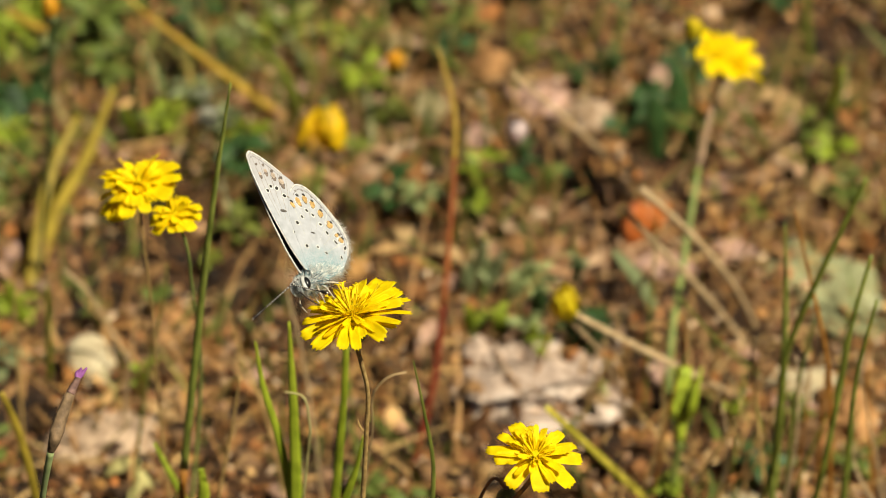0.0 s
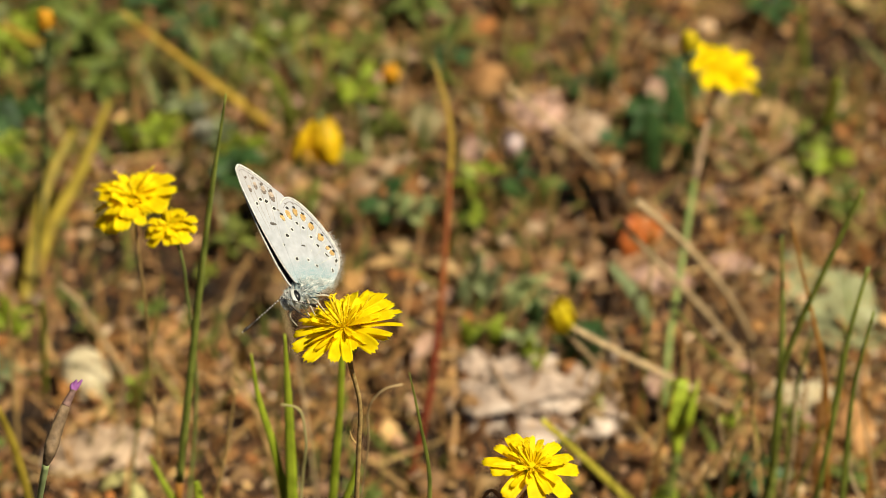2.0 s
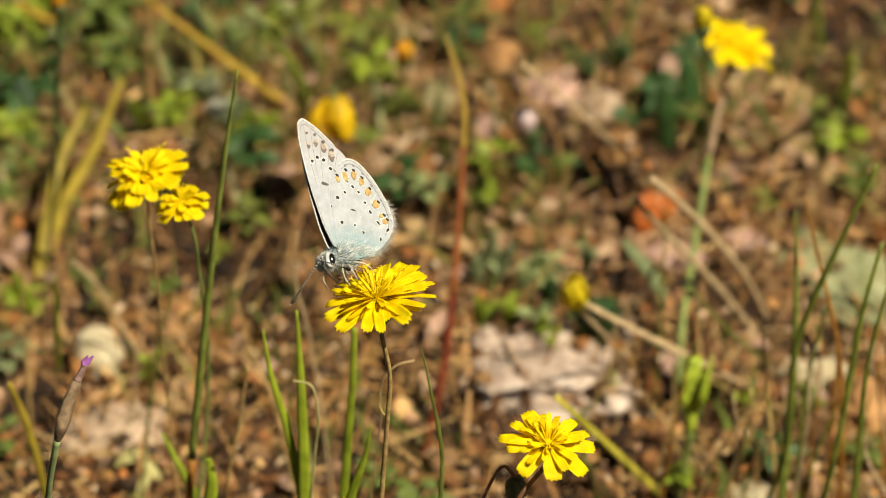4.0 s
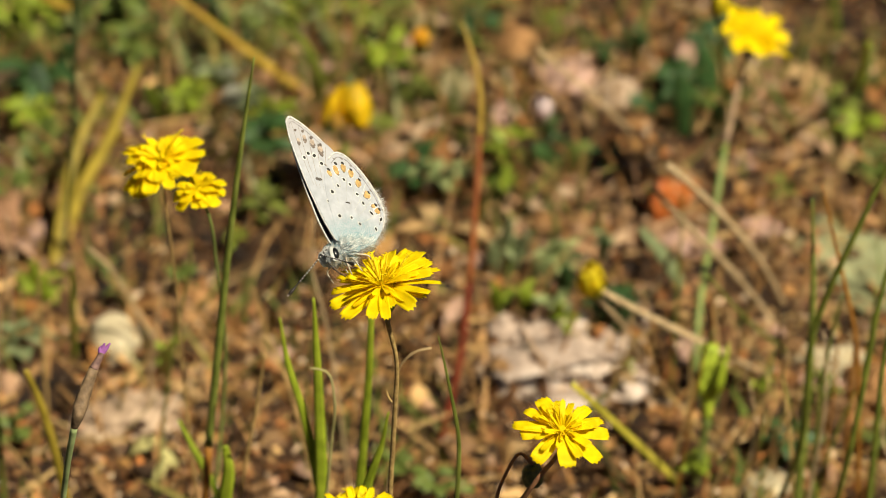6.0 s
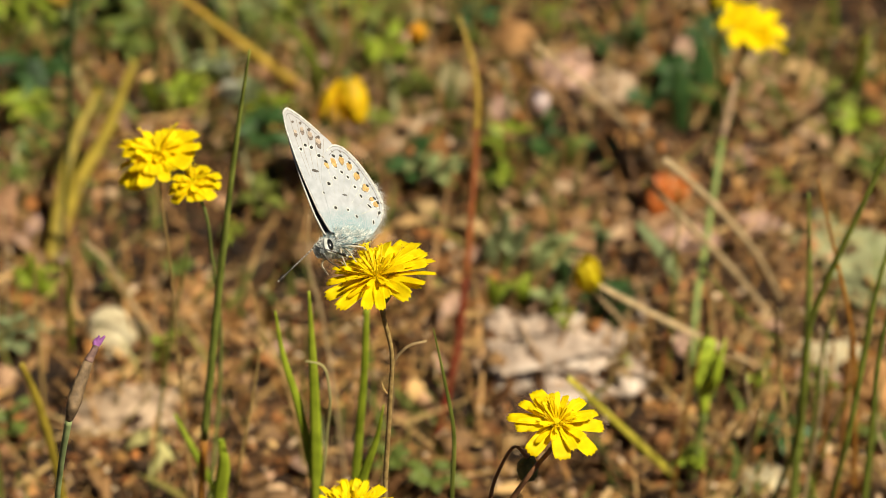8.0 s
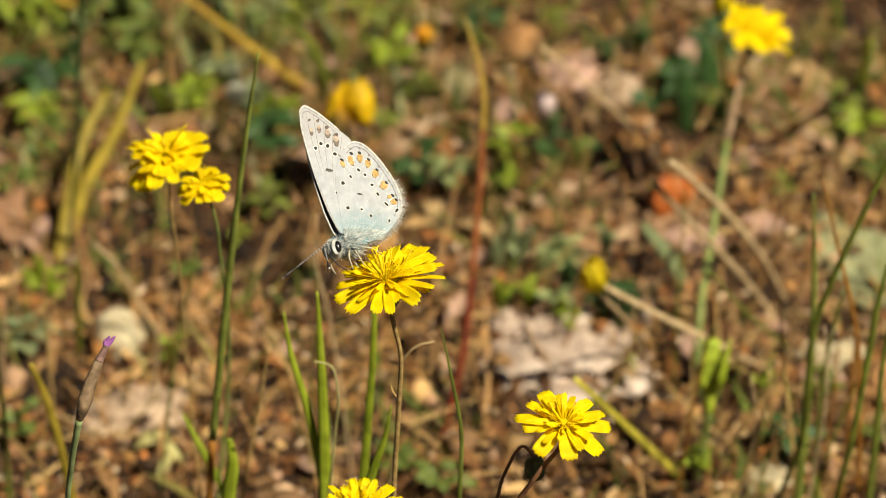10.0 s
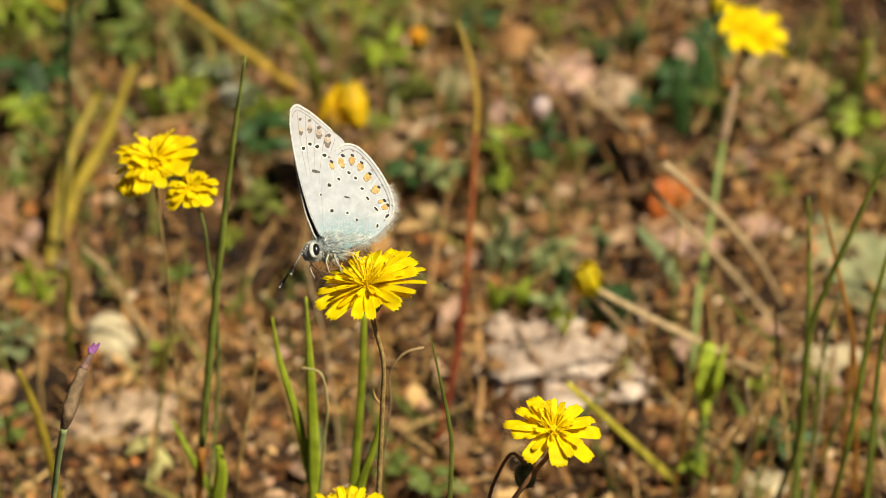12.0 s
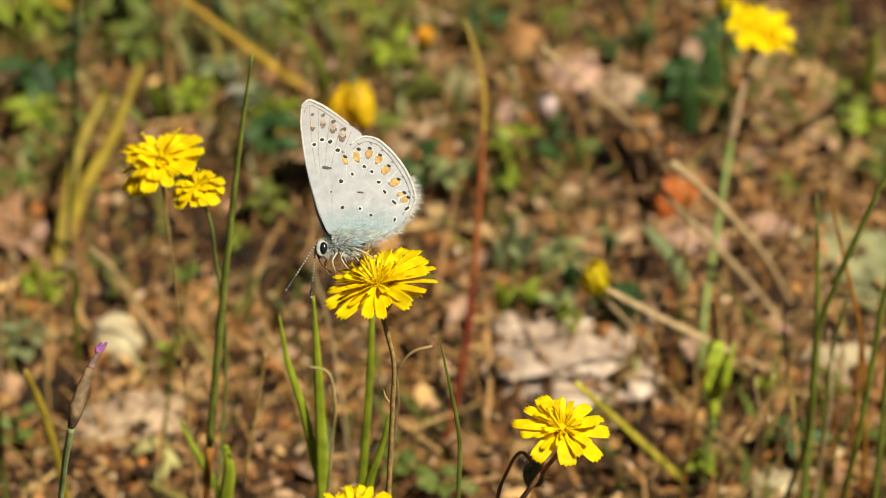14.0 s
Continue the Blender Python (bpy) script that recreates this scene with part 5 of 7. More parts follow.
blade([(41.7, 515.6, 11.6), (42.6, 514.6, 6.1), (43.1, 514.4, -2.0)], [0.855, 1.9, 1.14], DARK_LEAF, "large dark green leaf standing upright", "leaf", 0.25, category="leaf")
blade([(49.5, 512.9, 8.1), (48.8, 513.2, 4.4), (47.6, 514.4, -2.0)], [0.72, 1.6, 0.96], DARK_LEAF, "large dark green leaf standing upright", "leaf", 0.25, category="leaf")
blade([(16.4, 499.5, 6.9), (18.2, 500.2, 3.8), (19.5, 501.7, -2.0)], [0.855, 1.9, 1.14], DARK_LEAF, "dark green leaf lying low", "leaf", 0.25, category="leaf")
blade([(22.6, 498.6, 8.1), (22.9, 498.9, 4.4), (22.6, 500.1, -2.0)], [0.63, 1.4, 0.84], LEAF, "green leaf standing upright", "leaf", 0.25, category="leaf")
blade([(35.5, 534.7, 6.6), (35.5, 535.5, 3.6), (35.0, 537.3, -2.0)], [0.675, 1.5, 0.9], DARK_LEAF, "small dark green leaf standing upright", "leaf", 0.25, category="leaf")
blade([(28.7, 532.3, 3.7), (30.6, 534.3, 2.1), (32.0, 537.1, -2.0)], [0.585, 1.3, 0.78], DARK_LEAF, "small dark green leaf lying low", "leaf", 0.25, category="leaf")
blade([(-65.4, 528.1, 8.5), (-65.7, 528.3, 4.6), (-66.7, 529.2, -2.0)], [0.675, 1.5, 0.9], DARK_LEAF, "narrow dark green leaf standing upright", "leaf", 0.25, category="leaf")
blade([(-69.9, 518.5, 9.7), (-70.2, 518.2, 5.1), (-71.1, 518.7, -2.0)], [1.17, 2.6, 1.56], BLUE_LEAF, "large dull bluish-green leaf standing upright", "leaf", 0.25, category="leaf")


def scatter_dead_leaves():
    rng = random.Random(31)
    tones = (TAN_LEAF, PINK_LEAF, BROWN_LEAF, BROWN_LEAF, RUST_BROWN_LEAF)
    words = ("pale tan curled dead leaf in the litter", "pinkish curled dead leaf in the litter", "brown curled dead leaf in the litter", "brown curled dead leaf in the litter", "reddish-brown curled dead leaf in the litter")
    shapes = [[mesh_of("dead_leaf", leaf_mesh(l, w, b, f, teeth=0.15, thick=0.2, round_tip=True), m) for l, w, b, f in ((5, 2.6, 0.5, 0.5), (6.5, 2.2, 0.35, 0.8), (4, 3.0, 0.6, 0.3))] for m in tones]
    for _ in range(90):
        x, y = rng.uniform(-88, 88), rng.uniform(405, 575)
        if bareness(x, y) > 0.3:
            continue
        k = rng.randrange(5)
        ob = new("dead_leaf", rng.choice(shapes[k]))
        ob.matrix_basis = Matrix.Translation(Vector((x, y, relief(x, y) + 0.9)) * MM) @ Matrix.Rotation(rng.uniform(0, 6.28), 4, "Z") @ Matrix.Rotation(radians(rng.uniform(-40, 10)), 4, "Y") @ Matrix.Rotation(radians(rng.uniform(-35, 35)), 4, "X") @ Matrix.Scale(rng.uniform(0.7, 1.25), 4)
        tagged(ob, words[k], "leaf", "dead leaves in the litter")


scatter_dead_leaves()


# ---- low plants ----
SPRIG = {}


def sprig(place, size, mat, label, count=7, rise=0.5, seed=0, round_leaf=False):
    """A low plant: leaflets on short stalks round a root."""
    rng = random.Random(seed)
    x, y, z = place
    ob = thing("low_plant", label, "plant", (x, y, relief(x, y)))
    key = (mat.name, round_leaf)
    if key not in SPRIG:
        SPRIG[key] = [mesh_of("leaf", leaf_mesh(l, w, b, 0.25, thick=0.3, round_tip=round_leaf), mat) for l, w, b in ((6, 3.0, 0.3), (5, 3.4, 0.15), (7, 2.6, 0.4))]
    for i in range(count):
        a = 2 * math.pi * (i + rng.uniform(-0.35, 0.35)) / count
        k = size / 6 * rng.uniform(0.8, 1.35)
        lift = 2.0 + size * rise * rng.uniform(0.2, 1.0)
        m = Matrix.Translation(Vector((math.cos(a) * size * 0.15, math.sin(a) * size * 0.15, lift)) * MM) @ Matrix.Rotation(a, 4, "Z") @ Matrix.Rotation(radians(rng.uniform(-38, 4)), 4, "Y") @ Matrix.Rotation(radians(rng.uniform(-30, 30)), 4, "X") @ Matrix.Scale(k, 4)
        shared("leaf", rng.choice(SPRIG[key]), ob, m)
    bm = bmesh.new()
    for i in range(3):
        a = rng.uniform(0, 6.28)
        sweep(bm, [(0, 0, -1), (math.cos(a) * size * 0.1, math.sin(a) * size * 0.1, size * rise * 0.4), (math.cos(a) * size * 0.16, math.sin(a) * size * 0.16, size * rise * 0.8)], [0.35, 0.3, 0.2], 5, steps=3)
    part("stalk", bm, OLIVE, ob)
    return ob


def woolly_head(place, size, label, seed):
    """A ball of fine pale down round a small core, on a short stalk."""
    rng = random.Random(seed)
    x, y, z = place
    ob = thing("downy_seed_head", label, "seed head", (x, y, relief(x, y)))
    bm = bmesh.new()
    sweep(bm, [(0, 0, -1), (0.2, 0, z * 0.5), (0, 0, z)], [0.25, 0.2, 0.2], 5, steps=3)
    part("stalk", bm, OLIVE, ob)
    bm = bmesh.new()
    for _ in range(320):
        d = Vector((rng.gauss(0, 1), rng.gauss(0, 1), rng.gauss(0.2, 1))).normalized()
        e = d * size * rng.uniform(0.6, 1.15) + Vector((0, 0, z))
        sweep(bm, [(0, 0, z), e * 0.55 + Vector((0, 0, z * 0.45 - 0.1)), e], [0.15, 0.15, 0.08], 3, steps=2)
    core = bmesh.ops.create_icosphere(bm, subdivisions=2, radius=size * 0.6 * MM)
    bmesh.ops.translate(bm, verts=core["verts"], vec=Vector((0, 0, z)) * MM)
    part("down", bm, WHITE_LEAF, ob, "soft white down")


woolly_head((-36.1, 520.4, 4.5), 2.1, "downy white seed head among green leaves", 91)
woolly_head((-37.6, 527.4, 4.0), 1.8, "downy white seed head among green leaves", 92)


sprig((-73.8, 543.3, 0.0), 4.4, LIME_LEAF, "low yellow-green seedling on the soil", 14, 1.0, 101, True)
sprig((-69.8, 550.1, 0.0), 4.2, LIME_LEAF, "low yellow-green seedling on the soil", 12, 1.0, 102, True)
sprig((-78.1, 551.1, 0.0), 4.4, CLOVER, "low green leafy plant among litter", 12, 1.0, 103, True)
sprig((-64.7, 543.7, 0.0), 3.6, CLOVER, "low green leafy plant among litter", 10, 1.0, 104, True)
sprig((-32.1, 546.4, 0.0), 3.6, CLOVER, "low green leafy plant among litter", 10, 1.0, 105, True)
sprig((-25.6, 549.2, 0.0), 3.8, LIME_LEAF, "low yellow-green seedling on the soil", 12, 1.0, 106, True)
sprig((-36.0, 540.9, 0.0), 3.0, CLOVER, "low green leafy plant among litter", 10, 1.0, 107, True)
sprig((-70.5, 522.7, 0.0), 5.2, DARK_LEAF, "low dark green leafy plant", 12, 1.00, 1, True)
sprig((-68.0, 534.1, 0.0), 2.4, DARK_LEAF, "low dark green leafy plant", 8, 1.00, 2, True)
sprig((-71.7, 514.0, 0.0), 3.8, LIME_LEAF, "low yellow-green seedling on the soil", 12, 1.00, 3)
sprig((-68.5, 505.7, 0.0), 4.2, LEAF, "low green leafy plant among litter", 14, 1.00, 4, True)
sprig((-76.4, 543.8, 0.0), 4.5, LIME_LEAF, "low yellow-green seedling on the soil", 12, 1.00, 5)
sprig((-55.0, 536.2, 0.0), 5.0, LEAF, "low green leafy plant among litter", 12, 1.00, 6)
sprig((-43.8, 519.0, 0.0), 3.6, LIME_LEAF, "low yellow-green plant with rounded leaves", 16, 1.0, 7, True)
sprig((9.4, 549.8, 0.0), 3.8, LEAF, "low green leafy plant among litter", 12, 1.00, 8)
sprig((-14.3, 549.4, -0.0), 2.9, LIME_LEAF, "low yellow-green seedling on the soil", 10, 1.00, 9)
sprig((-7.1, 548.6, 0.0), 2.7, OLIVE, "low olive-green seedling on the soil", 10, 1.00, 10, True)
sprig((-29.4, 514.5, 0.0), 2.8, LIME_LEAF, "low yellow-green seedling on the soil", 10, 1.00, 11)
sprig((-69.9, 510.9, 0.0), 3.2, LIME_LEAF, "low yellow-green seedling on the soil", 10, 1.00, 12)
sprig((-49.4, 519.8, 0.0), 2.6, LEAF, "low green leafy plant among litter", 8, 1.00, 13, True)
sprig((-33.0, 521.0, 0.0), 3.0, GREY_LEAF, "low grey-green downy rosette", 9, 1.5, 14)
sprig((-39.0, 529.1, 0.0), 3.3, GREY_LEAF, "low grey-green downy rosette", 10, 1.00, 15)
sprig((-36.0, 541.5, 0.0), 3.8, LEAF, "low green leafy plant among litter", 12, 1.00, 16, True)
sprig((-57.7, 546.6, -0.0), 6.2, LEAF, "low green leafy plant among litter", 16, 1.00, 17)
sprig((-39.6, 552.2, 0.0), 4.5, DARK_LEAF, "low dark green leafy plant", 10, 1.00, 18, True)
sprig((-8.5, 532.3, 0.0), 4.0, LIME_LEAF, "low yellow-green seedling on the soil", 12, 1.00, 19, True)
sprig((-9.6, 541.6, 0.0), 3.6, OLIVE, "low olive-green seedling on the soil", 10, 1.00, 20)
sprig((-3.9, 522.9, 0.0), 3.3, OLIVE, "low olive-green seedling on the soil", 10, 1.00, 21)
sprig((-3.7, 495.9, 0.0), 4.6, DARK_LEAF, "low dark green leafy plant", 8, 1.00, 22, True)
sprig((-27.9, 514.4, 0.0), 3.0, LIME_LEAF, "low yellow-green seedling on the soil", 10, 1.00, 23)
sprig((-30.5, 492.3, 0.0), 3.8, OLIVE, "low olive-green seedling on the soil", 10, 1.00, 24)
sprig((-30.6, 507.0, 0.0), 4.0, DARK_LEAF, "low dark green leafy plant", 12, 1.00, 25, True)
sprig((6.7, 540.4, 0.0), 4.0, DARK_LEAF, "low dark green leafy plant", 10, 1.00, 26, True)
sprig((21.1, 545.3, 0.0), 2.0, LIME_LEAF, "low yellow-green seedling on the soil", 8, 1.00, 27)
sprig((30.4, 536.4, 0.0), 2.4, DARK_LEAF, "low dark green leafy plant", 8, 1.00, 28, True)
sprig((35.6, 539.9, 0.0), 2.7, DARK_LEAF, "low dark green leafy plant", 8, 1.00, 29, True)
sprig((48.9, 535.5, 0.0), 4.6, DARK_LEAF, "low dark green leafy plant", 12, 1.00, 30, True)
sprig((42.6, 523.3, 0.0), 4.1, DARK_LEAF, "low dark green leafy plant", 12, 1.00, 31, True)
sprig((46.9, 519.3, 0.0), 3.5, LEAF, "low green leafy plant among litter", 10, 1.00, 32)
sprig((12.2, 505.7, 0.0), 3.4, LIME_LEAF, "low yellow-green seedling on the soil", 10, 1.00, 33)
sprig((10.8, 496.3, 0.0), 2.9, LIME_LEAF, "low yellow-green seedling on the soil", 8, 1.00, 34, True)
sprig((19.5, 505.2, 0.0), 3.4, DARK_LEAF, "low dark green leafy plant", 10, 1.00, 35, True)
sprig((23.1, 504.4, 0.0), 2.8, LEAF, "low green leafy plant among litter", 8, 1.00, 36)
sprig((28.6, 503.3, 0.0), 2.8, DARK_LEAF, "low dark green leafy plant", 7, 1.00, 37, True)
sprig((0.1, 496.0, 0.0), 4.4, CLOVER, "low dull green plant with broad rounded leaves", 9, 0.9, 138, True)
sprig((1.5, 494.6, 0.0), 2.5, LEAF, "low green leafy plant among litter", 8, 1.00, 38)
sprig((73.0, 510.6, 0.0), 3.6, LIME_LEAF, "low yellow-green seedling on the soil", 12, 1.00, 39)
sprig((36.1, 517.0, 0.0), 3.0, DARK_LEAF, "low dark green leafy plant", 8, 1.00, 40, True)
sprig((58.5, 493.8, 0.0), 2.5, OLIVE, "low olive-green seedling on the soil", 8, 1.00, 41)
sprig((74.9, 500.0, 0.0), 3.2, LEAF, "low green leafy plant among litter", 10, 1.00, 42)
sprig((70.8, 518.8, 0.0), 2.8, OLIVE, "low olive-green seedling on the soil", 8, 1.00, 43, True)
sprig((10.6, 476.0, 0.0), 2.6, GREY_LEAF, "low grey-green downy rosette", 7, 1.6, 44)
sprig((19.6, 472.6, 0.0), 3.2, CLOVER, "low green leafy plant among litter", 10, 1.0, 46, True)
sprig((27.6, 479.7, 0.0), 2.0, GREY_LEAF, "low grey-green downy rosette", 6, 1.00, 47)
sprig((25.3, 461.6, 0.0), 3.0, DARK_LEAF, "low dark green leafy plant", 10, 1.00, 48, True)
sprig((29.8, 459.9, 0.0), 3.4, DARK_LEAF, "low dark green leafy plant", 10, 1.00, 49, True)
sprig((18.4, 460.9, 0.0), 2.8, CLOVER, "low green leafy plant among litter", 8, 1.0, 50, True)
sprig((13.0, 464.4, 0.0), 2.2, LIME_LEAF, "low yellow-green seedling on the soil", 8, 1.0, 51, True)
sprig((21.0, 456.2, 0.0), 2.0, LIME_LEAF, "low yellow-green seedling on the soil", 8, 1.00, 52, True)
sprig((54.3, 426.5, 0.0), 3.6, DARK_LEAF, "low dark green leafy plant", 12, 1.00, 53, True)
sprig((39.6, 421.9, 0.0), 2.5, LIME_LEAF, "low yellow-green seedling on the soil", 10, 1.00, 54)
sprig((-0.3, 417.0, -0.0), 3.4, LEAF, "low green leafy plant among litter", 10, 1.00, 55, True)
sprig((-6.9, 421.6, 0.0), 3.2, LEAF, "low green leafy plant among litter", 8, 1.00, 56)
sprig((30.2, 445.7, 0.0), 1.4, LIME_LEAF, "low yellow-green seedling on the soil", 8, 1.00, 57)
sprig((50.5, 441.2, 0.0), 1.7, LIME_LEAF, "low yellow-green seedling on the soil", 8, 1.00, 59)
sprig((61.0, 439.4, -0.0), 2.5, OLIVE, "low olive-green seedling on the soil", 10, 1.00, 60)
sprig((68.0, 428.2, 0.0), 2.9, LEAF, "low green leafy plant among litter", 10, 1.00, 61, True)
sprig((-65.8, 469.6, 0.0), 3.6, LIME_LEAF, "low yellow-green seedling on the soil", 10, 1.00, 62)
sprig((-67.3, 451.1, 0.0), 4.3, GREY_LEAF, "low grey-green downy rosette", 10, 1.00, 63)
sprig((-66.5, 428.7, 0.0), 3.2, LEAF, "low green leafy plant among litter", 10, 1.00, 64, True)
sprig((-52.8, 466.4, 0.0), 2.4, LEAF, "low green leafy plant among litter", 8, 1.00, 65)
sprig((-43.7, 449.3, 0.0), 2.2, LIME_LEAF, "low yellow-green seedling on the soil", 8, 1.00, 66)
sprig((-42.6, 470.1, -0.0), 2.6, LEAF, "low green leafy plant among litter", 8, 1.00, 67, True)
sprig((-55.3, 478.3, 0.0), 1.6, LEAF, "low green leafy plant among litter", 8, 1.00, 68)
sprig((-34.5, 486.1, 0.0), 1.9, LIME_LEAF, "low yellow-green seedling on the soil", 8, 1.00, 69)
sprig((-73.3, 494.9, 0.0), 3.6, LEAF, "low green leafy plant among litter", 10, 1.00, 70, True)
sprig((-60.9, 495.4, 0.0), 2.5, OLIVE, "low olive-green seedling on the soil", 8, 1.00, 71)
sprig((-23.0, 548.5, 0.0), 4.5, OLIVE, "low olive-green seedling on the soil", 12, 1.00, 72)
sprig((-65.9, 559.1, 0.0), 5.7, LEAF, "low green leafy plant among litter", 12, 1.00, 73, True)
sprig((1.7, 559.5, 0.0), 5.1, LEAF, "low green leafy plant among litter", 12, 1.00, 74)
sprig((22.5, 561.7, 0.0), 4.6, OLIVE, "low olive-green seedling on the soil", 10, 1.00, 75)
sprig((-47.4, 563.0, 0.0), 5.7, DARK_LEAF, "low dark green leafy plant", 12, 1.00, 76, True)
sprig((67.2, 559.8, 0.0), 4.5, DARK_LEAF, "low dark green leafy plant", 10, 1.00, 77, True)
sprig((-16.8, 500.3, 0.0), 2.5, OLIVE, "low olive-green seedling on the soil", 8, 1.00, 78)
sprig((-10.2, 512.0, 0.0), 2.8, OLIVE, "low olive-green seedling on the soil", 8, 1.00, 79, True)


# ---- the butterfly ----
def wing_material(name):
    """Chalky scales: a blue-green dusting near the wing's root, a brownish tinge towards the tip."""
    m = material(name, [(0.462, 0.482, 0.515), (0.592, 0.607, 0.65)], 1100, 0.75, 0.12, 0.12, vary=0.02, grit=0.08, blotch=0.6)
    nt = m.node_tree
    n, l = nt.nodes, nt.links
    bsdf = n["Principled BSDF"]
    at = n.new("ShaderNodeTexCoord")

    def dye(amount, colour):
        old = bsdf.inputs["Base Color"].links[0].from_socket
        mix = n.new("ShaderNodeMix")
        mix.data_type = "RGBA"
        mix.inputs[7].default_value = (*colour, 1)
        l.new(amount, mix.inputs[0])
        l.new(old, mix.inputs[6])
        l.new(mix.outputs[2], bsdf.inputs["Base Color"])

    def span(value, start, stop, top):
        out = n.new("ShaderNodeMapRange")
        out.inputs["From Min"].default_value = start
        out.inputs["From Max"].default_value = stop
        out.inputs["To Max"].default_value = top
        l.new(value, out.inputs["Value"])
        return out.outputs[0]

    def specks(scale, start, stop):
        speck = n.new("ShaderNodeTexNoise")
        speck.inputs["Scale"].default_value = scale
        l.new(at.outputs["Object"], speck.inputs["Vector"])
        return span(speck.outputs["Fac"], start, stop, 1.0)

    def times(a, b):
        out = n.new("ShaderNodeMath")
        out.operation = "MULTIPLY"
        l.new(a, out.inputs[0])
        l.new(b, out.inputs[1])
        return out.outputs[0]

    up = n.new("ShaderNodeSeparateXYZ")
    l.new(at.outputs["Object"], up.inputs[0])
    dye(span(up.outputs["Z"], 0.010, 0.0175, 0.5), (0.43, 0.375, 0.35))
    wide = n.new("ShaderNodeVectorMath")
    wide.operation = "MULTIPLY"
    wide.inputs[1].default_value = (0.55, 0.0, 1.0)
    l.new(at.outputs["Object"], wide.inputs[0])
    off = n.new("ShaderNodeVectorMath")
    off.operation = "DISTANCE"
    off.inputs[1].default_value = (0.0025, 0.0, 0.0008)
    l.new(wide.outputs[0], off.inputs[0])
    close = span(off.outputs["Value"], 0.0047, 0.0008, 1.35)
    dye(times(close, specks(5200, 0.36, 0.66)), (0.15, 0.35, 0.38))
    dye(times(span(off.outputs["Value"], 0.0036, 0.0006, 0.8), specks(7000, 0.56, 0.66)), (0.07, 0.11, 0.12))
    return m


WING_UNDER = wing_material("wing_underside")
WING_UPPER = material("wing_upperside", [(0.025, 0.018, 0.035), (0.06, 0.045, 0.075)], 1500, 0.6, 0.1)
FRINGE = material("wing_fringe", [(0.78, 0.76, 0.72), (0.86, 0.84, 0.8)], 2000, 0.8, 0.1, 0.25, vary=0.02)
EDGE_LINE = material("wing_edge_line", [(0.26, 0.25, 0.25), (0.36, 0.34, 0.33)], 2000, 0.8, 0.1)
VEIN = material("wing_vein", [(0.5, 0.51, 0.47), (0.57, 0.58, 0.54)], 2000, 0.75, 0.06)
DARK_VEIN = material("wing_vein_brown", [(0.36, 0.33, 0.3), (0.44, 0.41, 0.37)], 2000, 0.75, 0.06)
SPOT_BLACK = material("spot_black", [(0.02, 0.018, 0.016), (0.045, 0.04, 0.036)], 2500, 0.8, 0.1)
SPOT_WHITE = material("spot_white", [(0.62, 0.63, 0.6), (0.7, 0.7, 0.67)], 2500, 0.8, 0.1)
SPOT_DARK = material("spot_dark_grey", [(0.07, 0.06, 0.055), (0.13, 0.115, 0.1)], 2500, 0.8, 0.1)
SPOT_ORANGE = material("spot_orange", [(0.46, 0.28, 0.085), (0.62, 0.41, 0.16)], 2500, 0.75, 0.1)
SPOT_TAN = material("spot_tan", [(0.44, 0.34, 0.26), (0.55, 0.45, 0.36)], 2500, 0.8, 0.1)
SPOT_BROWN = material("spot_brown", [(0.13, 0.1, 0.085), (0.22, 0.175, 0.145)], 2500, 0.8, 0.1)
SPOT_GREY = material("spot_grey", [(0.2, 0.18, 0.16), (0.3, 0.27, 0.24)], 2500, 0.8, 0.1)
BODY = material("grey_body", [(0.18, 0.21, 0.22), (0.4, 0.43, 0.43)], 1500, 0.8, 0.5)
FUR = material("pale_fur", [(0.7, 0.71, 0.67), (0.86, 0.86, 0.82)], 1500, 0.7, 0.0, 0.35)
BLUE_FUR = material("blue_grey_fur", [(0.22, 0.36, 0.4), (0.45, 0.58, 0.6)], 1500, 0.7, 0.0, 0.2)
DARK_FUR = material("dark_fur", [(0.04, 0.05, 0.055), (0.1, 0.12, 0.13)], 1500, 0.7, 0.0)
EYE_BLACK = material("eye_black", [(0.006, 0.006, 0.007), (0.012, 0.012, 0.012)], 1500, 0.2, 0.0, gloss=0.6)
HORN_BLACK = material("antenna_black", [(0.02, 0.016, 0.014), (0.04, 0.03, 0.025)], 2500, 0.5, 0.1)
LEG = material("pale_leg", [(0.42, 0.36, 0.26), (0.58, 0.52, 0.42)], 2000, 0.6, 0.1)

FORE = [(1.16, 1.53), (-0.17, 3.42), (-1.16, 6.39), (-2.0, 9.79), (-2.52, 13.18), (-2.66, 15.73), (-2.3, 17.28), (-1.73, 17.65), (-0.6, 17.3), (1.1, 16.3), (3.08, 14.85), (4.64, 13.6), (5.0, 12.2), (3.6, 7.0), (1.95, 1.87)]
HIND = [(1.3, 1.6), (1.0, 4.7), (1.2, 8.9), (2.2, 11.2), (3.5, 12.6), (5.0, 13.35), (6.3, 13.1), (7.7, 12.05), (9.0, 10.6), (10.1, 8.9), (10.8, 7.2), (11.0, 5.9), (10.5, 4.5), (9.3, 3.0), (7.7, 1.8), (5.7, 0.9), (2.2, 0.6)]


def outline(points, steps=5):
    pts = [Vector((x, 0, z)) for x, z in points]
    ring = pts[-2:] + pts + pts[:2]
    line = smooth_line(ring, steps)
    return line[2 * steps:len(line) - 2 * steps - 1]


def dome(x, z, depth):
    return -depth * math.exp(-((x - 4) ** 2 + (z - 7) ** 2) / 40)


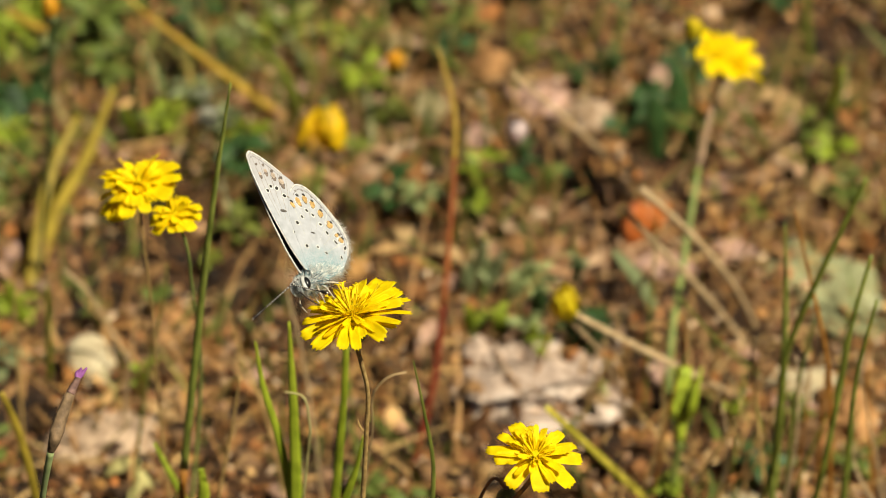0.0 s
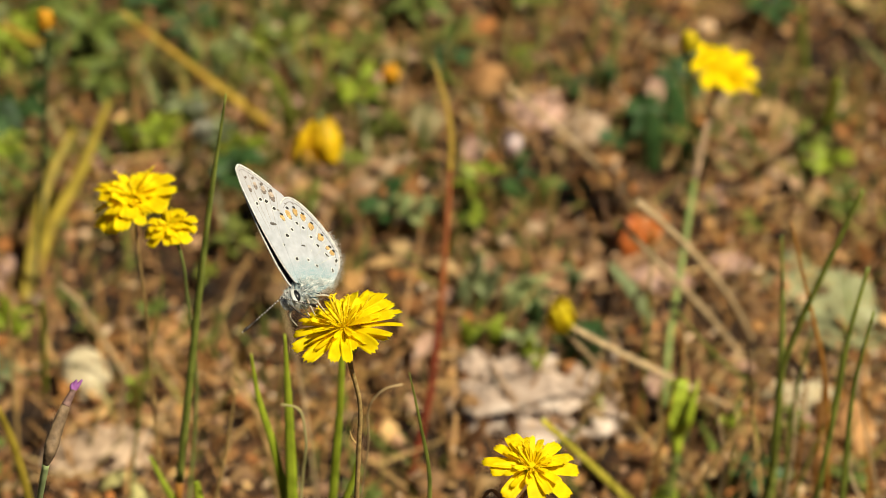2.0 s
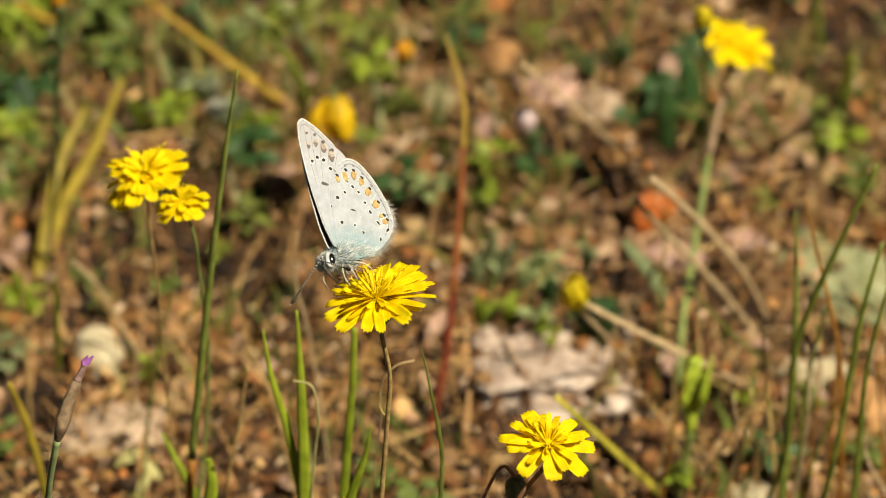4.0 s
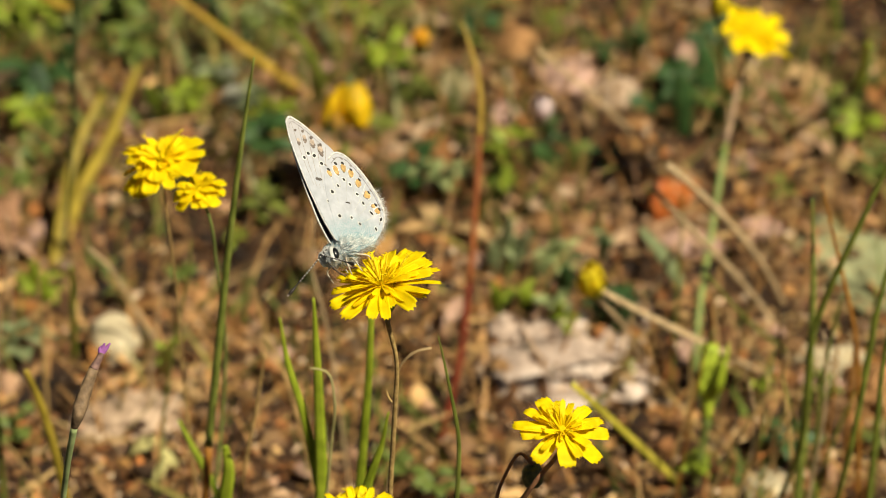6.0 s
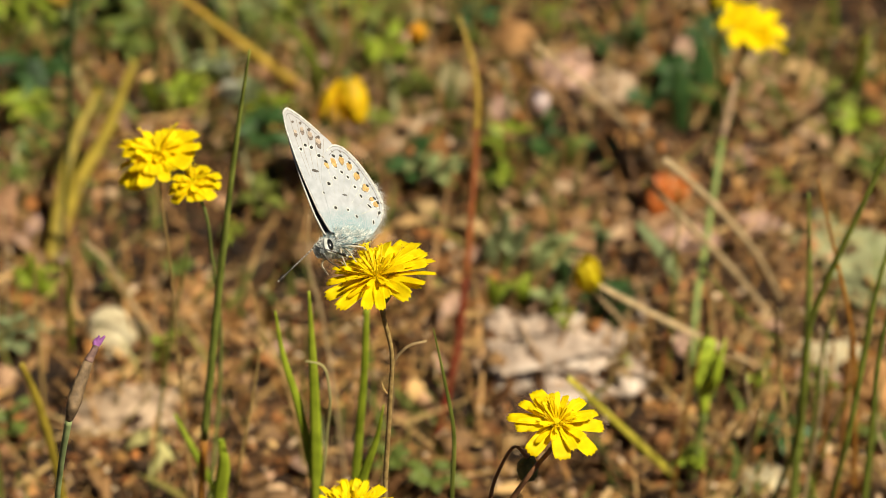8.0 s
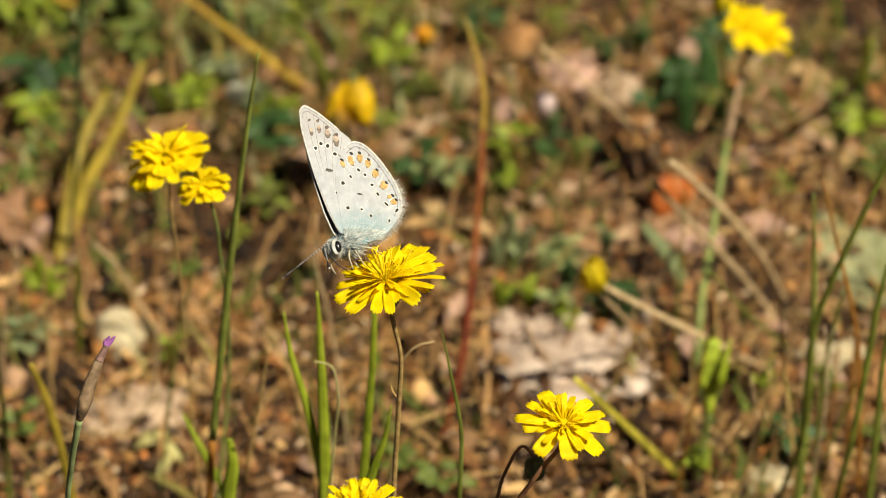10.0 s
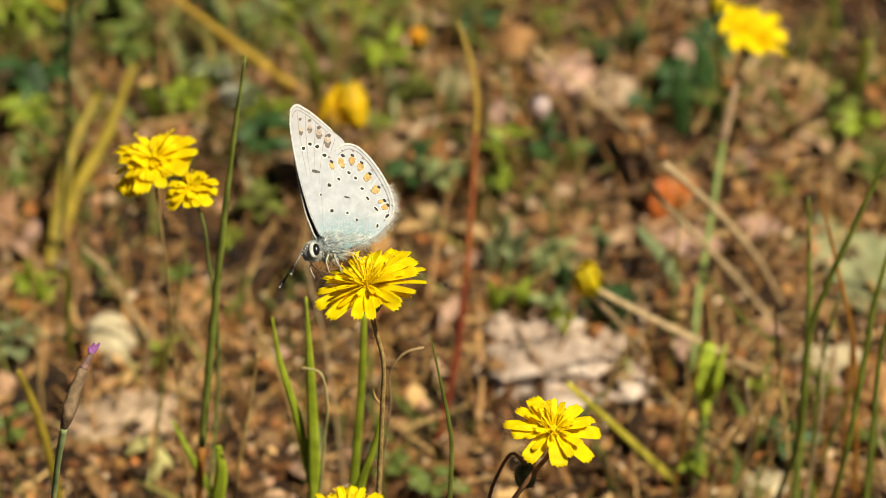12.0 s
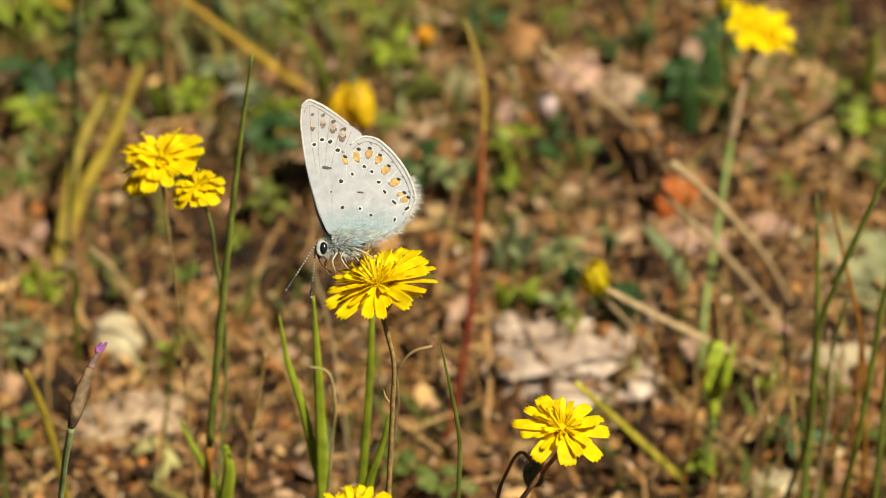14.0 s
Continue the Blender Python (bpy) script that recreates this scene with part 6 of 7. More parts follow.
def wing_sheet(points, y, depth, thick=0.07):
    """A thin, slightly bowed wing with both faces; the far face takes the second material."""
    line = outline(points)
    mid = sum(line, Vector()) / len(line)
    bm = bmesh.new()
    sides = []
    for face_y, slot in ((y, 0), (y + thick, 1)):
        rings = []
        for k in range(1, 7):
            rings.append([bm.verts.new(Vector((q.x, face_y + dome(q.x, q.z, depth), q.z)) * MM) for q in (mid.lerp(p, k / 6) for p in line)])
        centre = bm.verts.new(Vector((mid.x, face_y + dome(mid.x, mid.z, depth), mid.z)) * MM)
        n = len(line)
        for i in range(n):
            bm.faces.new((centre, rings[0][i], rings[0][(i + 1) % n])).material_index = slot
            for a, b in zip(rings, rings[1:]):
                bm.faces.new((a[i], b[i], b[(i + 1) % n], a[(i + 1) % n])).material_index = slot
        sides.append(rings[-1])
    for i in range(n):
        bm.faces.new((sides[0][i], sides[0][(i + 1) % n], sides[1][(i + 1) % n], sides[1][i]))
    bmesh.ops.recalc_face_normals(bm, faces=bm.faces)
    return bm


def inset(points, start, stop, amount):
    """A stretch of the outline moved inwards."""
    line = outline(points)
    mid = sum(line, Vector()) / len(line)
    a, b = int(start * len(line)), int(stop * len(line))
    return [q + (mid - q).normalized() * amount for q in line[a:b]]


def add_spot(wing, x, z, w, h, turn, mat, y, depth, name="wing_spot", point=None):
    """A patch of coloured scales; point draws it out to a tip in that direction."""
    bm = bmesh.new()
    rng = random.Random(int((x * 37 + z * 91) * 10))
    n = 18
    top, low = [], []
    for i in range(n):
        a = 2 * math.pi * i / n
        k = rng.uniform(0.86, 1.14)
        u, v = w * math.cos(a) * k, h * math.sin(a) * k
        dx, dz = u * math.cos(turn) - v * math.sin(turn), u * math.sin(turn) + v * math.cos(turn)
        if point:
            along = (dx * point[0] + dz * point[1]) / max(math.hypot(dx, dz), 1e-6)
            grow = 1 + 0.45 * max(0.0, along) ** 6 - 0.12 * max(0.0, -along) ** 3
            dx, dz = dx * grow, dz * grow
        px, pz = x + dx, z + dz
        d = dome(px, pz, depth)
        top.append(bm.verts.new(Vector((px, y + d - 0.02, pz)) * MM))
        low.append(bm.verts.new(Vector((px, y + d + 0.05, pz)) * MM))
    bm.faces.new(top)
    for i in range(n):
        bm.faces.new((top[i], top[(i + 1) % n], low[(i + 1) % n], low[i]))
    bmesh.ops.recalc_face_normals(bm, faces=bm.faces)
    part(name, bm, mat, wing, smooth=False)


def hairs(seeds, mat, parent, name, label="", width=0.05):
    """Fine tapered hairs: (root, tip) pairs in millimetres."""
    verts, faces = [], []
    for a, b in seeds:
        d = (b - a).normalized()
        s = d.cross(Vector((0, 1, 0.2))).normalized() * width
        u = s.cross(d).normalized() * width
        k = len(verts)
        verts += [(a + s) * MM, (a - s * 0.5 + u) * MM, (a - s * 0.5 - u) * MM, b * MM]
        faces += [(k, k + 1, k + 3), (k + 1, k + 2, k + 3), (k + 2, k, k + 3)]
    data = bpy.data.meshes.new(name)
    data.from_pydata(verts, [], faces)
    data.materials.append(mat)
    return tagged(shared(name, data, parent), label)


def build_butterfly():
    fly = thing("butterfly", "pale blue butterfly with closed spotted wings, feeding on a yellow hawkbit", "butterfly")
    rng = random.Random(4)
    near_fore = part("forewing", wing_sheet(FORE, 0.0, 0.3, 0.04), [WING_UNDER, WING_UPPER], fly, "chalky white underside with small black spots", smooth=False)
    near_hind = part("hindwing", wing_sheet(HIND, -0.03, 0.3, 0.025), [WING_UNDER, WING_UPPER], fly, "cream underside, orange spots, blue-green dusting", smooth=False)
    lean = Matrix.Translation((-0.42 * MM, 0.8 * MM, 0)) @ Matrix.Rotation(radians(2.0), 4, "X") @ Matrix.Rotation(radians(3.0), 4, "Y")
    for name, pts in (("forewing", FORE), ("hindwing", HIND)):
        ob = part(name, wing_sheet(pts, 0.1 if pts is HIND else 0.0, -0.1), [WING_UPPER, WING_UNDER], fly, "dark violet-brown upperside")
        ob.matrix_basis = lean
        if pts is FORE:
            bm = bmesh.new()
            sweep(bm, inset(FORE, 0.02, 0.42, 0.03), [0.14, 0.12, 0.1], 5, 0.8, 1, face=(0, -1, 0))
            part("leading_edge", bm, FRINGE, ob)
    # edges: a white fringe outside a thin grey line
    for wing, pts, a, b, y, dep in ((near_fore, FORE, 0.4, 0.74, -0.01, 0.3), (near_hind, HIND, 0.24, 0.8, -0.05, 0.3)):
        for amount, mat, r, name in ((0.0, FRINGE, 0.2, "fringe"), (0.6, EDGE_LINE, 0.085, "edge_line")):
            line = [q + Vector((0, y + dome(q.x, q.z, dep) + 0.02, 0)) for q in inset(pts, a, b, amount)]
            bm = bmesh.new()
            sweep(bm, line, [r * 0.6, r, r, r * 0.6], 5, 0.5, 1, face=(0, -1, 0))
            part(name, bm, mat, wing)
    # leading edge of the forewing
    bm = bmesh.new()
    sweep(bm, [q + Vector((0, 0.0, 0)) for q in inset(FORE, 0.02, 0.42, 0.05)], [0.16, 0.14, 0.1], 5, 0.8, 1, face=(0, -1, 0))
    part("leading_edge", bm, FRINGE, near_fore)
    # veins
    for x, z in ((2.6, 11.7), (4.6, 12.9), (6.4, 12.6), (7.9, 11.3), (9.2, 9.7), (10.1, 7.9), (10.2, 5.6)):
        bm = bmesh.new()
        root = Vector((2.2, 0, 3.0))
        end = Vector((x, 0, z))
        line = [root.lerp(end, k / 5) + Vector((0.35 * math.sin(math.pi * k / 5), 0, 0)) for k in range(2, 6)]
        line = [q + Vector((0, -0.03 + dome(q.x, q.z, 0.3), 0)) for q in line]
        sweep(bm, line, [0.03, 0.06, 0.05], 4, 0.2, 1, face=(0, -1, 0))
        part("vein", bm, VEIN, near_hind, smooth=False)
    for x, z in ((-1.6, 16.9), (-0.5, 16.6), (0.9, 15.8), (2.2, 14.9), (3.4, 14.0)):
        bm = bmesh.new()
        root = Vector((0.6, 0, 3.4))
        end = Vector((x, 0, z))
        line = [root.lerp(end, k / 5) + Vector((-0.5 * math.sin(math.pi * k / 5), 0, 0)) for k in range(2, 6)]
        line = [q + Vector((0, 0.0 + dome(q.x, q.z, 0.3), 0)) for q in line]
        sweep(bm, line, [0.03, 0.06, 0.05], 4, 0.2, 1, face=(0, -1, 0))
        part("vein", bm, DARK_VEIN, near_fore, smooth=False)
    # black spots ringed with white
    ring = lambda wing, x, z, w, h, turn, y, dep: (add_spot(wing, x, z, w + 0.14, h + 0.14, turn, SPOT_WHITE, y, dep, "spot_ring"), add_spot(wing, x, z, w, h, turn, SPOT_BLACK, y - 0.03, dep))
    for x, z, w, h, turn in ((2.1, 7.98, 0.27, 0.22, 0.3), (3.45, 8.83, 0.17, 0.22, 0.6), (4.92, 9.73, 0.25, 0.19, -0.4), (5.8, 9.14, 0.22, 0.18, -0.6), (6.62, 7.89, 0.24, 0.17, 0), (7.33, 6.73, 0.26, 0.17, -0.8), (8.46, 5.49, 0.36, 0.14, -0.7), (2.26, 4.84, 0.23, 0.2, 0), (4.36, 4.7, 0.18, 0.15, 0), (5.63, 3.93, 0.2, 0.14, -0.7), (8.51, 3.42, 0.15, 0.28, -0.2), (10.0, 4.75, 0.34, 0.17, 0.7)):
        ring(near_hind, x, z, w, h, turn, -0.03, 0.3)
    for x, z, w, h, turn in ((-1.05, 12.36, 0.24, 0.2, 0.2), (-0.11, 12.96, 0.26, 0.2, 0.2), (0.85, 12.73, 0.3, 0.22, 0.5), (1.75, 11.7, 0.28, 0.2, 0), (0.88, 6.73, 0.1, 0.14, 0)):
        ring(near_fore, x, z, w, h, turn, 0.0, 0.3)
    add_spot(near_fore, 0.4, 9.6, 0.56, 0.19, -0.15, SPOT_DARK, -0.02, 0.3)
    add_spot(near_hind, 4.4, 6.65, 0.42, 0.1, -0.1, SPOT_DARK, -0.05, 0.3)
    # orange crescents capped with black
    for x, z, w, h, cx, cz in ((2.57, 10.55, 0.38, 0.42, 2.6, 10.95), (3.96, 11.06, 0.48, 0.6, 4.25, 11.85), (5.5, 11.43, 0.52, 0.5, 5.6, 11.95), (6.68, 10.72, 0.54, 0.5, 6.8, 11.15), (7.55, 9.45, 0.55, 0.5, 7.85, 9.85), (8.66, 7.95, 0.62, 0.55, 9.0, 8.25), (9.25, 6.48, 0.34, 0.3, 9.7, 6.65), (9.82, 5.83, 0.48, 0.42, 10.15, 6.1)):
        inward = Vector((4.5 - x, 6.0 - z)).normalized()
        add_spot(near_hind, x + inward.x * 0.05, z + inward.y * 0.05, w + 0.08, h + 0.08, 0, SPOT_WHITE, -0.03, 0.3, "spot_ring", inward)
        add_spot(near_hind, x + inward.x * 0.1, z + inward.y * 0.1, w * 0.92, h * 0.92, 0.4, SPOT_GREY, -0.045, 0.3, "crescent", inward)
        add_spot(near_hind, x, z, w * 0.92, h * 0.92, 0.4, SPOT_ORANGE, -0.06, 0.3, "wing_spot", inward)
        add_spot(near_hind, cx, cz, 0.26, 0.17, -0.5, SPOT_BLACK, -0.09, 0.3)
        out = Vector((cx - 4.5, cz - 6.0)).normalized() * 0.62
        add_spot(near_hind, cx + out.x, cz + out.y, 0.2, 0.1, -0.7, SPOT_GREY, -0.05, 0.3)
    for x, z, w, gx, gz in ((-1.22, 14.6, 0.34, -1.25, 16.0), (0.03, 15.02, 0.4, 0.03, 15.95), (1.22, 14.46, 0.5, 1.25, 15.15), (2.32, 13.6, 0.6, 2.45, 14.2)):
        add_spot(near_fore, x - 0.03, z - 0.26, w * 0.85, w * 0.8, 0.3, SPOT_BROWN, -0.005, 0.3, "crescent", (-0.15, -0.99))
        add_spot(near_fore, x, z + 0.1, w * 0.75, w * 0.72, 0.3, SPOT_TAN, -0.02, 0.3)
        add_spot(near_fore, gx, gz, w * 0.7, w * 0.4, 0.4, SPOT_BROWN, -0.02, 0.3, "wing_spot", (0.1, -0.99))
    # body: head, thorax, abdomen
    def lump(name, centre, radii, mat, turn=0.0):
        bm = blob(radii, centre[0] + 3, 0.05, 3)
        ob = part(name, bm, mat, fly)
        ob.matrix_basis = Matrix.Translation(Vector(centre) * MM) @ Matrix.Rotation(turn, 4, "Y")
        return ob
    head = lump("head", (0.05, 1.15, 0.0), (0.98, 1.15, 1.05), BODY)
    thorax = lump("thorax", (2.2, 1.15, 0.65), (2.1, 1.5, 1.35), BODY, -0.12)
    abdomen = lump("abdomen", (6.0, 1.2, 2.5), (3.6, 1.1, 1.05), BODY, -0.3)
    for side in (-1, 1):
        bm = blob((0.46, 0.38, 0.76), 2, 0.02, 3)
        ob = part("eye", bm, EYE_BLACK, fly, "glossy black eye")
        ob.location = Vector((0.0, 1.15 + side * 1.08, 0.0)) * MM
        bm = bmesh.new()
        bmesh.ops.create_uvsphere(bm, u_segments=16, v_segments=8, radius=1.0)
        for v in bm.verts:
            v.co = Vector((v.co.x * 0.7, v.co.y * 0.22, v.co.z * 0.98)) * MM
        ring_ob = part("eye_rim", bm, FUR, fly, "white scales round the eye")
        ring_ob.location = Vector((-0.17, 1.15 + side * 0.94, 0.0)) * MM
    # fur on head, thorax and along the inner margin of the hindwing
    def coat(ob, centre, radii, count, length, mat, name):
        seeds = []
        c = Vector(centre)
        for _ in range(count):
            v = Vector((rng.gauss(0, 1), rng.gauss(0, 1), rng.gauss(0, 1))).normalized()
            if name == "head_fur" and abs(v.y) > 0.86:
                continue
            a = c + Vector((v.x * radii[0], v.y * radii[1], v.z * radii[2]))
            b = a + (v + Vector((0.55, 0, 0.1)) + Vector((rng.uniform(-0.3, 0.3), rng.uniform(-0.3, 0.3), rng.uniform(-0.3, 0.3)))) * length * rng.uniform(0.5, 1.1)
            seeds.append((a, b))
        hairs(seeds, mat, fly, name)
    coat(head, (0.05, 1.15, 0), (0.95, 1.1, 1.0), 1000, 0.42, FUR, "head_fur")
    coat(head, (0.05, 1.15, 0), (0.95, 1.05, 1.0), 24, 0.35, HORN_BLACK, "head_fur")
    coat(thorax, (2.2, 1.15, 0.65), (2.0, 1.4, 1.25), 700, 0.8, BLUE_FUR, "thorax_fur")
    coat(thorax, (2.2, 1.15, 0.5), (2.0, 1.45, 1.25), 700, 0.9, FUR, "thorax_fur")
    coat(thorax, (1.8, 1.15, 0.5), (1.9, 1.45, 1.2), 120, 0.7, DARK_FUR, "thorax_fur")
    coat(abdomen, (6.0, 1.2, 2.4), (3.4, 1.0, 1.0), 300, 0.4, FUR, "abdomen_fur")
    line = inset(HIND, 0.58, 0.97, 0.3)
    seeds = []
    for _ in range(1500):
        i = rng.randrange(len(line) - 1)
        q = line[i].lerp(line[i + 1], rng.random()) + Vector((0, rng.uniform(-0.1, 0.35), 0))
        out = (q - Vector((5.0, 0, 6.5))).normalized()
        seeds.append((q, q + (out + Vector((rng.uniform(-0.35, 0.45), rng.uniform(-0.5, 0.3), rng.uniform(-0.4, 0.3)))) * rng.uniform(0.4, 1.3)))
    hairs(seeds, FRINGE, near_hind, "margin_hair", "long white hairs of the wing margin", 0.022)
    seeds = []
    for _ in range(500):
        q = Vector((rng.uniform(0.8, 7.2), -0.32, 0))
        q.z = 1.5 + rng.gauss(0, 0.35)
        seeds.append((q, q + Vector((rng.uniform(0.4, 1.2), rng.uniform(-0.3, 0.02), rng.uniform(-0.2, 0.9))) * rng.uniform(0.7, 1.4)))
    hairs(seeds[:340], FUR, near_hind, "base_hair", "long pale hairs at the wing's root", 0.026)
    hairs(seeds[340:], BLUE_FUR, near_hind, "base_hair", "long bluish hairs at the wing's root", 0.026)
    # legs and tongue
    for line in ([(1.6, 0.0, -0.5), (1.0, -0.5, -1.6), (1.4, -0.4, -2.9)], [(2.4, -0.1, -0.5), (2.0, -0.9, -1.2), (2.9, -0.9, -2.6)], [(3.4, 0.0, 0.0), (4.4, -0.9, -0.4), (6.2, -0.8, -1.4)], [(1.2, 2.0, -0.5), (0.4, 2.4, -1.6), (0.8, 2.2, -3.0)], [(3.2, 2.0, -0.3), (4.2, 2.6, -1.0), (5.0, 2.4, -2.4)]):
        bm = bmesh.new()
        sweep(bm, line, [0.15, 0.12, 0.1, 0.06], 6, steps=6)
        part("leg", bm, LEG, fly)
    bm = bmesh.new()
    sweep(bm, [(-0.6, 1.1, -0.7), (-0.2, 0.6, -1.9), (1.0, 0.3, -2.9)], [0.12, 0.09, 0.06], 5)
    part("proboscis", bm, HORN_BLACK, fly, "thin dark tongue")
    return fly


def build_antenna(parent, length):
    """A ringed feeler along -z, its club at the far end."""
    horn = new("antenna")
    horn.parent = parent
    bm = bmesh.new()
    sweep(bm, [(0, 0, 0), (0, 0, -length * 0.5), (0, 0, -length * 0.8), (0, 0, -length * 0.92), (0, 0, -length)], [0.09, 0.085, 0.09, 0.25, 0.12], 6, steps=5)
    part("shaft", bm, HORN_BLACK, horn)
    for i in range(int(length * 0.72 / 0.42)):
        z = -0.3 - i * 0.42
        bm = bmesh.new()
        k = 1 - 0.55 * i / (length * 0.72 / 0.42)
        sweep(bm, [(0, 0, z), (0, 0, z - 0.08 * k), (0, 0, z - 0.16 * k)], [0.095, 0.09 + 0.03 * k, 0.095], 6, steps=1)
        part("pale_ring", bm, FRINGE, horn)
    bm = blob((0.13, 0.13, 0.13), 2, 0.0, 1)
    part("pale_tip", bm, FRINGE, horn).location = Vector((0, 0, -length)) * MM
    return horn


butterfly = build_butterfly()
antenna_near = build_antenna(butterfly, 7.2)
antenna_far = build_antenna(butterfly, 7.2)


nodding_bud()
purple_bud()
dry_tip()


def motions():
    walk(main_flower, [
        (0, pose(-0.004409, 0.340658, -0.002000, 0.380, -0.116, 0.013)),
        (0.5, pose(-0.004409, 0.340658, -0.002000, 0.255, -0.278, 0.009)),
        (1, pose(-0.004409, 0.340658, -0.002000, 0.188, 0.549, 0.005)),
        (1.5, pose(-0.004409, 0.340658, -0.002000, 0.491, -0.530, 0.016)),
        (2, pose(-0.004409, 0.340658, -0.002000, 0.423, -0.423, 0.014)),
        (2.5, pose(-0.004409, 0.340658, -0.002000, 0.213, 0.784, 0.005)),
        (3, pose(-0.004409, 0.340658, -0.002000, 0.097, 1.160, -0.001)),
        (5.5, pose(-0.004409, 0.340658, -0.002000, -0.239, 0.448, -0.011)),
        (6, pose(-0.004409, 0.340658, -0.002000, -0.162, 0.206, -0.007)),
        (6.5, pose(-0.004409, 0.340658, -0.002000, -0.090, -0.097, -0.002)),
        (7, pose(-0.004409, 0.340658, -0.002000, -0.059, -0.159, -0.001)),
        (7.5, pose(-0.004409, 0.340658, -0.002000, -0.415, 0.136, -0.015)),
        (10, pose(-0.004409, 0.340658, -0.002000, -0.012, 0.293, -0.002)),
        (10.5, pose(-0.004409, 0.340658, -0.002000, -0.066, 0.043, -0.002)),
        (11, pose(-0.004409, 0.340658, -0.002000, 0.033, -0.143, 0.002)),
        (11.5, pose(-0.004409, 0.340658, -0.002000, 0.070, -0.084, 0.003)),
        (12, pose(-0.004409, 0.340658, -0.002000, -0.069, -0.188, -0.001)),
        (12.5, pose(-0.004409, 0.340658, -0.002000, -0.013, 0.133, -0.001)),
        (13, pose(-0.004409, 0.340658, -0.002000, -0.033, 0.188, -0.002)),
        (13.5, pose(-0.004409, 0.340658, -0.002000, -0.084, 0.049, -0.003)),
        (14, pose(-0.004409, 0.340658, -0.002000, 0.000, 0.000, 0.000)),
    ])
    walk(lower_flower, [
        (0, pose(-0.001494, 0.324810, -0.002000, 0.021, -0.012, -0.003)),
        (0.5, pose(-0.001494, 0.324810, -0.002000, -0.022, -0.004, 0.004)),
        (1, pose(-0.001494, 0.324810, -0.002000, 0.189, 0.128, -0.042)),
        (1.5, pose(-0.001494, 0.324810, -0.002000, 0.041, -0.047, -0.004)),
        (2, pose(-0.001494, 0.324810, -0.002000, -0.052, -0.012, 0.010)),
        (2.5, pose(-0.001494, 0.324810, -0.002000, 0.125, 0.211, -0.036)),
        (3, pose(-0.001494, 0.324810, -0.002000, 0.095, 0.293, -0.036)),
        (5.5, pose(-0.001494, 0.324810, -0.002000, -0.050, 0.191, -0.004)),
        (6, pose(-0.001494, 0.324810, -0.002000, -0.021, 0.054, 0.000)),
        (6.5, pose(-0.001494, 0.324810, -0.002000, 0.002, -0.006, 0.000)),
        (7, pose(-0.001494, 0.324810, -0.002000, 0.027, -0.030, -0.003)),
        (7.5, pose(-0.001494, 0.324810, -0.002000, -0.135, 0.043, 0.021)),
        (10, pose(-0.001494, 0.324810, -0.002000, 0.028, 0.040, -0.008)),
        (10.5, pose(-0.001494, 0.324810, -0.002000, -0.012, -0.007, 0.003)),
        (11, pose(-0.001494, 0.324810, -0.002000, -0.059, -0.013, 0.011)),
        (11.5, pose(-0.001494, 0.324810, -0.002000, -0.019, -0.014, 0.004)),
        (12, pose(-0.001494, 0.324810, -0.002000, -0.067, -0.016, 0.013)),
        (12.5, pose(-0.001494, 0.324810, -0.002000, -0.013, -0.000, 0.002)),
        (13, pose(-0.001494, 0.324810, -0.002000, 0.043, 0.033, -0.010)),
        (13.5, pose(-0.001494, 0.324810, -0.002000, 0.001, -0.012, 0.001)),
        (14, pose(-0.001494, 0.324810, -0.002000, 0.000, 0.000, -0.000)),
    ])
    walk(butterfly, [
        (0, pose(-0.013429, 0.341788, 0.102611, -51.270, 29.725, 46.677)),
        (0.5, pose(-0.013820, 0.342008, 0.102607, -53.562, 29.836, 46.017)),
        (1, pose(-0.012157, 0.342310, 0.102916, -51.758, 31.607, 44.335)),
        (1.5, pose(-0.014347, 0.341511, 0.102503, -53.188, 29.018, 45.726)),
        (2, pose(-0.014144, 0.341644, 0.102507, -51.983, 28.904, 45.688)),
        (2.5, pose(-0.012007, 0.342308, 0.102981, -48.069, 29.776, 41.442)),
        (3, pose(-0.011123, 0.342821, 0.103405, -47.764, 29.232, 33.040)),
        (5.5, pose(-0.012425, 0.342979, 0.102782, -48.563, 29.604, 39.738)),
        (6, pose(-0.012943, 0.342647, 0.102513, -48.353, 29.092, 42.481)),
        (6.5, pose(-0.013482, 0.342397, 0.102335, -48.555, 27.957, 43.911)),
        (7, pose(-0.013560, 0.342341, 0.102308, -48.836, 28.351, 42.955)),
        (7.5, pose(-0.013015, 0.343020, 0.102377, -50.207, 29.693, 40.461)),
        (10, pose(-0.013074, 0.342554, 0.102652, -46.736, 23.356, 33.051)),
        (10.5, pose(-0.013605, 0.342683, 0.102653, -48.769, 22.568, 30.922)),
        (11, pose(-0.014040, 0.342439, 0.102561, -49.174, 22.158, 31.477)),
        (11.5, pose(-0.013934, 0.342295, 0.102478, -47.037, 21.891, 31.670)),
        (12, pose(-0.014185, 0.342811, 0.102816, -46.568, 20.627, 23.207)),
        (12.5, pose(-0.013639, 0.342896, 0.103085, -44.649, 19.085, 18.651)),
        (13, pose(-0.013351, 0.343050, 0.103253, -46.217, 19.956, 19.600)),
        (13.5, pose(-0.013748, 0.343013, 0.103110, -47.071, 16.309, 16.852)),
        (14, pose(-0.014197, 0.342675, 0.102902, -41.390, 4.423, 5.679)),
    ])
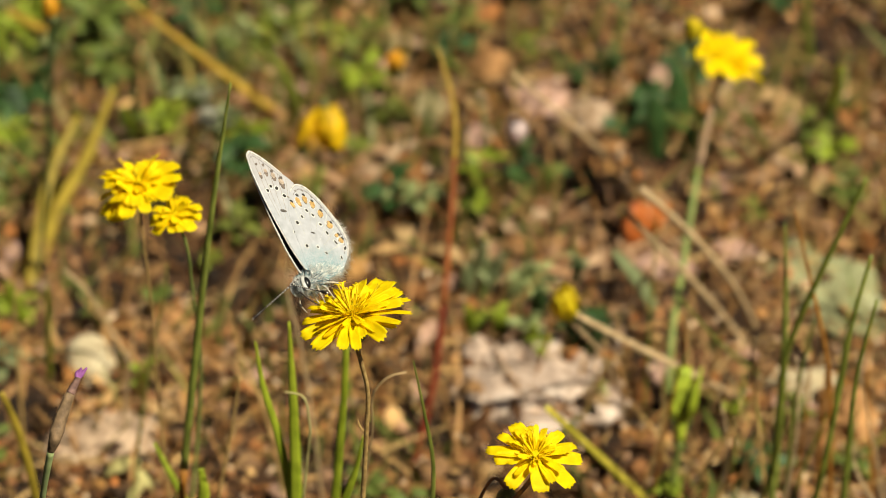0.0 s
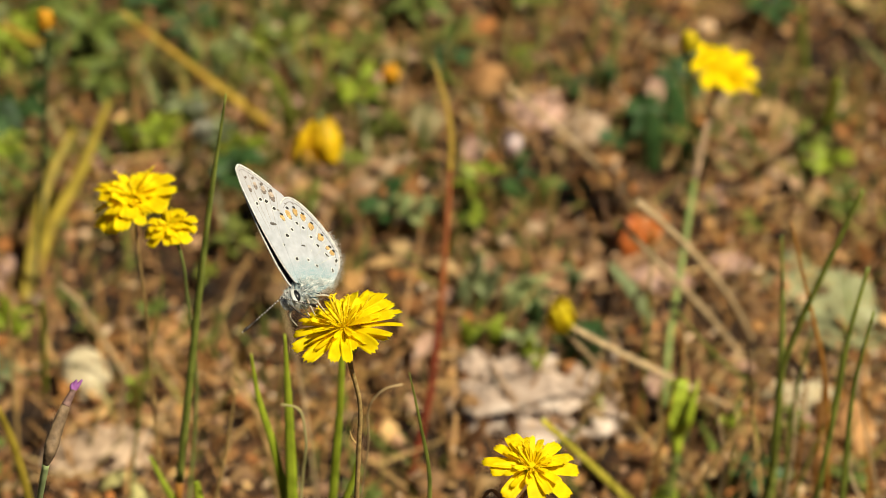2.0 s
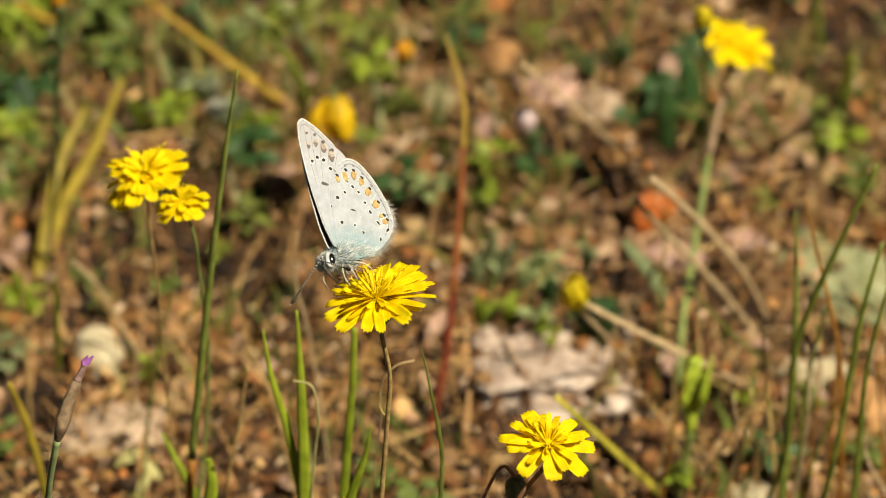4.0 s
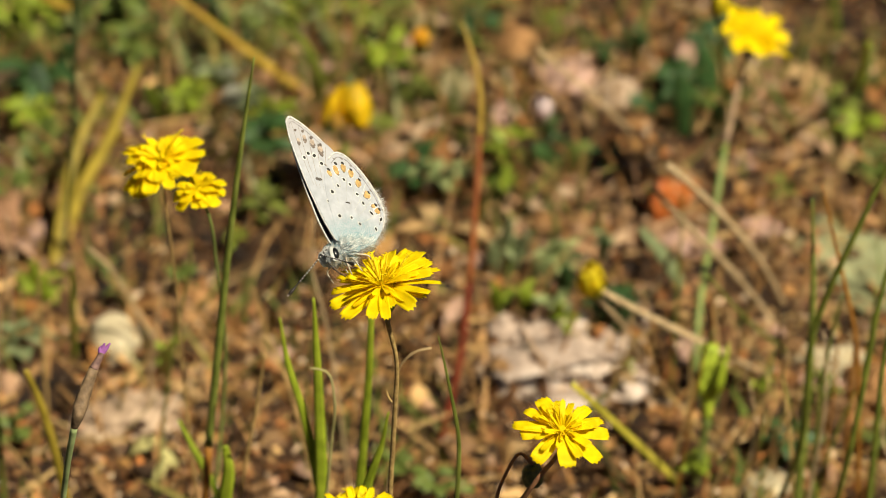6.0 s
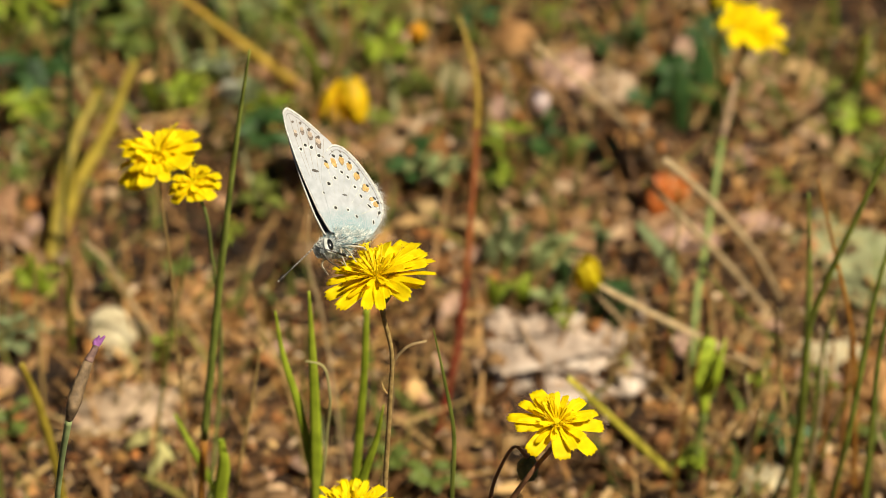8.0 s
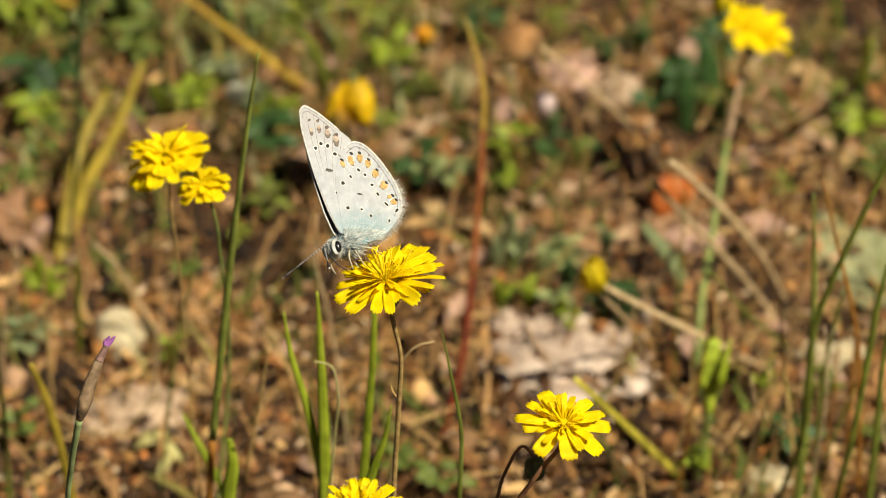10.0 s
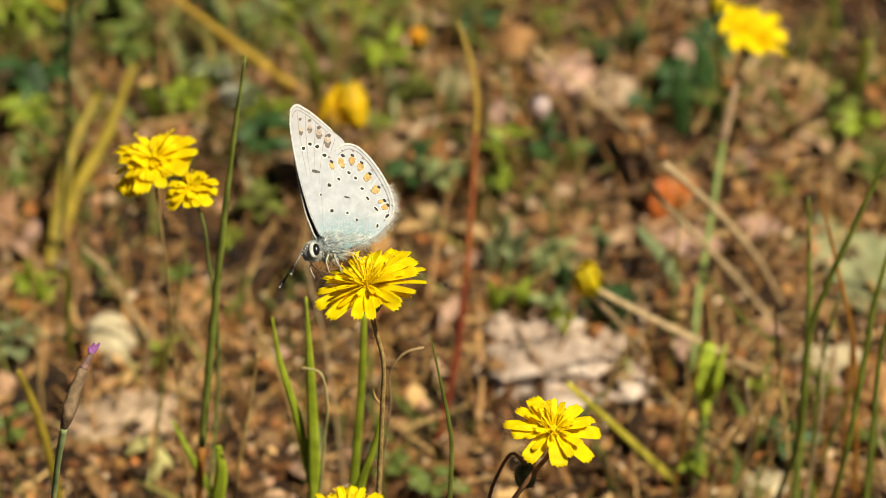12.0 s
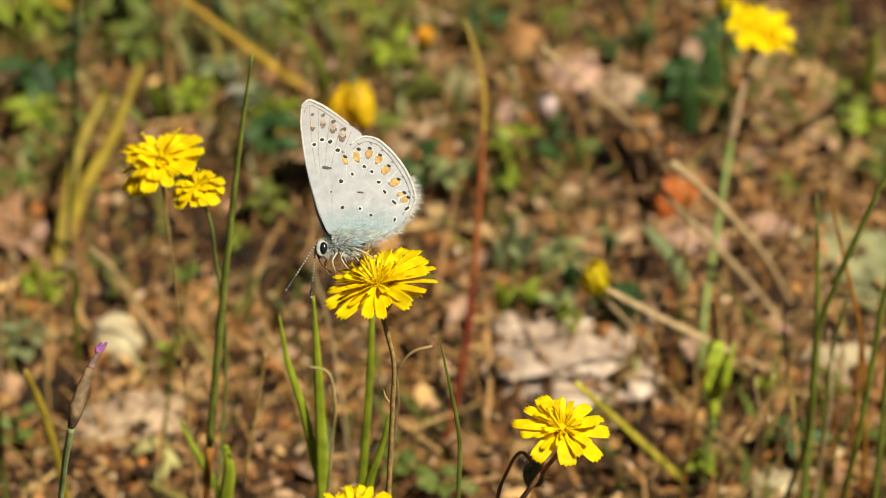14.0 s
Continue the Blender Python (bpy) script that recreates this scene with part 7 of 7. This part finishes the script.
    walk(antenna_near, [
        (0, pose(-0.00070, 0.00060, 0.00075, 66.15, 29.80, 19.66)),
        (0.5, pose(-0.00070, 0.00060, 0.00075, 67.62, 29.88, 20.26)),
        (1, pose(-0.00070, 0.00060, 0.00075, 65.14, 28.98, 18.75)),
        (1.5, pose(-0.00070, 0.00060, 0.00075, 65.83, 30.21, 19.82)),
        (2, pose(-0.00070, 0.00060, 0.00075, 65.96, 30.59, 20.12)),
        (2.5, pose(-0.00070, 0.00060, 0.00075, 55.91, 28.84, 15.54)),
        (3, pose(-0.00070, 0.00060, 0.00075, 34.06, 16.24, 5.01)),
        (5.5, pose(-0.00070, 0.00060, 0.00075, 51.58, 26.03, 12.75)),
        (6, pose(-0.00070, 0.00060, 0.00075, 52.15, 24.98, 12.38)),
        (6.5, pose(-0.00070, 0.00060, 0.00075, 53.73, 26.00, 13.34)),
        (7, pose(-0.00070, 0.00060, 0.00075, 57.29, 29.06, 16.12)),
        (7.5, pose(-0.00070, 0.00060, 0.00075, 51.67, 34.43, 17.06)),
        (10, pose(-0.00070, 0.00060, 0.00075, 43.62, 46.65, 19.58)),
        (10.5, pose(-0.00070, 0.00060, 0.00075, 35.10, 53.95, 18.29)),
        (11, pose(-0.00070, 0.00060, 0.00075, 33.50, 57.90, 18.91)),
        (11.5, pose(-0.00070, 0.00060, 0.00075, 19.95, 62.63, 12.22)),
        (12, pose(-0.00070, 0.00060, 0.00075, -5.57, 38.56, -1.95)),
        (12.5, pose(-0.00070, 0.00060, 0.00075, -32.34, 31.46, -9.34)),
        (13, pose(-0.00070, 0.00060, 0.00075, 26.62, 26.00, 6.25)),
        (13.5, pose(-0.00070, 0.00060, 0.00075, -16.32, 42.73, -6.42)),
        (14, pose(-0.00070, 0.00060, 0.00075, -17.84, 32.34, -5.21)),
    ])
    walk(antenna_far, [
        (0, pose(-0.00080, 0.00170, 0.00050, -55.58, 15.55, -8.23)),
        (0.5, pose(-0.00080, 0.00170, 0.00050, -53.96, 15.15, -7.75)),
        (1, pose(-0.00080, 0.00170, 0.00050, -55.11, 14.16, -7.42)),
        (1.5, pose(-0.00080, 0.00170, 0.00050, -54.62, 14.64, -7.59)),
        (2, pose(-0.00080, 0.00170, 0.00050, -55.37, 14.71, -7.75)),
        (2.5, pose(-0.00080, 0.00170, 0.00050, -58.91, 11.46, -6.48)),
        (3, pose(-0.00080, 0.00170, 0.00050, -61.39, 4.95, -2.94)),
        (5.5, pose(-0.00080, 0.00170, 0.00050, -58.57, 10.40, -5.84)),
        (6, pose(-0.00080, 0.00170, 0.00050, -58.12, 12.47, -6.95)),
        (6.5, pose(-0.00080, 0.00170, 0.00050, -57.92, 13.32, -7.39)),
        (7, pose(-0.00080, 0.00170, 0.00050, -58.33, 12.60, -7.05)),
        (7.5, pose(-0.00080, 0.00170, 0.00050, -57.99, 10.76, -5.97)),
        (10, pose(-0.00080, 0.00170, 0.00050, -48.55, 29.63, -13.61)),
        (10.5, pose(-0.00080, 0.00170, 0.00050, -44.99, 29.65, -12.51)),
        (11, pose(-0.00080, 0.00170, 0.00050, -47.77, 30.17, -13.61)),
        (11.5, pose(-0.00080, 0.00170, 0.00050, -48.76, 33.44, -15.50)),
        (12, pose(-0.00080, 0.00170, 0.00050, -43.16, 34.67, -14.08)),
        (12.5, pose(-0.00080, 0.00170, 0.00050, 4.80, -4.93, -0.21)),
        (13, pose(-0.00080, 0.00170, 0.00050, -45.55, 29.17, -12.47)),
        (13.5, pose(-0.00080, 0.00170, 0.00050, -44.69, 33.95, -14.30)),
        (14, pose(-0.00080, 0.00170, 0.00050, -26.12, 6.55, -1.52)),
    ])


motions()
